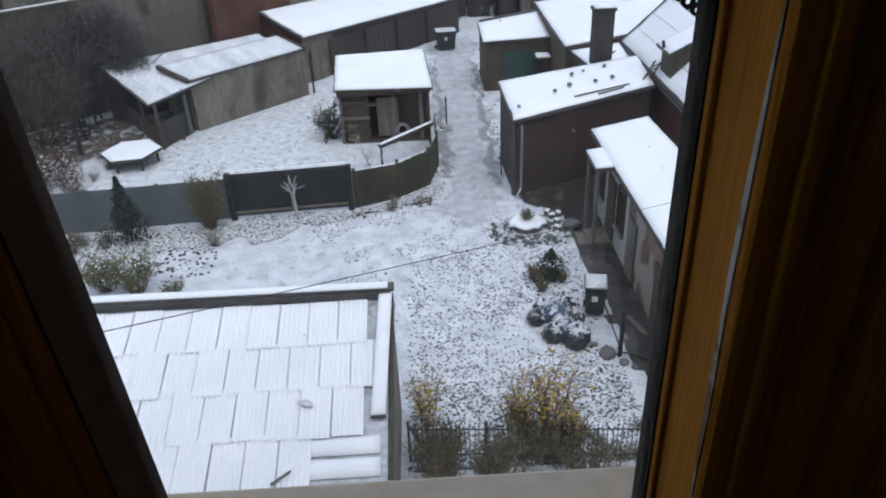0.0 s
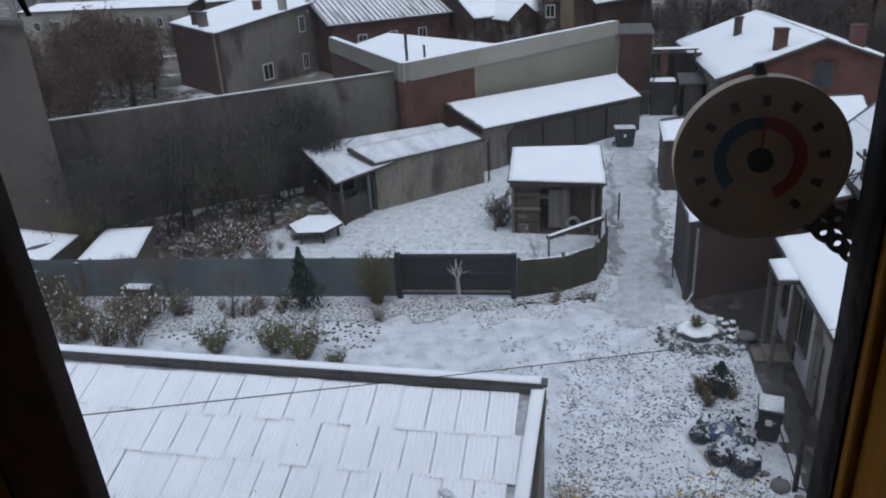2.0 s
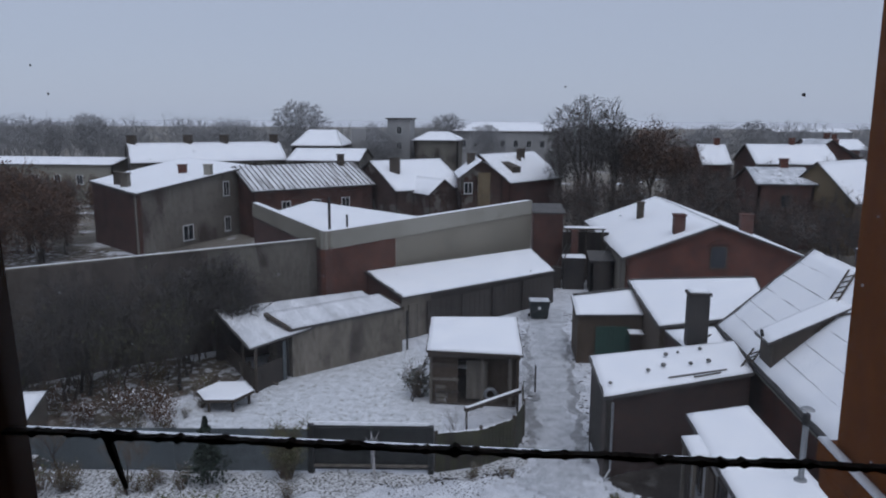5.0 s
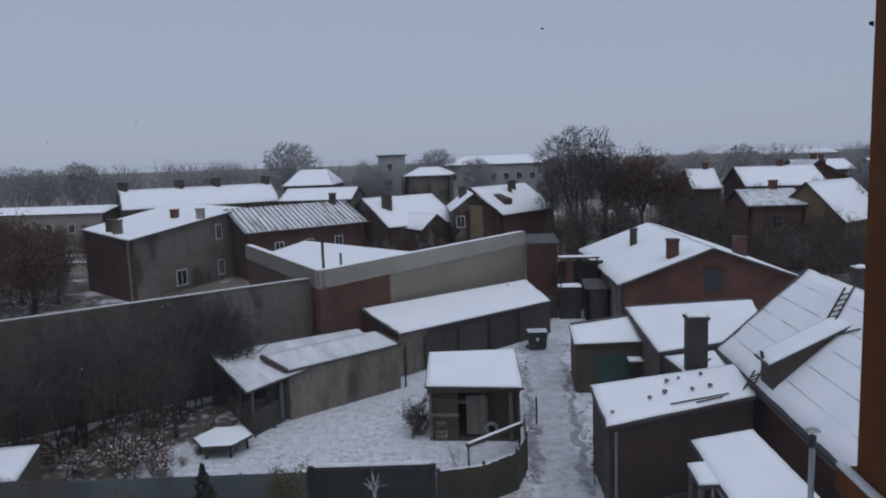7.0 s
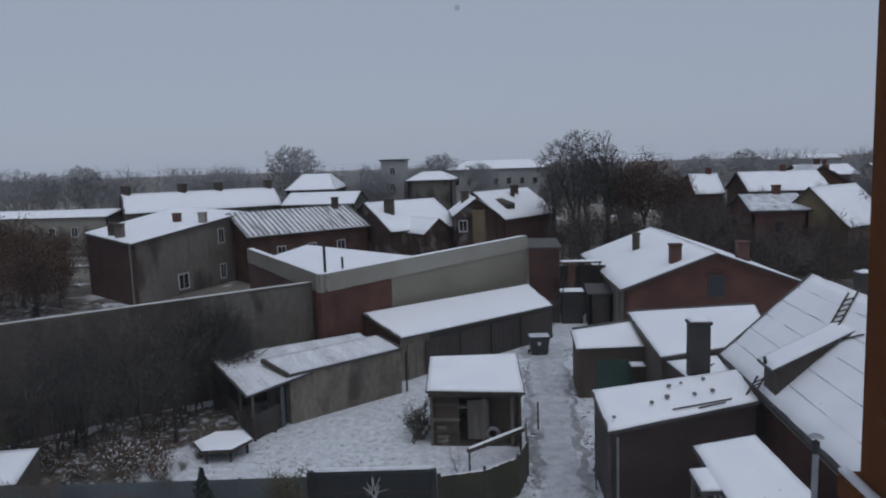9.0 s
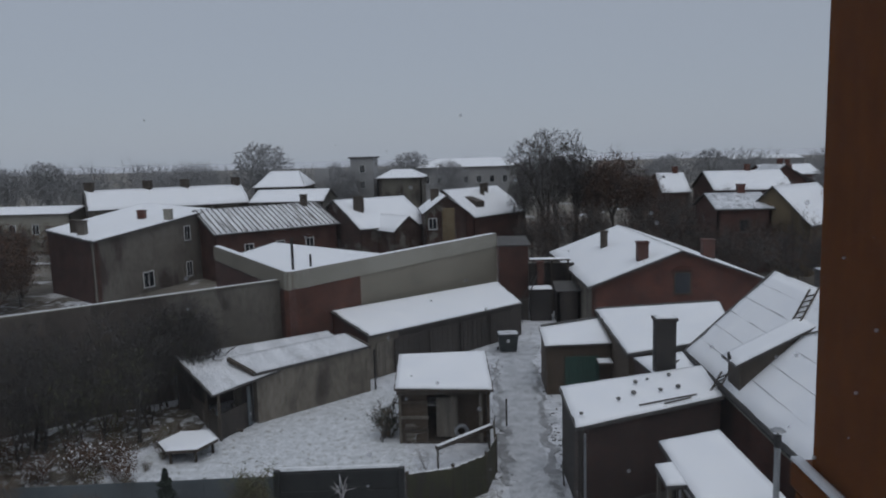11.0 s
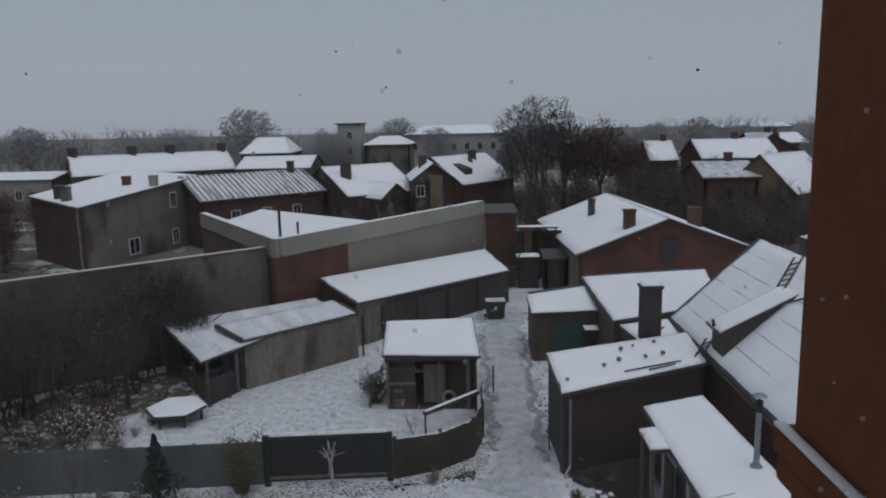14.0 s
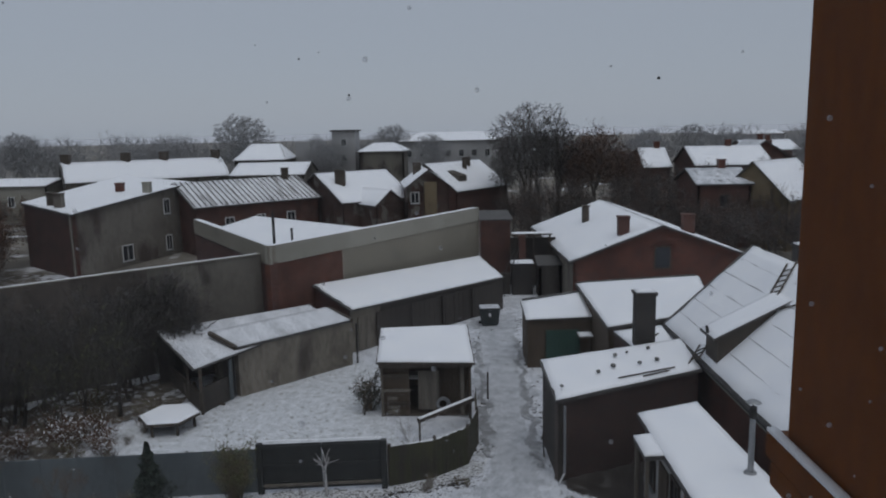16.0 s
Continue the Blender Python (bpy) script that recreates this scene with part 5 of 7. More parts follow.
part("bay_roof", boxed((0.6, 0.3, 15.5), (2.75, 1.75, 15.65), 0.02), ROOF_DARK, house_shell)


# ---- plants ----
def limbs(rnd, base, up, length, radius, levels, kids, wide, lift):
    """Branch segments (from, to, radius at both ends, level) of a bare tree."""
    out, todo = [], [(Vector(base), Vector(up).normalized(), length, radius, 0)]
    while todo:
        p, d, L, r, lev = todo.pop()
        n = 3 if lev < 2 else 1 if lev == levels and levels > 3 else 2
        for k in range(n):
            d2 = (d + Vector((rnd.uniform(-1, 1), rnd.uniform(-1, 1), rnd.uniform(-0.5, 1) * lift)) * (0.10 if lev == 0 else 0.22)).normalized()
            q = p + d2 * L / n
            r2 = r * (0.86 if lev == 0 else 0.78)
            out.append((p, q, r, r2, lev))
            if lev < levels and (k > 0 or lev > 0):
                for c in range(kids if k == n - 1 else max(1, kids - 2)):
                    side = Vector((rnd.uniform(-1, 1), rnd.uniform(-1, 1), rnd.uniform(-0.3, 0.6)))
                    d3 = (d2 * (1 - wide) + side.normalized() * wide + Vector((0, 0, lift * 0.35))).normalized()
                    todo.append((q, d3, L * rnd.uniform(0.55, 0.78), r2 * rnd.uniform(0.5, 0.7), lev + 1))
            p, d, r = q, d2, r2
    return out


def limb_mesh(name, segs, material, thin=0.006):
    verts, faces = [], []
    for a, b, r0, r1, lev in segs:
        n = 7 if lev == 0 else 4 if lev < 3 else 3
        d = (b - a).normalized()
        s = d.orthogonal().normalized()
        t = d.cross(s)
        i0 = len(verts)
        for p, r in ((a, max(r0, thin)), (b, max(r1, thin))):
            for k in range(n):
                w = 2 * math.pi * k / n
                verts.append(p + (s * math.cos(w) + t * math.sin(w)) * r)
        for k in range(n):
            faces.append((i0 + k, i0 + (k + 1) % n, i0 + n + (k + 1) % n, i0 + n + k))
    me = bpy.data.meshes.new(name)
    me.from_pydata([tuple(v) for v in verts], [], faces)
    me.materials.append(material)
    return me


def crown_limbs(rnd, h, w, base, tips, r0, thin, lobe=0.35, outer=0.5, jag=0.04):
    """Limbs that fork from one trunk until each reaches its own tip inside a lobed crown of height h - base and width w."""
    cz, rz, off = (h + base) / 2, (h - base) / 2, rnd.uniform(0, 50)
    pts = []
    while len(pts) < tips:
        d = Vector((rnd.gauss(0, 1), rnd.gauss(0, 1), rnd.gauss(0.15, 1))).normalized()
        k = rnd.random() ** outer * (1 - lobe / 2 + lobe * noise.noise(d * 1.9 + Vector((off, 0, 0))))
        pts.append(Vector((d.x * w / 2 * k, d.y * w / 2 * k, cz + d.z * rz * k)))
    out, fork = [], Vector((rnd.uniform(-0.2, 0.2), rnd.uniform(-0.2, 0.2), base * 0.85))
    size = lambda n: max(thin, r0 * 0.8 * (n / tips) ** 0.52)
    out.append((Vector((0, 0, -0.05)), fork, r0 * 1.15, r0 * 0.9, 0))
    todo = [(fork, pts, 1)]
    while todo:
        p, mine, lev = todo.pop()
        if len(mine) == 1:
            m = (p + mine[0]) / 2 + Vector((rnd.gauss(0, 1), rnd.gauss(0, 1), rnd.gauss(0, 1))) * jag * (mine[0] - p).length
            out += [(p, m, thin, thin * 0.85, 4), (m, mine[0], thin * 0.85, thin * 0.5, 4)]
            continue
        k = min(len(mine), 5 if lev == 1 else rnd.choice((2, 2, 3)))
        seeds = rnd.sample(mine, k)
        bins = [[] for _ in seeds]
        for q in mine:
            bins[min(range(k), key=lambda i: (seeds[i] - q).length_squared)].append(q)
        for b in bins:
            if not b:
                continue
            c = sum(b, Vector()) / len(b)
            step = 0.42 if len(b) > 1 else 0.3
            q = p + (c - p) * step + Vector((0, 0, (c - p).length * 0.05))
            m = (p + q) / 2 + Vector((rnd.gauss(0, 1), rnd.gauss(0, 1), rnd.gauss(0.4, 1))) * jag * 1.5 * (q - p).length
            ra, rb = size(len(b)), size(len(b)) * 0.86
            lv = 1 if len(b) > tips * 0.06 else 2 if len(b) > 8 else 3
            out += [(p, m, ra, (ra + rb) / 2, lv), (m, q, (ra + rb) / 2, rb, lv)]
            todo.append((q, b, lev + 1))
    return out


def full_tree(name, seed, h, w, base, tips, r0, label, thin=0.012, twig=None, leaf=None, nleaf=0, size=0.16, lobe=0.35, outer=0.5, group="", category="tree", bark=None):
    rnd = random.Random(seed)
    segs = crown_limbs(rnd, h, w, base, tips, r0, thin, lobe, outer)
    ob = thing(name, (0, 0, 0), label, category, group)
    for nm, ss, mt in (("trunk", [q for q in segs if q[4] < 2], bark or BARK), ("crown", [q for q in segs if q[4] >= 2], twig or TWIG)):
        new(nm, limb_mesh(nm, ss, mt, thin * 0.5)).parent = ob
    if nleaf:
        ends = [q[1] for q in segs if q[4] == 4]
        spots = [rnd.choice(ends) + Vector((rnd.gauss(0, 1), rnd.gauss(0, 1), rnd.gauss(0, 1))) * size * 1.6 for _ in range(nleaf)]
        new("foliage", leaf_mesh("foliage", rnd, spots, size, leaf)).parent = ob
    return ob


def leaf_mesh(name, rnd, spots, size, material):
    """Small bent leaves at the spots."""
    verts, faces = [], []
    for p in spots:
        s = size * rnd.uniform(0.6, 1.3)
        m = Euler((rnd.uniform(-1.2, 1.2), rnd.uniform(-1.2, 1.2), rnd.uniform(0, 6.3))).to_matrix()
        i0 = len(verts)
        for q in ((-0.5, 0, 0), (0, -0.28, 0.1), (0.5, 0, 0), (0, 0.28, 0.1)):
            verts.append(tuple(Vector(p) + m @ (Vector(q) * s)))
        faces.append((i0, i0 + 1, i0 + 2, i0 + 3))
    me = bpy.data.meshes.new(name)
    me.from_pydata(verts, [], faces)
    me.materials.append(material)
    return me


def bare_tree(name, seed, h, levels=5, kids=4, wide=0.45, lift=0.5, r=None, twig=None, leaf=None, nleaf=0, label="", thin=0.006, category="tree", trunk=0.3, group=""):
    rnd = random.Random(seed)
    segs = limbs(rnd, (0, 0, -0.05), (rnd.uniform(-0.08, 0.08), rnd.uniform(-0.08, 0.08), 1), h * trunk, r or h * 0.02, levels, kids, wide, lift)
    top = max(s[1].z for s in segs)
    k = h / top
    segs = [(a * k, b * k, r0, r1, lev) for a, b, r0, r1, lev in segs]
    ob = thing(name, (0, 0, 0), label, category, group)
    low, high = [s for s in segs if s[4] < 2], [s for s in segs if s[4] >= 2]
    for nm, ss, mt in (("trunk", low, BARK), ("crown", high, twig or TWIG)):
        o = new(nm, limb_mesh(nm, ss, mt, thin))
        o.parent = ob
    if nleaf:
        tips = [s[1] for s in segs if s[4] >= levels - 1]
        spots = [rnd.choice(tips) + Vector((rnd.gauss(0, 0.1), rnd.gauss(0, 0.1), rnd.gauss(0, 0.1))) * h * 0.25 for _ in range(nleaf)]
        o = new("foliage", leaf_mesh("foliage", rnd, spots, 0.11 if h > 3 else 0.07, leaf))
        o.parent = ob
    return ob


def shrub(name, seed, h, w, stems, leaf, nleaf, label, category="shrub", size=0.07, snow=0, stem_mat=None, group=""):
    rnd = random.Random(seed)
    segs, tips = [], []
    for k in range(stems):
        a = rnd.uniform(0, 6.28)
        p, d = Vector((math.cos(a), math.sin(a), 0)) * rnd.uniform(0, w * 0.25), Vector((math.cos(a) * w / h * rnd.uniform(0, 1), math.sin(a) * w / h * rnd.uniform(0, 1), 1))
        L = h * rnd.uniform(0.5, 1.0) / d.length
        for j in range(4):
            q = p + (d + Vector((rnd.uniform(-0.2, 0.2), rnd.uniform(-0.2, 0.2), 0))) * L / 4
            segs.append((p, q, 0.012 - 0.002 * j, 0.01 - 0.002 * j, 3))
            if j > 0:
                for c in range(3):
                    e = q + Vector((rnd.uniform(-1, 1), rnd.uniform(-1, 1), rnd.uniform(0, 1))) * h * 0.16
                    segs.append((q, e, 0.006, 0.003, 4))
                    tips += [e, (q + e) / 2]
            p = q
    ob = thing(name, (0, 0, 0), label, category, group)
    o = new("stems", limb_mesh("stems", segs, stem_mat or TWIG_BROWN, 0.005))
    o.parent = ob
    if nleaf:
        spots = [rnd.choice(tips) + Vector((rnd.gauss(0, 0.05), rnd.gauss(0, 0.05), rnd.gauss(0, 0.05))) * h for _ in range(nleaf)]
        o = new("foliage", leaf_mesh("foliage", rnd, spots, size, leaf))
        o.parent = ob
    if snow:
        spots = [rnd.choice(tips) for _ in range(snow)]
        o = new("snow_clumps", leaf_mesh("snow_clumps", rnd, spots, size * 1.2, SNOW))
        o.parent = ob
    return ob


def place(ob, spots, seed=0, lo=0.85, hi=1.15):
    """Stands the plant at the first spot and copies of it, turned and scaled, at the others."""
    rnd = random.Random(seed)
    for k, (x, y, *s) in enumerate(spots):
        sc = (s[0] if s else 1.0) * rnd.uniform(lo, hi)
        m = Matrix.Translation((x, y, 0)) @ Matrix.Rotation(rnd.uniform(0, 6.28), 4, "Z") @ Matrix.Scale(sc, 4)
        if k == 0:
            first = m
        else:
            c = copy_thing(ob, m)
            c.scale = (sc, sc, sc)
    ob.matrix_basis = first


place(full_tree("bare_tree", 5, 15.9, 10.4, 3.2, 3400, 0.4, "tall bare wide-crowned tree behind the brick house", 0.026, TWIG_DARK, lobe=0.3, outer=0.42), [(7.8, 92)], 1, 1, 1)
place(full_tree("bare_tree", 9, 14.8, 7.4, 3.2, 2400, 0.32, "tall bare tree with dense dark twigs", 0.026, TWIG_DARK, lobe=0.45, outer=0.42, group="tall trees"), [(12.2, 94), (5.6, 96, 0.78), (10.0, 99, 0.86)], 2, 0.98, 1.02)
place(full_tree("oak_tree", 12, 12.4, 8.6, 3.0, 1600, 0.3, "broad tree with rusty withered leaves", 0.03, TWIG_DARK, LEAF_RUST, 6500, 0.26, 0.4, 0.45, "rusty trees"), [(16.6, 93), (20.6, 95, 0.8), (14.6, 97, 0.8)], 3, 0.98, 1.02)
scrub = full_tree("scrub_tree", 21, 7.5, 5.5, 0.7, 620, 0.13, "bare brown scrub tree in the thicket", 0.022, TWIG_DARK, LEAF_RUST, 500, 0.16, 0.5, 0.5, "thicket")
rnd = random.Random(77)
spots = [(rnd.uniform(19, 52), rnd.uniform(66, 92), rnd.uniform(0.7, 1.15)) for _ in range(36)] + [(rnd.uniform(14, 40), rnd.uniform(58, 68), rnd.uniform(0.5, 0.85)) for _ in range(16)] + [(rnd.uniform(4.5, 20), rnd.uniform(68, 88), rnd.uniform(0.6, 0.95)) for _ in range(26)] + [(rnd.uniform(23, 42), rnd.uniform(86, 96), rnd.uniform(0.75, 1.0)) for _ in range(14)] + [(rnd.uniform(21, 36), rnd.uniform(58, 67), rnd.uniform(0.6, 0.85)) for _ in range(14)] + [(rnd.uniform(-62, -39), rnd.uniform(46, 92), rnd.uniform(0.6, 1.0)) for _ in range(22)]
place(scrub, spots, 4)
rusty = full_tree("rusty_tree", 31, 6.5, 5.0, 0.6, 520, 0.12, "small tree with rusty brown leaves", 0.018, TWIG_DARK, LEAF_RUST, 3400, 0.16, 0.5, 0.5, "rusty garden trees")
place(rusty, [(-41, 52, 1.1), (-44, 56, 1.2), (-43, 60, 1.3), (-46, 53, 1.2), (-40, 57, 1.1), (-37, 53, 1.0), (-48, 64, 1.3), (-39, 46, 0.9), (-41, 69, 1.1), (-44, 74, 1.1), (-42, 78, 1.0), (-39.5, 60, 0.7), (-38, 49, 0.9), (-47, 60, 1.2), (-36, 45, 0.8), (-50, 55, 1.2), (-42, 64, 1.2), (30, 76, 1.1), (27, 70, 0.9), (35, 74, 1.2), (40, 82, 1.2), (24, 82), (33, 66, 0.9)], 5)
sapling = full_tree("sapling", 41, 5.2, 3.4, 0.9, 620, 0.055, "thin bare sapling against the courtyard wall", 0.0105, TWIG_DARK, LEAF_GREEN, 60, 0.07, 0.5, 0.6, "saplings")
rnd = random.Random(5)
spots = []
for k in range(46):
    t = rnd.uniform(0.12, 0.8)
    x, y = -25.5 + 13.2 * t, 26.4 + 11.6 * t
    o = rnd.uniform(0.4, 6.0) * (1 - 0.75 * t)
    spots.append((x + 0.68 * o, y - 0.73 * o, rnd.uniform(0.6, 1.35)))
place(sapling, spots, 6)
place(full_tree("garden_tree", 44, 4.8, 3.4, 0.9, 300, 0.08, "slender garden tree with a few olive leaves", 0.007, TWIG_DARK, LEAF_GREEN, 260, 0.09, 0.5, 0.55, "garden trees"), [(-15.6, 28.4), (-16.6, 27.3, 0.9), (-14.9, 29.6, 1.1), (-18.5, 28.5, 1.15), (-20.5, 27.0, 1.1)], 7)
place(shrub("evergreen_bush", 59, 2.4, 2.0, 70, LEAF_GREEN, 3600, "tall dark evergreen bush against the neighbouring house", "bush", 0.12), [(-20.9, 24.6)], 31, 1, 1)
place(bare_tree("fruit_tree", 45, 2.6, 4, 3, 0.5, 0.4, 0.05, TWIG_BROWN, label="small bare fruit tree by the fence", thin=0.005, group="fruit trees"), [(-15.2, 21.3), (-12.4, 20.5, 0.9), (-16.8, 21.0), (-20, 24.5, 1.2)], 8)
place(shrub("withered_shrub", 51, 1.3, 1.3, 46, LEAF_RUST, 700, "withered brown shrub dusted with snow", size=0.09, snow=260, group="withered shrubs"), [(-15.4, 26.2, 1.2), (-14.4, 26.8), (-17, 25.6), (-13.8, 25.8, 0.7), (-19.2, 26.6)], 9)
rnd = random.Random(8)
place(shrub("weed_clump", 52, 0.9, 0.7, 26, LEAF_GREEN, 160, "dead weeds with olive leaves and snow", size=0.06, snow=60, group="weeds"),
      [(rnd.uniform(-23, -15), rnd.uniform(17.8, 21), rnd.uniform(0.8, 1.7)) for _ in range(24)] + [(rnd.uniform(-15, -7), rnd.uniform(20.6, 21.9), rnd.uniform(0.4, 0.8)) for _ in range(12)]
      + [(rnd.uniform(-22, -13), rnd.uniform(23.4, 31), rnd.uniform(0.5, 1.2)) for _ in range(22)] + [(rnd.uniform(-2.2, 0.4), rnd.uniform(22.6, 23.3), rnd.uniform(0.3, 0.45)) for _ in range(5)], 10)
place(shrub("olive_bush", 53, 1.25, 1.0, 44, LEAF_GREEN, 1500, "leafy olive-green bush with snow on it", "bush", 0.085, snow=90, group="bushes"), [(-8.9, 18.3), (-9.9, 18.5, 0.85), (-11.9, 18.3, 0.8), (-7.7, 17.9, 0.55)], 11)
place(shrub("fence_bush", 54, 1.6, 0.65, 60, LEAF_GREEN, 1600, "upright olive bush against the grey fence", "bush", 0.07, stem_mat=TWIG_BROWN), [(-7.6, 22.2, 1.2)], 12, 1, 1)
place(full_tree("pale_creeper", 55, 1.85, 1.5, 0.95, 16, 0.05, "bare whitened creeper branches before the gate", 0.02, TWIG_RIME, lobe=0.5, outer=0.3, category="creeper", bark=TWIG_RIME), [(-4.65, 22.5)], 13, 1, 1)
place(shrub("heaped_bush", 60, 1.5, 1.0, 60, NEEDLE, 900, "dark bush dusted with snow beside the hut", "bush", 0.1, snow=120), [(-4.15, 30.0)], 32, 1, 1)
place(shrub("snowy_shrub", 56, 1.5, 1.2, 10, LEAF_GREEN, 40, "bare shrub with snowy twigs by the hut", "shrub", snow=60, stem_mat=TWIG_RIME), [(-2.2, 26.8), (-2.6, 24.3, 0.9)], 14)
place(shrub("yellow_bush", 57, 1.9, 0.55, 26, LEAF_YELLOW, 480, "thin bush with golden yellow leaves by the railing", "bush", 0.085, group="yellow bushes"), [(2.35, 11.3), (1.7, 11.5, 0.75), (-0.35, 11.9, 0.7), (2.7, 11.0, 0.6)], 15)
rnd = random.Random(18)
place(shrub("tall_weeds", 58, 1.0, 0.75, 26, LEAF_GREEN, 240, "tangle of dead weeds and olive leaves", "weeds", 0.06, group="railing weeds"), [(rnd.uniform(-0.7, 2.9), rnd.uniform(9.4, 11.9), rnd.uniform(0.6, 1.15)) for _ in range(26)] + [(rnd.uniform(2.5, 4.6), rnd.uniform(9.8, 11.6), rnd.uniform(0.3, 0.7)) for _ in range(10)], 16)


place(shrub("rank_weeds", 62, 1.5, 1.1, 60, LEAF_DRY, 900, "rank olive-brown weeds by the garden fence", "weeds", 0.085, snow=70, group="rank weeds"), [(-20.4, 18.6), (-19.0, 18.2, 0.9), (-18.2, 19.4), (-17.0, 18.6, 0.8), (-21.8, 19.4, 1.2), (-19.8, 20.2, 1.1), (-16.4, 20.1, 0.75), (-14.6, 20.6, 0.6), (-22.8, 18.2, 1.1)], 33)


def conifer(h, w, seed, material, label, name="conifer"):
    rnd = random.Random(seed)
    ob = thing(name, (0, 0, 0), label, "conifer")
    o = new("trunk", limb_mesh("trunk", [(Vector((0, 0, -0.02)), Vector((0, 0, h * 0.95)), 0.05, 0.01, 1)], BARK))
    o.parent = ob
    spots = []
    for _ in range(2600):
        t = rnd.random() ** 0.7
        r = w * (1.02 - t) * (0.75 + 0.25 * math.sin(t * 40)) * math.sqrt(rnd.random())
        a = rnd.uniform(0, 6.28)
        r *= 0.8 + 0.7 * noise.noise(Vector((math.cos(a) * 2, math.sin(a) * 2, t * 6)))
        spots.append(Vector((r * math.cos(a), r * math.sin(a), 0.06 * h + t * h * 0.94 - r * 0.15)))
    o = new("foliage", leaf_mesh("foliage", rnd, spots, 0.13 * (h / 2) ** 0.5, material))
    o.parent = ob
    return ob


c1 = conifer(2.4, 1.15, 3, NEEDLE, "dark green conifer in front of the grey fence")
c1.location = (-10.1, 21.5, 0)

# distant woods, one joined mass
rnd = random.Random(99)
verts_segs = []
for k in range(360):
    x = rnd.uniform(-170, 170)
    y = rnd.uniform(150, 215) if abs(x + 10) > 45 else rnd.uniform(185, 240)
    h = rnd.uniform(9.0, 12.0) + 5.0 * max(0.0, noise.noise(Vector((x / 13, 2.0, 0))) + 0.1) + (1.8 if x < -75 else 0.0)
    foot = Vector((x, y, 0))
    for a, b, r0, r1, lev in crown_limbs(rnd, h, h * rnd.uniform(0.75, 1.1), h * 0.08, 160, 0.25, 0.042, 0.3, 0.55):
        verts_segs.append((foot + a, foot + b, r0, r1, max(lev, 3)))
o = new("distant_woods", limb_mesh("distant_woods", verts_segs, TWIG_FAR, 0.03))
tagged(o, "belt of bare woods on the horizon, paled as by haze", "woods", kind="stuff")
far_tree = full_tree("far_tree", 61, 15.0, 11.5, 3.2, 3000, 0.36, "far bare round-crowned tree, paled as by haze", 0.042, TWIG_FAR, lobe=0.3, outer=0.4, group="far trees", bark=TWIG_FAR)
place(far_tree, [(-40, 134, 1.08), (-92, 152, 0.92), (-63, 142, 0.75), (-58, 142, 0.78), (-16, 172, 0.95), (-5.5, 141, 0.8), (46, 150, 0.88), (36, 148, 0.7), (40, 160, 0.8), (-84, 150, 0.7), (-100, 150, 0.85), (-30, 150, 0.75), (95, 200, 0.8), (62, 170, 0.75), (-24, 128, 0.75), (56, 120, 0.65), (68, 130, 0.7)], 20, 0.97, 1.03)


# ---- houses behind ----
def far_window_row(ob, xs, y, z, w=1.0, h=1.4):
    for x in xs:
        wall_window(ob, (x, y - 0.01, z), 0, w, h)


H1 = thing("two_storey_house", (-31, 68, 0), "two-storey house, stained plaster gable wall and brick side", "house")
q = [(-32.7, 60.0), (-28.1, 75.5), (-38.3, 82), (-40.6, 66.5)]
hz = [5.45, 6.9, 7.3, 5.9]
for i, mt in enumerate((BRICK_WORN, PLASTER, BRICK0, brickwork("brick_side", 150, (0.115, 0.046, 0.033), (0.075, 0.034, 0.026)))):
    j = (i + 1) % 4
    part("wall", wall_bm(q[i], q[j], hz[i], hz[j], 0.35), GABLE_PLASTER if i == 0 else mt, H1)
up = widen([(*p, h + 0.12) for p, h in zip(q, hz)], 0.3)
r1 = part("roof", slab(up, 0.15), ROOF_DARK, H1)
part("snow_cover", snow_bm(*up, 0.08, 0.7), SNOW, r1)
for t, z in ((0.74, 4.2), (0.74, 0.6), (0.38, 0.5)):
    p = lerp2(q[0], q[1], t)
    wall_window(H1, (p[0] + 0.02, p[1], z), 72.8, 0.9 if t > 0.5 else 1.4, 1.5, bars=1)
for x, y, z, mt in ((-33.3, 70.5, 6.2, BRICK0), (-30.2, 69.5, 6.3, PLASTER_LIGHT), (-36.5, 64.1, 5.4, WOOD_DARK), (-35.2, 62.9, 5.4, GABLE_PLASTER)):
    chimney(H1, (x, y, z), 0.7, 0.6, 1.6 if y < 65 else 1.1, mt, False)
part("downpipe", tube(bmesh.new(), (-32.75, 59.85, 5.4), (-32.75, 59.85, 0), 0.04, 0.04), PLASTER_LIGHT, H1)

def local(ob_mid, turn, x, y, z):
    """A point beside a turned house, given from its middle along its own axes."""
    c, s_ = math.cos(radians(turn)), math.sin(radians(turn))
    return (ob_mid[0] + x * c - y * s_, ob_mid[1] + x * s_ + y * c, z)


h2 = gabled("ribbed_roof_house", "brick house with snow sliding off a ribbed roof", -30.95, -17.05, 74.0, 83.0, 4.9, 6.95, "x", BRICK_DARK, 43, 0.4, RIB_SNOW)
for k in range(26):
    x = -7.1 + 14.2 * k / 25
    a, b = local((-24.0, 78.5), 43, x, -4.85, 4.95), local((-24.0, 78.5), 43, x, -0.1, 7.1)
    part("rib", tube(bmesh.new(), a, b, 0.055, 0.055, 5), ROOF_DARK, h2)
chimney(h2, local((-24.0, 78.5), 43, 5.2, -0.6, 6.6), 0.7, 0.6, 1.3, WOOD_DARK, False)
for x in (-3.5, 0.0, 3.5):
    wall_window(h2, local((-24.0, 78.5), 43, x, -4.52, 2.2), 43, 1.0, 1.4)
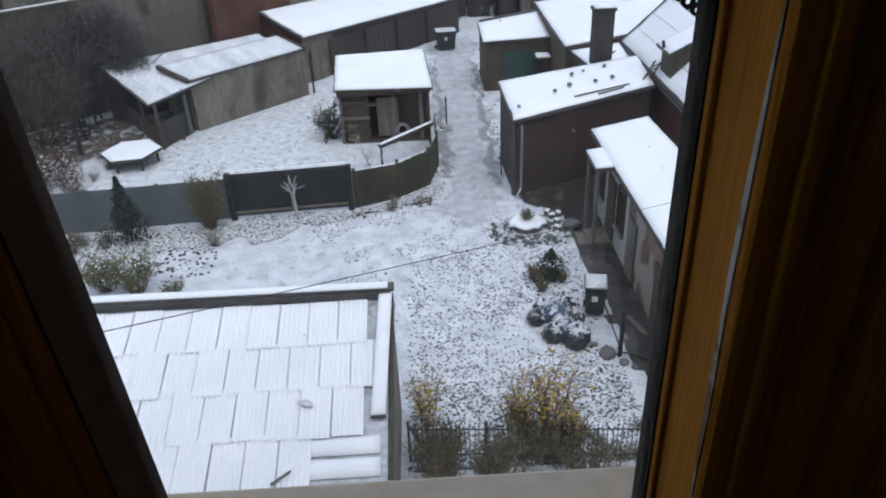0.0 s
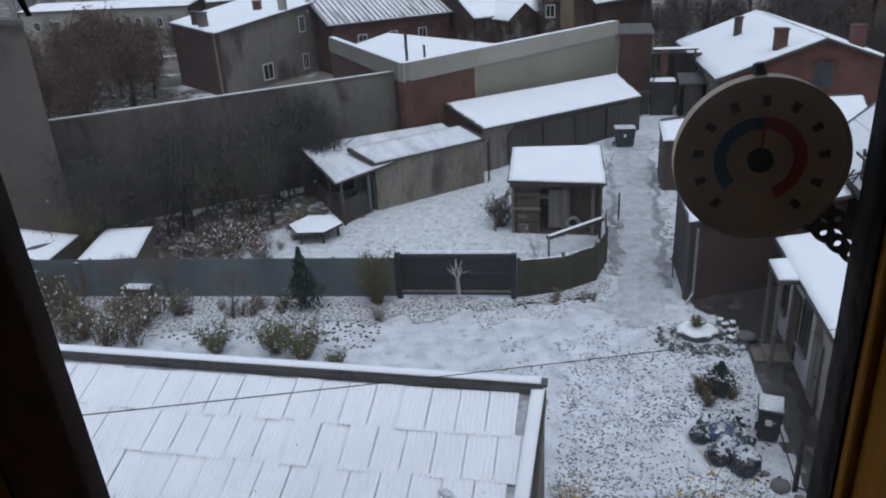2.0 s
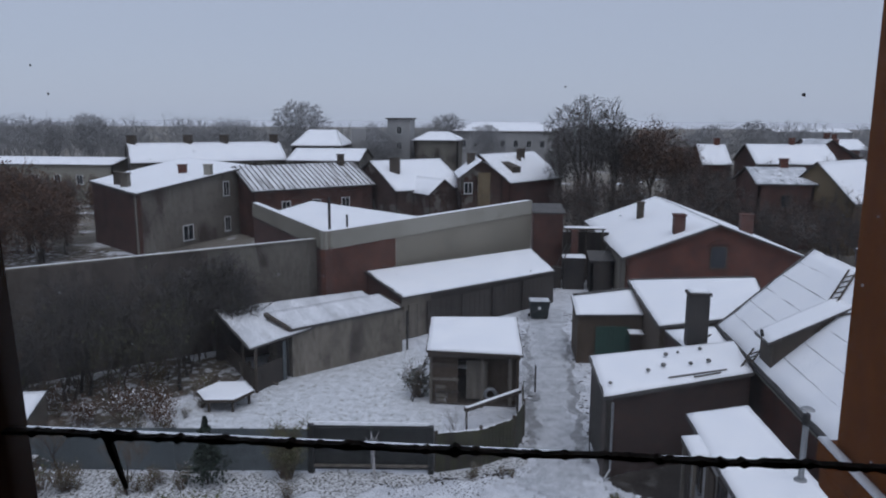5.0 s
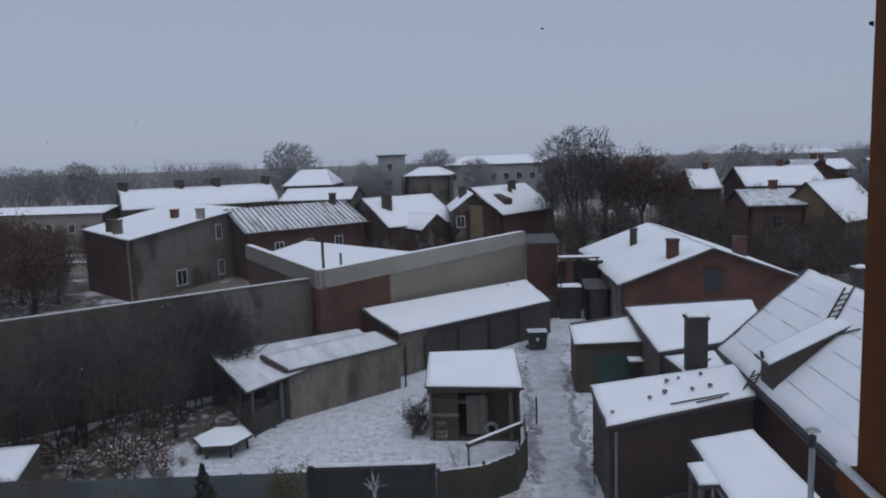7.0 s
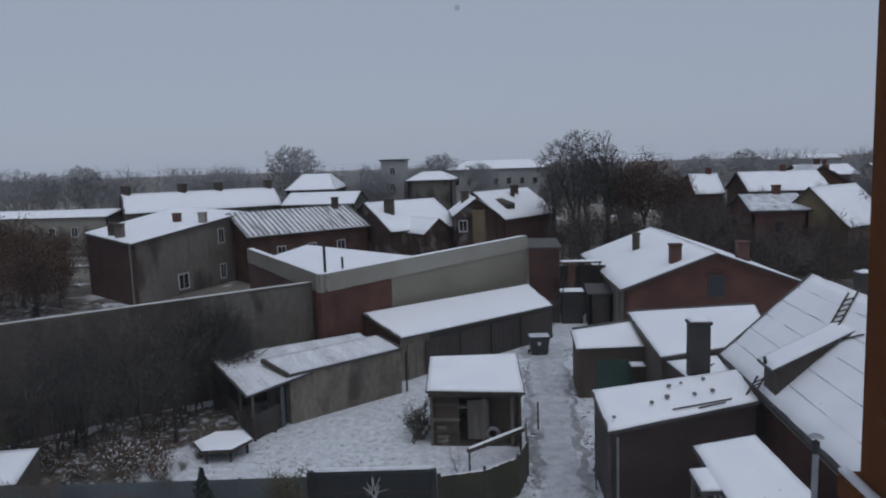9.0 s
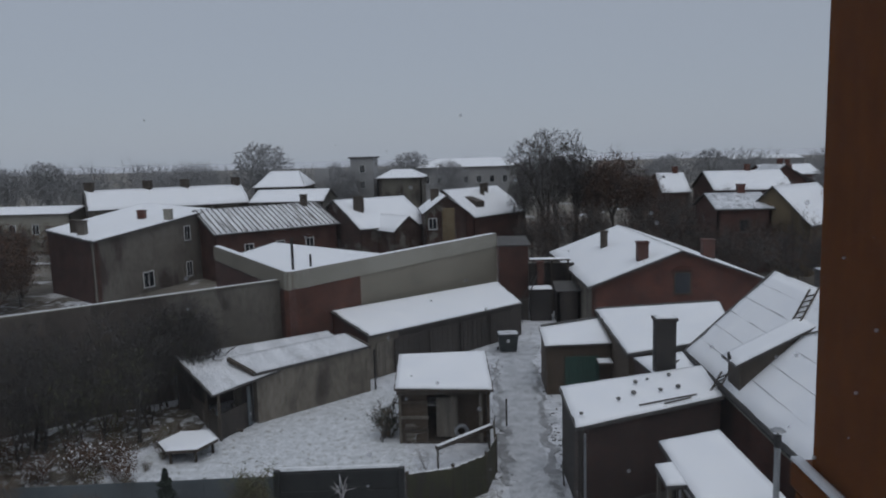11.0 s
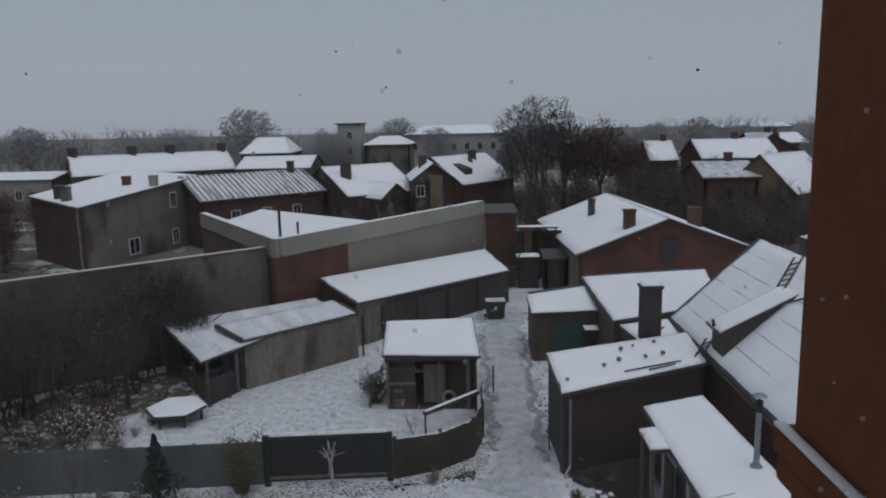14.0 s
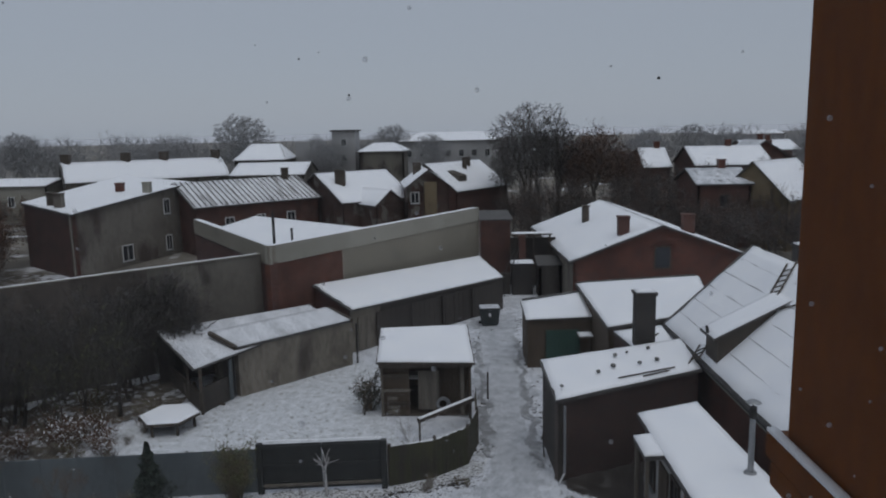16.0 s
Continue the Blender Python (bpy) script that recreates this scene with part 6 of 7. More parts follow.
h3 = gabled("long_two_storey_house", "long grey two-storey house with snowy roof", -57.74, -35.65, 103.17, 112.17, 5.73, 8.23, "x", PLASTER, 32.0)
for x in (-10.45, -2.65, 2.65, 10.25):
    chimney(h3, local((-46.70, 107.67), 32.0, x, 0.0, 7.83), 1.2, 0.8, 1.5, WOOD_DARK, False)
for k in range(6):
    wall_window(h3, local((-46.70, 107.67), 32.0, -8.5 + 3.3 * k, -4.53, 3.0), 32.0, 1.0, 1.4)
h4 = gabled("low_roof_house", "low house with snowy roof behind the others", -33, -22.5, 104, 114, 5.9, 7.4, "x", PLASTER, 0)
h5 = gabled("long_low_building", "long low building with a snow-covered roof", -86, -57.6, 100, 110, 5.2, 6.0, "x", PLASTER_LIGHT, 0)
far_window_row(h5, [-83 + 3.4 * k for k in range(7)], 99.9, 2.4)
h6 = gabled("mid_house", "brick house with broad snowy roof and dark chimney", -17.25, -8.15, 78.65, 89.65, 4.4, 7.25, "x", BRICK_PATCHED, 40, 0.3)
chimney(h6, local((-12.7, 84.15), 40, -2.9, -2.4, 5.9), 1.1, 0.7, 1.7, WOOD_DARK, False)
h6b = gabled("small_gabled_porch", "small snowy gabled extension of the house", -11.2, -7.6, 76.4, 82.0, 4.2, 5.6, "y", BRICK_PATCHED, 40, 0.25)
h7 = gabled("gabled_cottage", "ochre plastered cottage with snowy cross gable", -6.2, -1.9, 76, 84, 6.1, 7.7, "y", BRICK_PATCHED, 8, 0.35)
part("pier", boxed((-3.9, 75.5, 0), (-2.6, 75.95, 6.5), 0.03), OCHRE, h7, "pale ochre plastered pier")
wall_window(h7, (-4.9, 75.8, 4.3), 8, 0.9, 1.2)
chimney(h7, (-4.9, 80.5, 7.0), 0.9, 0.6, 1.2, WOOD_DARK, False)
h8 = gabled("dark_brick_house", "dark brick house with a snowy roof and chimney pipes", -6.95, 4.75, 92.9, 102.5, 4.3, 7.5, "x", BRICK_DARK, 54, 0.3)
for x, y in ((0.6, -1.4), (2.0, -1.0)):
    chimney(h8, local((-1.1, 97.7), 54, x, y, 6.4), 0.6, 0.5, 1.6, WOOD_DARK, False)
part("dormer", hexa(bmesh.new(), [local((-1.1, 97.7), 54, x, y, z) for x, y, z in ((-3.6, -3.6, 5.2), (-2.0, -3.6, 5.2), (-2.0, -3.6, 6.0), (-3.6, -3.6, 6.0))],
                    [local((-1.1, 97.7), 54, x, y, z) for x, y, z in ((-3.6, -1.6, 6.4), (-2.0, -1.6, 6.4), (-2.0, -1.6, 6.6), (-3.6, -1.6, 6.6))]), WOOD_DARK, h8)
h9 = gabled("hazy_hipped_building", "large building with a hipped snowy roof, paled as by haze", -14.5, 9.5, 170, 186, 9.1, 11.0, "x", HAZE_GREY, 0, 0.4, hip=5.0)
far_window_row(h9, [-12 + 3.0 * k for k in range(7)], 169.9, 5.4, 1.2, 1.7)
tower = thing("tower_block", (-20.5, 133, 0), "square plain tower with a flat roof", "tower")
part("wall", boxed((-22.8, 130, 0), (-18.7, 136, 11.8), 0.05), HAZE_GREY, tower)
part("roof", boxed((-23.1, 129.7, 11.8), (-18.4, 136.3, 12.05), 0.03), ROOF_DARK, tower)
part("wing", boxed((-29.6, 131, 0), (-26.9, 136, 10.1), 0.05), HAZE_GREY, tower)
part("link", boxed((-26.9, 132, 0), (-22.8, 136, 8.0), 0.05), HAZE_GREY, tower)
for z in (6.4, 9.2):
    wall_window(tower, (-20.7, 129.98, z), 0, 1.0, 1.4)
h10 = gabled("hip_roof_villa", "villa with stepped snowy hipped roof", -17.4, -9.8, 125, 135, 8.3, 9.6, "x", PLASTER, 0, 0.4, hip=2.5)
h11 = gabled("grey_roof_workshop", "workshop with a stepped snowy roof", -37.5, -29.5, 120, 132, 7.5, 9.9, "x", PLASTER, 4, 0.4, hip=2.0)
for nm, lb, x0, x1, y0, y1, e, rg, ax in (
        ("cottage", "distant cottage with snowy gable roof", 24.8, 28.2, 100, 108, 6.2, 8.6, "x"),
        ("cottage", "distant cottage with long snowy roof", 31.0, 41.0, 98, 108, 6.4, 8.7, "x"),
        ("cottage", "distant cottage with snowy roof and chimney", 41, 47, 108, 116, 7.0, 9.2, "y"),
        ("cottage", "dark-roofed cottage with thin snow", 22.4, 27.4, 70, 77, 6.2, 7.45, "x"),
        ("cottage", "distant cottage with bright snowy roof", 50, 59, 130, 140, 7.0, 8.6, "x"),
        ("cottage", "distant cottage among the trees", 62, 72, 128, 138, 7.0, 8.6, "x"),
        ("cottage", "distant snowy-roofed house in the trees", 44, 50, 112, 120, 6.4, 8.2, "y")):
    hh = gabled(nm, lb, x0, x1, y0, y1, e, rg, ax, BRICK_DARK, 0, 0.3, SNOW_THIN if "dark-roofed" in lb or "chimney" in lb else None, group="distant cottages")
    chimney(hh, ((x0 + x1) / 2 + 0.8, (y0 + y1) / 2, rg - 0.4), 0.7, 0.6, 1.2, BRICK0, False)
    wall_window(hh, ((x0 + x1) / 2, y0 - 0.02, e - 2.2), 0, 0.9, 1.2, WOOD_DARK)
h13 = gabled("ochre_cottage", "ochre gabled cottage with a broad snowy roof", 26.6, 34.6, 69.1, 76.1, 4.9, 8.2, "x", OCHRE, 40, 0.3)
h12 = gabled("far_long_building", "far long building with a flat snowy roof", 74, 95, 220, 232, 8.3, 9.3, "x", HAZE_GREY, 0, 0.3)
nb = thing("neighbour_house", (-33, 30, 0), "plain brown-grey plastered neighbouring house", "house")
NQ = [(-42, 25.4), (-21.97, 25.4), (-34.5, 34), (-42, 34)]
part("wall", hexa(bmesh.new(), [(*p, 0) for p in NQ], [(*p, 9.8) for p in NQ]), NEIGHBOUR_WALL, nb)
part("roof", slab([(*p, 10.0) for p in [(-42.2, 25.2), (-21.75, 25.2), (-34.4, 34.2), (-42.2, 34.2)]], 0.19), ROOF_DARK, nb)
shed_low = surface("old_planks", (0.06, 0.05, 0.04), (0.12, 0.1, 0.08), 0.9)
lean_to("low_shed", "low dark shed with a snowy lean-to roof", "shed", [(-19.2, 21.6), (-17.1, 22.3), (-17.7, 24.5), (-19.5, 24.1)], [1.4, 1.4, 1.75, 1.75], shed_low, 0.05, 0.06, 0.06, group="low sheds")
lean_to("low_shed", "low dark shed beside the fence, roof under snow", "shed", [(-23.6, 20.9), (-20.5, 21.8), (-20.3, 23.4), (-23.4, 23.9)], [1.4, 1.4, 1.75, 1.75], shed_low, 0.05, 0.06, 0.06, group="low sheds")


# ---- things in the yard ----
hexa_table = thing("hexagonal_table", (-12.2, 28.3, 0), "low hexagonal garden table covered with snow", "table")
ring = [(-12.2 + 1.22 * math.cos(radians(60 * k + 8)), 28.3 + 1.22 * math.sin(radians(60 * k + 8)), 0.62) for k in range(6)]
part("tabletop", slab(ring, 0.12), WOOD_DARK, hexa_table)
bm = bmesh.new()
c = bm.verts.new((-12.2, 28.3, 0.72))
mid = [bm.verts.new((-12.2 + (x + 12.2) * 0.85, 28.3 + (y - 28.3) * 0.85, 0.70)) for x, y, z in ring]
rim = [bm.verts.new((-12.2 + (x + 12.2) * 0.99, 28.3 + (y - 28.3) * 0.99, 0.625)) for x, y, z in ring]
for k in range(6):
    bm.faces.new((c, mid[k], mid[(k + 1) % 6]))
    bm.faces.new((mid[k], rim[k], rim[(k + 1) % 6], mid[(k + 1) % 6]))
part("snow_cover", bm, SNOW, hexa_table)
for k in range(6):
    x, y, z = ring[k]
    x, y = -12.2 + (x + 12.2) * 0.8, 28.3 + (y - 28.3) * 0.8
    part("leg", boxed((x - 0.05, y - 0.05, 0), (x + 0.05, y + 0.05, 0.5), 0.01), WOOD_DARK, hexa_table)


def wheelie_bin(at, w=0.58, d=0.72, h=1.0, turn=0.0, label="dark green wheelie bin with a snowy lid"):
    ob = thing("wheelie_bin", (0, 0, 0), label, "bin")
    lo, hi = [(-w * 0.4, -d * 0.36, 0.06), (w * 0.4, -d * 0.36, 0.06), (w * 0.4, d * 0.3, 0.06), (-w * 0.4, d * 0.3, 0.06)], [(-w / 2, -d / 2, h * 0.92), (w / 2, -d / 2, h * 0.92), (w / 2, d / 2, h * 0.92), (-w / 2, d / 2, h * 0.92)]
    bm = hexa(bmesh.new(), lo, hi)
    bmesh.ops.bevel(bm, geom=bm.edges[:], offset=0.025, segments=2, affect="EDGES")
    part("body", bm, PLASTIC, ob)
    lid = part("lid", boxed((-w * 0.54, -d * 0.56, h * 0.92), (w * 0.54, d * 0.54, h), 0.03), PLASTIC, ob)
    part("snow_cover", snow_bm((-w * 0.5, -d * 0.5, h), (w * 0.5, -d * 0.5, h), (w * 0.5, d * 0.5, h), (-w * 0.5, d * 0.5, h), 0.012, 0.06, 0.006), SNOW_THIN, lid)
    part("handle", tube(bmesh.new(), (-w * 0.4, d * 0.58, h * 0.93), (w * 0.4, d * 0.58, h * 0.93), 0.018, 0.018), PLASTIC, lid)
    part("label_plate", boxed((-0.1, -d * 0.475, h * 0.55), (0.06, -d * 0.44, h * 0.72)), WHITE, ob, "worn white sticker")
    for s in (-1, 1):
        part("wheel", tube(bmesh.new(), (s * w * 0.42, d * 0.36, 0.1), (s * w * 0.52, d * 0.36, 0.1), 0.1, 0.1, 14), RUBBER, ob)
    ob.matrix_basis = pose(*at, 0, 0, turn)
    return ob


wheelie_bin((4.36, 16.0, 0.02), turn=-12)
wheelie_bin((1.55, 43.6, 0.02), 1.2, 1.0, 1.15, 5, "large dark waste container with a snowy lid")


def sack(at, size, material, seed, label):
    rnd = random.Random(seed)
    ob = thing("rubbish_bag", (0, 0, 0), label, "rubbish bag", "rubbish bags")
    bm = bmesh.new()
    bmesh.ops.create_icosphere(bm, subdivisions=4, radius=1)
    off = Vector((seed * 3.7, seed, 0))
    for v in bm.verts:
        n = v.co.copy()
        k = 1 + 0.2 * noise.noise(n * 1.6 + off) + 0.09 * noise.noise(n * 4 + off) + 0.035 * noise.noise(n * 11 + off)
        v.co = Vector((n.x * size[0], n.y * size[1], max(-0.62, n.z) * size[2])) * k
        v.co.z += size[2] * 0.62
    for f in bm.faces:
        f.smooth = True
    tops = [f for f in bm.faces if f.normal.z > 0.8 + 0.6 * noise.noise(f.calc_center_median() * 5 + off) + 0.5 * noise.noise(f.calc_center_median() * 17 + off)]
    cap = bmesh.new()
    made = {}
    for f in tops:
        vs = []
        for v in f.verts:
            if v.index not in made:
                made[v.index] = cap.verts.new(v.co + v.normal * 0.018)
            vs.append(made[v.index])
        cap.faces.new(vs).smooth = True
    part("body", bm, material, ob)
    part("snow_cover", cap, SNOW_THIN, ob)
    part("knot", tube(bmesh.new(), (0, 0, size[2] * 1.5), (0.03, 0.02, size[2] * 1.5 + 0.12), 0.05, 0.025, 7), material, ob)
    ob.matrix_basis = pose(*at, 0, 0, rnd.uniform(0, 360))
    return ob


for k, (x, y, s, mt, lb) in enumerate((
        (3.1, 14.95, 0.36, BAG_DARK, "full black rubbish bag with snow on top"), (3.62, 14.72, 0.42, BAG_DARK, "large black rubbish bag with snow on top"),
        (3.38, 15.3, 0.36, BAG_BLUE, "blue rubbish bag half covered with snow"), (2.72, 15.7, 0.3, BAG_DARK, "slumped black rubbish bag"),
        (3.2, 15.85, 0.4, BAG_BLUE, "blue-grey rubbish bag under snow"), (3.65, 15.6, 0.36, BAG_DARK, "black rubbish bag in the pile"), (3.55, 16.25, 0.38, BAG_DARK, "snow-covered rubbish bag at the pile's back"), (3.0, 16.2, 0.3, BAG_DARK, "small black rubbish bag"))):
    sack((x, y, 0), (s, s * 0.9, s * 0.72), mt, k + 2, lb)


def rock_mesh(seed, flat=0.6):
    rnd = random.Random(seed)
    bm = bmesh.new()
    bmesh.ops.create_icosphere(bm, subdivisions=2, radius=1)
    for v in bm.verts:
        v.co *= 1 + 0.25 * noise.noise(v.co * 1.3 + Vector((seed, 0, 0)))
        v.co.z *= flat
    for f in bm.faces:
        f.smooth = True
    return bm


for k, (x, y, s) in enumerate(((4.28, 14.1, 0.22), (4.62, 13.75, 0.13), (4.05, 14.55, 0.1), (4.85, 13.55, 0.1), (4.7, 20.9, 0.3))):
    ob = tagged(part("boulder", rock_mesh(k + 1), STONE), "rounded field boulder dusted with snow", "stone", "boulders")
    ob.matrix_basis = Matrix.Translation((x, y, s * 0.35)) @ Matrix.Rotation(k, 4, "Z") @ Matrix.Scale(s, 4)

# rockery with the round planter
bed = thing("rockery", (3.2, 21.0, 0), "rockery of small stones round a snowy planter", "rockery")
stones = [mesh_of("stone", rock_mesh(30 + k, 0.7), (COBBLE, STONE, SNOW_THIN)[k]) for k in range(3)]
rnd = random.Random(3)
for k in range(230):
    a, r = rnd.uniform(0, 6.28), rnd.uniform(0.6, 1.45)
    x, y = 3.3 + r * math.cos(a), 20.9 + r * 0.75 * math.sin(a) - 0.1
    ob = new("stone", stones[k % 3])
    ob.parent = bed
    ob.matrix_parent_inverse = Matrix.Translation(-bed.location)
    s = rnd.uniform(0.04, 0.1)
    ob.matrix_basis = Matrix.Translation((x, y, s * 0.4)) @ Matrix.Rotation(a * 3, 4, "Z") @ Matrix.Scale(s, 4)
bm = bmesh.new()
tube(bm, (3.22, 21.05, 0), (3.22, 21.05, 0.22), 0.5, 0.56, 20)
part("planter", bm, STONE, bed, "round stone planter")
bm = bmesh.new()
bmesh.ops.create_icosphere(bm, subdivisions=3, radius=1)
for v in bm.verts:
    k = 1 + 0.3 * noise.noise(v.co * 2.4)
    v.co = Vector((3.22 + v.co.x * 0.62 * k, 21.05 + v.co.y * 0.56 * k, 0.22 + v.co.z * 0.08))
for f in bm.faces:
    f.smooth = True
part("snow_cover", bm, SNOW, bed)
place(shrub("round_bush", 71, 0.42, 0.3, 26, LEAF_GREEN, 700, "small green bush in the planter", "bush", 0.05), [(3.22, 21.05)], 21, 1, 1)
bpy.data.objects["round_bush"].location.z = 0.24
for k, (x, y) in enumerate(((4.15, 21.6), (4.3, 21.2), (4.05, 21.9), (4.4, 21.75), (4.2, 20.75))):
    ob = tagged(part("concrete_block", boxed((-0.13, -0.09, 0), (0.13, 0.09, 0.16), 0.015), STONE), "loose concrete block with snow on it", "block", "loose blocks")
    ob.matrix_basis = pose(x, y, 0, 0, 0, k * 31)
    part("snow_cover", snow_bm((-0.12, -0.08, 0.16), (0.12, -0.08, 0.16), (0.12, 0.08, 0.16), (-0.12, 0.08, 0.16), 0.03, 0.08), SNOW).parent = ob
pit = tagged(part("drain_cover", tube(bmesh.new(), (4.72, 20.95, 0.0), (4.72, 20.95, 0.06), 0.33, 0.33, 18), IRON), "dark round drain cover at the path's end", "drain cover")

pot = thing("potted_conifer", (3.45, 17.8, 0), "dwarf conifer in a dark pot, dusted with snow", "potted plant")
part("pot", tube(bmesh.new(), (3.45, 17.8, 0), (3.45, 17.8, 0.3), 0.2, 0.28, 14), PLASTIC, pot)
rnd = random.Random(6)
sp, sn = [], []
for _ in range(1500):
    t = rnd.random()
    a, r = rnd.uniform(0, 6.28), (0.42 if t < 0.5 else 0.5 * (1.05 - t)) * math.sqrt(rnd.random())
    sp.append((3.45 + r * math.cos(a), 17.8 + r * math.sin(a), 0.28 + 0.75 * t))
    if t > 0.3 and r > 0.2 and rnd.random() < 0.25:
        sn.append((3.45 + r * math.cos(a), 17.8 + r * math.sin(a), 0.32 + 0.75 * t))
for nm, s, mt, sz in (("foliage", sp, NEEDLE, 0.08), ("snow_clumps", sn, SNOW, 0.08)):
    o = new(nm, leaf_mesh(nm, rnd, s, sz, mt))
    o.parent, o.matrix_parent_inverse = pot, Matrix.Translation(-pot.location)
place(shrub("dry_grass_clump", 72, 0.55, 0.4, 50, LEAF_GREEN, 200, "clump of dry ochre grass and leaves", "grass clump", 0.06), [(3.0, 17.7), (3.1, 17.2, 0.9), (3.75, 17.6, 0.8)], 22)

# post with its rails
post = thing("iron_post", (4.58, 14.05, 0), "dark iron clothes post with a rusty rail", "post")
part("pole", boxed((4.53, 14.0, 0), (4.63, 14.1, 1.38), 0.012), IRON, post)
part("rail", tube(bmesh.new(), (4.62, 14.05, 0.12), (5.7, 13.6, 0.1), 0.025, 0.025, 6), IRON, post)
part("rail", tube(bmesh.new(), (4.58, 14.1, 0.25), (4.5, 15.7, 0.62), 0.02, 0.02, 6), IRON, post)
plank_loose = tagged(part("loose_plank", boxed((-0.06, -0.45, 0), (0.06, 0.45, 0.05), 0.006), WOOD_GREY), "short pale plank lying by the annex wall", "plank")
plank_loose.matrix_basis = pose(5.35, 15.2, 0.03, 0, 0, 14)

# railing in front of the weeds
railing = thing("iron_railing", (2, 10.75, 0), "thin black iron railing with upright bars", "railing")
ra, rb = (-0.75, 10.95), (4.9, 10.5)
bar = mesh_of("bar", tube(bmesh.new(), (0, 0, 0.05), (0, 0, 1.03), 0.009, 0.009, 5), IRON)
for k in range(58):
    p = lerp2(ra, rb, k / 57)
    ob = new("bar", bar)
    ob.parent, ob.matrix_parent_inverse = railing, Matrix.Translation(-railing.location)
    ob.matrix_basis = pose(p[0], p[1], random.uniform(-0.02, 0.03), random.uniform(-1.5, 1.5), random.uniform(-1.5, 1.5), 0)
for z in (0.18, 0.9):
    part("rail", tube(bmesh.new(), (*ra, z), (*rb, z), 0.016, 0.016, 6), IRON, railing)
for t in (0.0, 0.29, 0.57, 0.86):
    p = lerp2(ra, rb, t)
    part("post", boxed((p[0] - 0.025, p[1] - 0.025, 0), (p[0] + 0.025, p[1] + 0.025, 1.12), 0.004), IRON, railing)

# overhead cable
cable = thing("overhead_cable", (-5.9, 6.0, 6.96), "thin black overhead cable across the yard", "cable")
bm = bmesh.new()
A, B = Vector((-5.86, 6.0, 6.96)), Vector((6.22, 16.28, 3.15))
A = A + (A - B) * 0.12
pts = [A.lerp(B, t / 30) - Vector((0, 0, 0.25 * (t / 30) * (1 - t / 30))) for t in range(31)]
for p, q2 in zip(pts, pts[1:]):
    tube(bm, p, q2, 0.0085, 0.0085, 5, False)
part("wire", bm, IRON, cable)

# cobbles and clods showing through the snow
rnd = random.Random(12)


def clods(name, spots, label, material=None):
    verts, faces = [], []
    for x, y, s in spots:
        i0, a = len(verts), rnd.uniform(0, 6.28)
        n = 6
        for k in range(n):
            w, r = a + 2 * math.pi * k / n, s * rnd.uniform(0.75, 1.2)
            verts.append((x + r * math.cos(w), y + r * 0.8 * math.sin(w), -0.01))
        for k in range(n):
            w, r = a + 2 * math.pi * k / n, s * rnd.uniform(0.45, 0.7)
            verts.append((x + r * math.cos(w), y + r * 0.8 * math.sin(w), s * 0.35))
        for k in range(n):
            faces.append((i0 + k, i0 + (k + 1) % n, i0 + n + (k + 1) % n, i0 + n + k))
        faces.append(tuple(i0 + n + k for k in range(n)))
    me = bpy.data.meshes.new(name)
    me.from_pydata(verts, [], faces)
    me.materials.append(material or STONE)
    return tagged(new(name, me), label, "stones", kind="stuff")


spots = []
while len(spots) < 5200:
    x, y = rnd.uniform(-0.8, 4.6), 10.6 + 9.5 * rnd.random() ** 1.6
    if 0.5 * noise.noise(Vector((x * 0.8, y * 0.8, 3))) + 0.75 - (y - 12) * 0.06 > rnd.uniform(0, 1) and not (x > 2.4 and 14.4 < y < 16.6):
        spots.append((x, y, rnd.uniform(0.022, 0.046)))
for _ in range(2600):
    x, y = rnd.uniform(-4, 4.3), rnd.uniform(16, 24)
    if noise.noise(Vector((x * 0.7, y * 0.7, 9))) > -0.02:
        spots.append((x, y, rnd.uniform(0.02, 0.05)))
clods("cobbles", spots, "dark cobbles showing through the trodden snow", COBBLE)
spots = []
for _ in range(650):
    y = rnd.uniform(24.5, 45)
    side = rnd.random() < 0.55
    x = (0.62 + 0.012 * (y - 25) if side else 2.75 + 0.03 * (y - 25)) + rnd.gauss(0, 0.2)
    if noise.noise(Vector((x, y * 0.6, 4))) > -0.12:
        spots.append((x, y, rnd.uniform(0.02, 0.085)))
for _ in range(350):
    t = rnd.random()
    x, y = lerp2((-6.8, 22.3), (0.2, 23.8), t)
    spots.append((x + rnd.gauss(0, 0.1), y - 0.2 + rnd.gauss(0, 0.16) + 0.35 * math.sin(t * 3.14) * -1, rnd.uniform(0.03, 0.09)))
for _ in range(260):
    spots.append((1.7 + rnd.gauss(0, 0.35), rnd.uniform(25, 44), rnd.uniform(0.02, 0.05)))
clods("lane_clods", spots, "dark clods and tufts along the snowy lane", BARK)
spots = [(rnd.uniform(-22, -7), rnd.uniform(19.0, 21.6), rnd.uniform(0.03, 0.09)) for _ in range(900)] + [(rnd.uniform(2.9, 4.4), rnd.uniform(12, 20.5), rnd.uniform(0.02, 0.06)) for _ in range(260)]
clods("bed_clods", spots, "clods and leaves in the snowy beds", BARK)

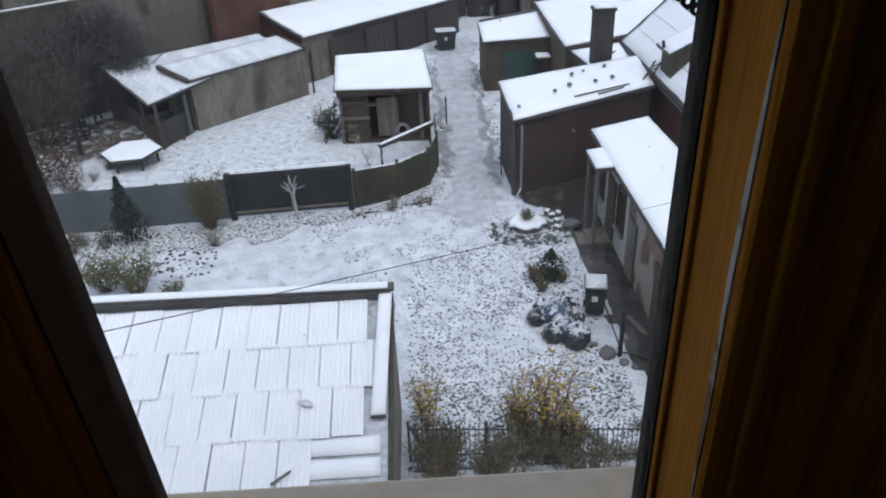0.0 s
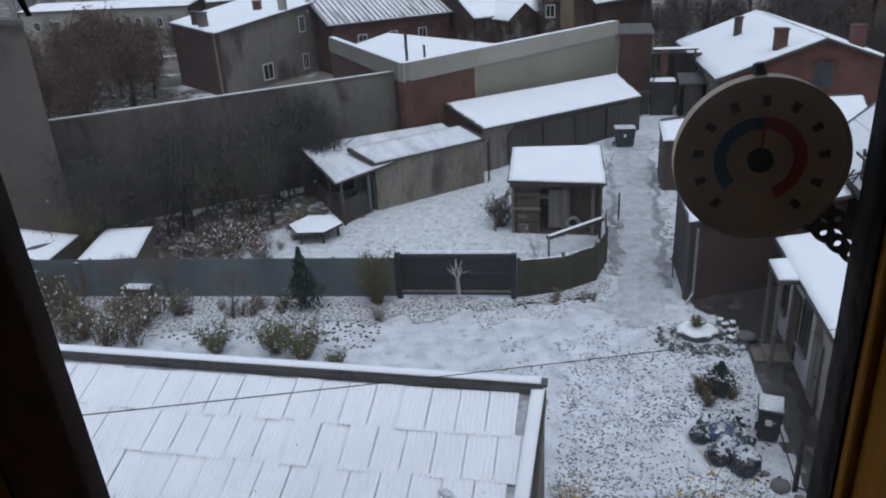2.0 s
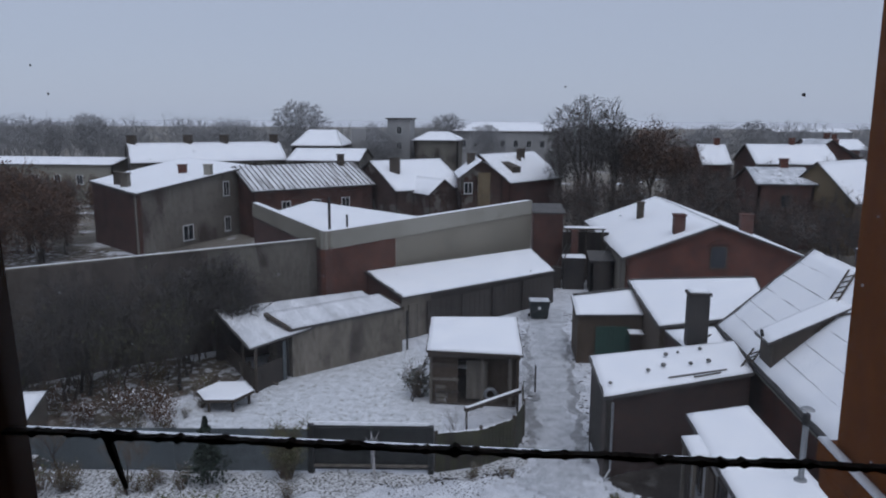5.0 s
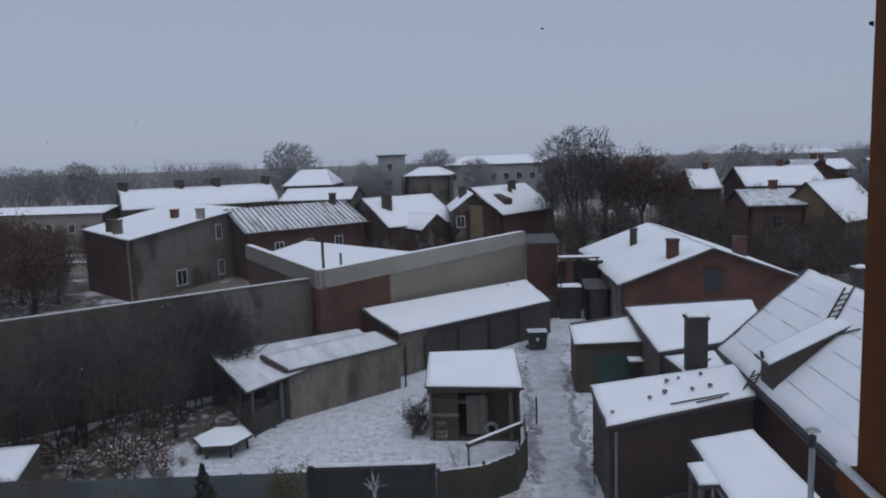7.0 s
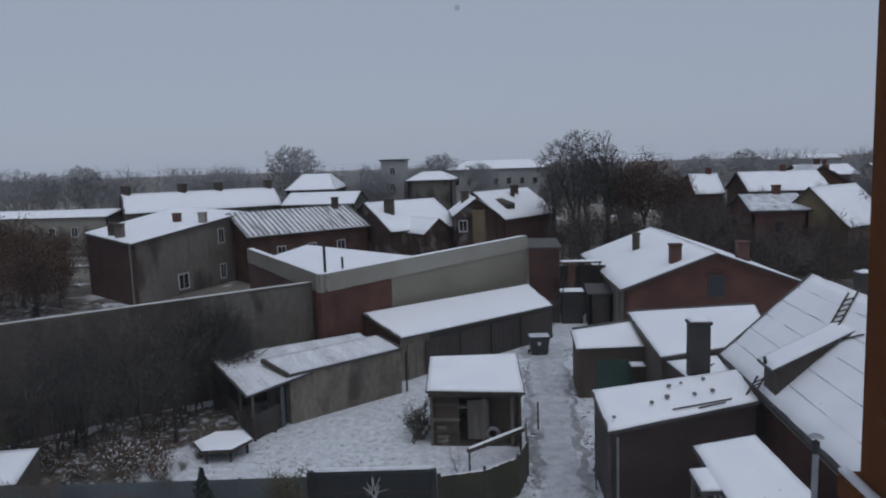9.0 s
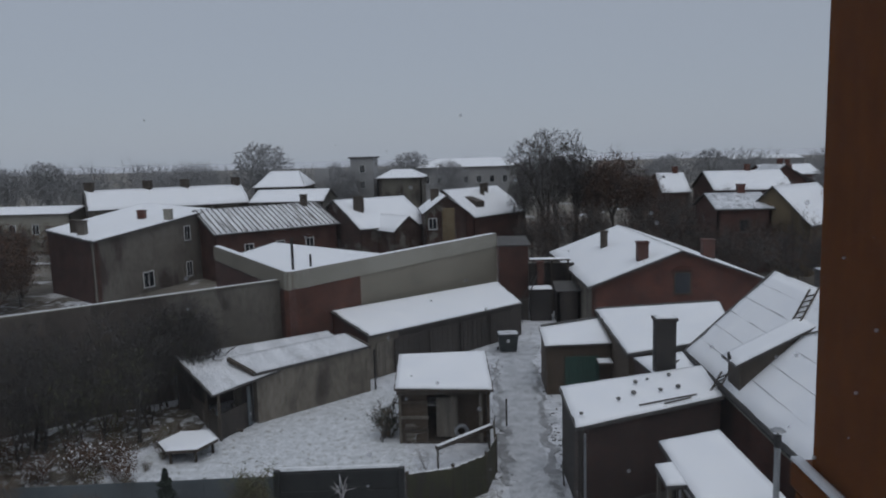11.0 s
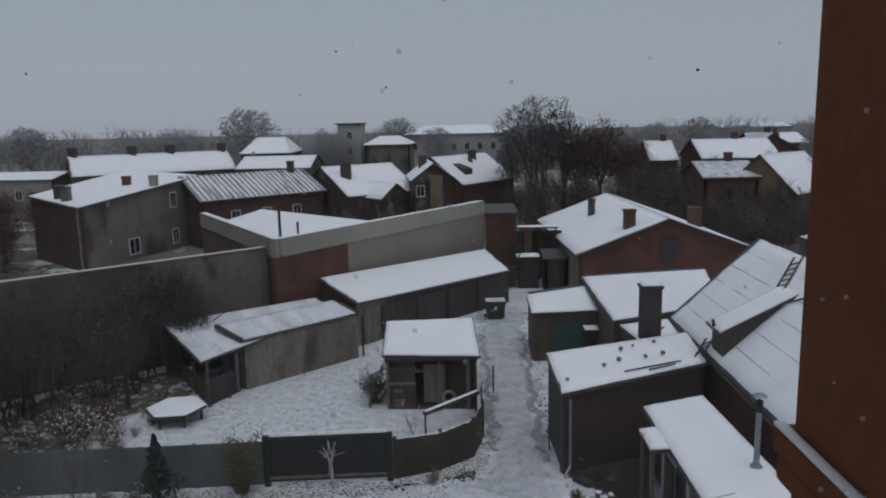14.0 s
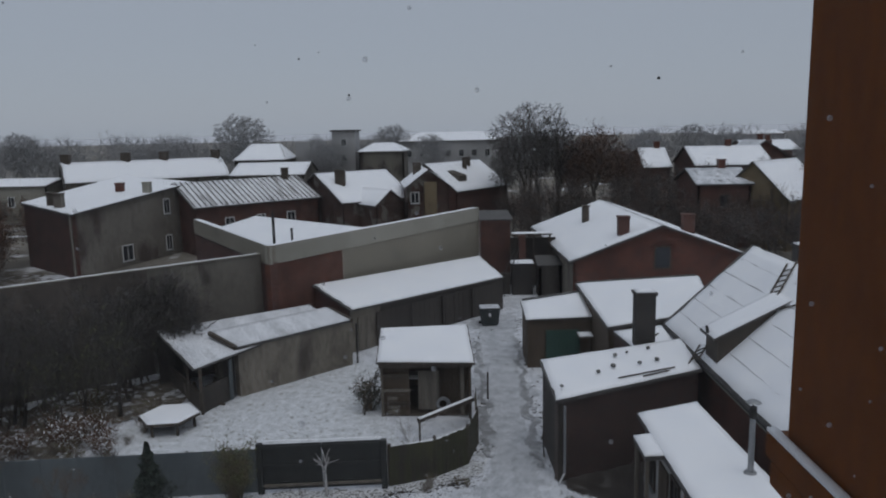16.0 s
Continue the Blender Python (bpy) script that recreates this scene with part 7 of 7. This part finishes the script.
# stones on the dark garage's roof
for k, (x, y, s) in enumerate(((5.67, 26.7, 0.09), (5.4, 25.7, 0.1), (4.77, 25.2, 0.08), (7.08, 27.4, 0.08), (6.42, 25.95, 0.08), (7.12, 26.25, 0.09), (3.3, 24.0, 0.07), (6.17, 27.0, 0.06))):
    ob = tagged(part("roof_stone", rock_mesh(60 + k, 0.8), STONE), "dark stone lying on the snowy roof", "stone", "roof stones")
    ob.matrix_basis = Matrix.Translation((x, y, 3.03 + (y - 23.4) * 0.075 + 0.1 + s * 0.4)) @ Matrix.Scale(s, 4)
for a, b in (((5.4, 24.75), (7.6, 25.6)), ((6.3, 24.9), (7.3, 25.25))):
    ob = tagged(part("roof_lath", tube(bmesh.new(), (*a, 3.2), (*b, 3.28), 0.03, 0.03, 5), WOOD_DARK), "thin lath lying on the garage roof", "lath", "roof laths")

# clutter in and beside the hut
tyre = thing("tyre", (-0.95, 29.75, 0.45), "old black car tyre leaning in the hut", "tyre")
bm = bmesh.new()
R, r2, nu, nv = 0.24, 0.085, 20, 10
vs = [[bm.verts.new((-0.95 + (R + r2 * math.cos(2 * math.pi * j / nv)) * math.cos(2 * math.pi * i / nu), 29.6 + r2 * math.sin(2 * math.pi * j / nv), 0.42 + (R + r2 * math.cos(2 * math.pi * j / nv)) * math.sin(2 * math.pi * i / nu))) for j in range(nv)] for i in range(nu)]
for i in range(nu):
    for j in range(nv):
        bm.faces.new((vs[i][j], vs[(i + 1) % nu][j], vs[(i + 1) % nu][(j + 1) % nv], vs[i][(j + 1) % nv])).smooth = True
part("tread", bm, ZINC, tyre, "greyed tyre tread")
part("block", boxed((-1.1, 29.45, 0.08), (-0.8, 29.75, 0.12)), WOOD_DARK, tyre)
crate = thing("wooden_crate", (-3.0, 29.6, 0.08), "weathered slatted crate in the hut", "crate")
for z in (0.1, 0.3, 0.5, 0.7):
    part("slat", boxed((-3.3, 29.35, z), (-2.5, 29.38, z + 0.14)), WOOD_GREY, crate)
part("body", boxed((-3.28, 29.38, 0.08), (-2.52, 29.85, 0.85)), WOOD_DARK, crate)
pile = thing("woodpile", (-4.0, 30.6, 0), "heap of brushwood and boards beside the hut", "woodpile")
rnd = random.Random(15)
for k in range(12):
    x, y = -4.0 + rnd.gauss(0, 0.2), 30.5 + rnd.uniform(-1.1, 1.1)
    part("stick", tube(bmesh.new(), (x - rnd.uniform(0.1, 0.5), y, 0.02), (x + 0.25, y + rnd.uniform(-0.3, 0.3), rnd.uniform(0.6, 1.5)), 0.035, 0.025, 5), BARK if k % 3 else WOOD_GREY, pile)
rail_board = thing("sloping_board", (-0.6, 28.2, 0.9), "snowy board sloping along the fence to the hut", "board")
part("plank", hexa(bmesh.new(), [(-1.9, 26.9, 0.75), (-1.8, 26.75, 0.75), (0.35, 28.5, 0.95), (0.25, 28.65, 0.95)], [(-1.9, 26.9, 0.9), (-1.8, 26.75, 0.9), (0.35, 28.5, 1.1), (0.25, 28.65, 1.1)]), WOOD_DARK, rail_board)
part("snow_cover", snow_bm((-1.8, 26.75, 0.9), (0.35, 28.5, 1.1), (0.25, 28.66, 1.1), (-1.9, 26.9, 0.9), 0.03, 0.2), SNOW, rail_board)
for x, y in ((-1.8, 26.85), (0.2, 28.55)):
    part("leg", boxed((x - 0.04, y - 0.04, 0), (x + 0.04, y + 0.04, 0.8)), WOOD_DARK, rail_board)
stake = thing("lane_stake", (1.02, 32.4, 0), "thin dark stake beside the lane", "stake", "stakes")
part("shaft", boxed((-0.04, -0.04, 0), (0.04, 0.04, 1.25), 0.01, Matrix.Translation((1.0, 31.2, 0))), BARK, stake)
for x, y, h in ((3.0, 26.6, 1.2), (2.85, 25.3, 0.9)):
    s2 = thing("garage_stake", (x, y, 0), "thin stake leaning at the garage corner", "stake", "stakes")
    part("shaft", tube(bmesh.new(), (x, y, 0), (x - 0.05, y + 0.05, h), 0.03, 0.025, 6), BARK, s2)
barrow = thing("scrap_heap", (-16.8, 21.6, 0), "heap of boards and scrap under snow by the fence", "scrap heap")
part("sheet", boxed((-17.4, 21.4, 0.5), (-16.3, 21.9, 0.56), 0.01, Matrix.Identity(4)), WOOD_GREY, barrow)
part("body", boxed((-17.3, 21.45, 0), (-16.4, 21.85, 0.5), 0.05), WOOD_DARK, barrow)
part("snow_cover", snow_bm((-17.4, 21.4, 0.56), (-16.3, 21.4, 0.56), (-16.3, 21.9, 0.56), (-17.4, 21.9, 0.56), 0.05, 0.15), SNOW, barrow)
for k in range(9):
    a, b = (-13.8 + rnd.uniform(0, 2.6), 30.6 + rnd.uniform(0, 2)), rnd.uniform(0.2, 0.9)
    jn = tagged(part("lumber", tube(bmesh.new(), (a[0], a[1], b), (a[0] + rnd.uniform(-0.8, 0.8), a[1] + rnd.uniform(-0.5, 0.5), 0.05), 0.07, 0.06, 6), WOOD_GREY if k % 2 else WOOD_DARK), "old timber leaning under the store roof", "timber", "stored timber")
# fallen leaf lumps on the near roof
lump = tagged(part("roof_clump", rock_mesh(90, 0.5), SNOW_THIN), "clump of stone and snow on the corrugated roof", "clump")
lump.matrix_basis = Matrix.Translation((-2.55, 9.95, nz(9.95) + 0.08)) @ Matrix.Rotation(-0.5, 4, "Z") @ Matrix.Diagonal((0.17, 0.08, 0.07, 1))

twig = tagged(part("roof_stick", tube(bmesh.new(), (-3.05, 8.5, nz(8.5) + 0.085), (-2.72, 8.72, nz(8.72) + 0.085), 0.028, 0.02, 6), WOOD_GREY), "short grey stick lying on the snowy corrugated roof", "stick")
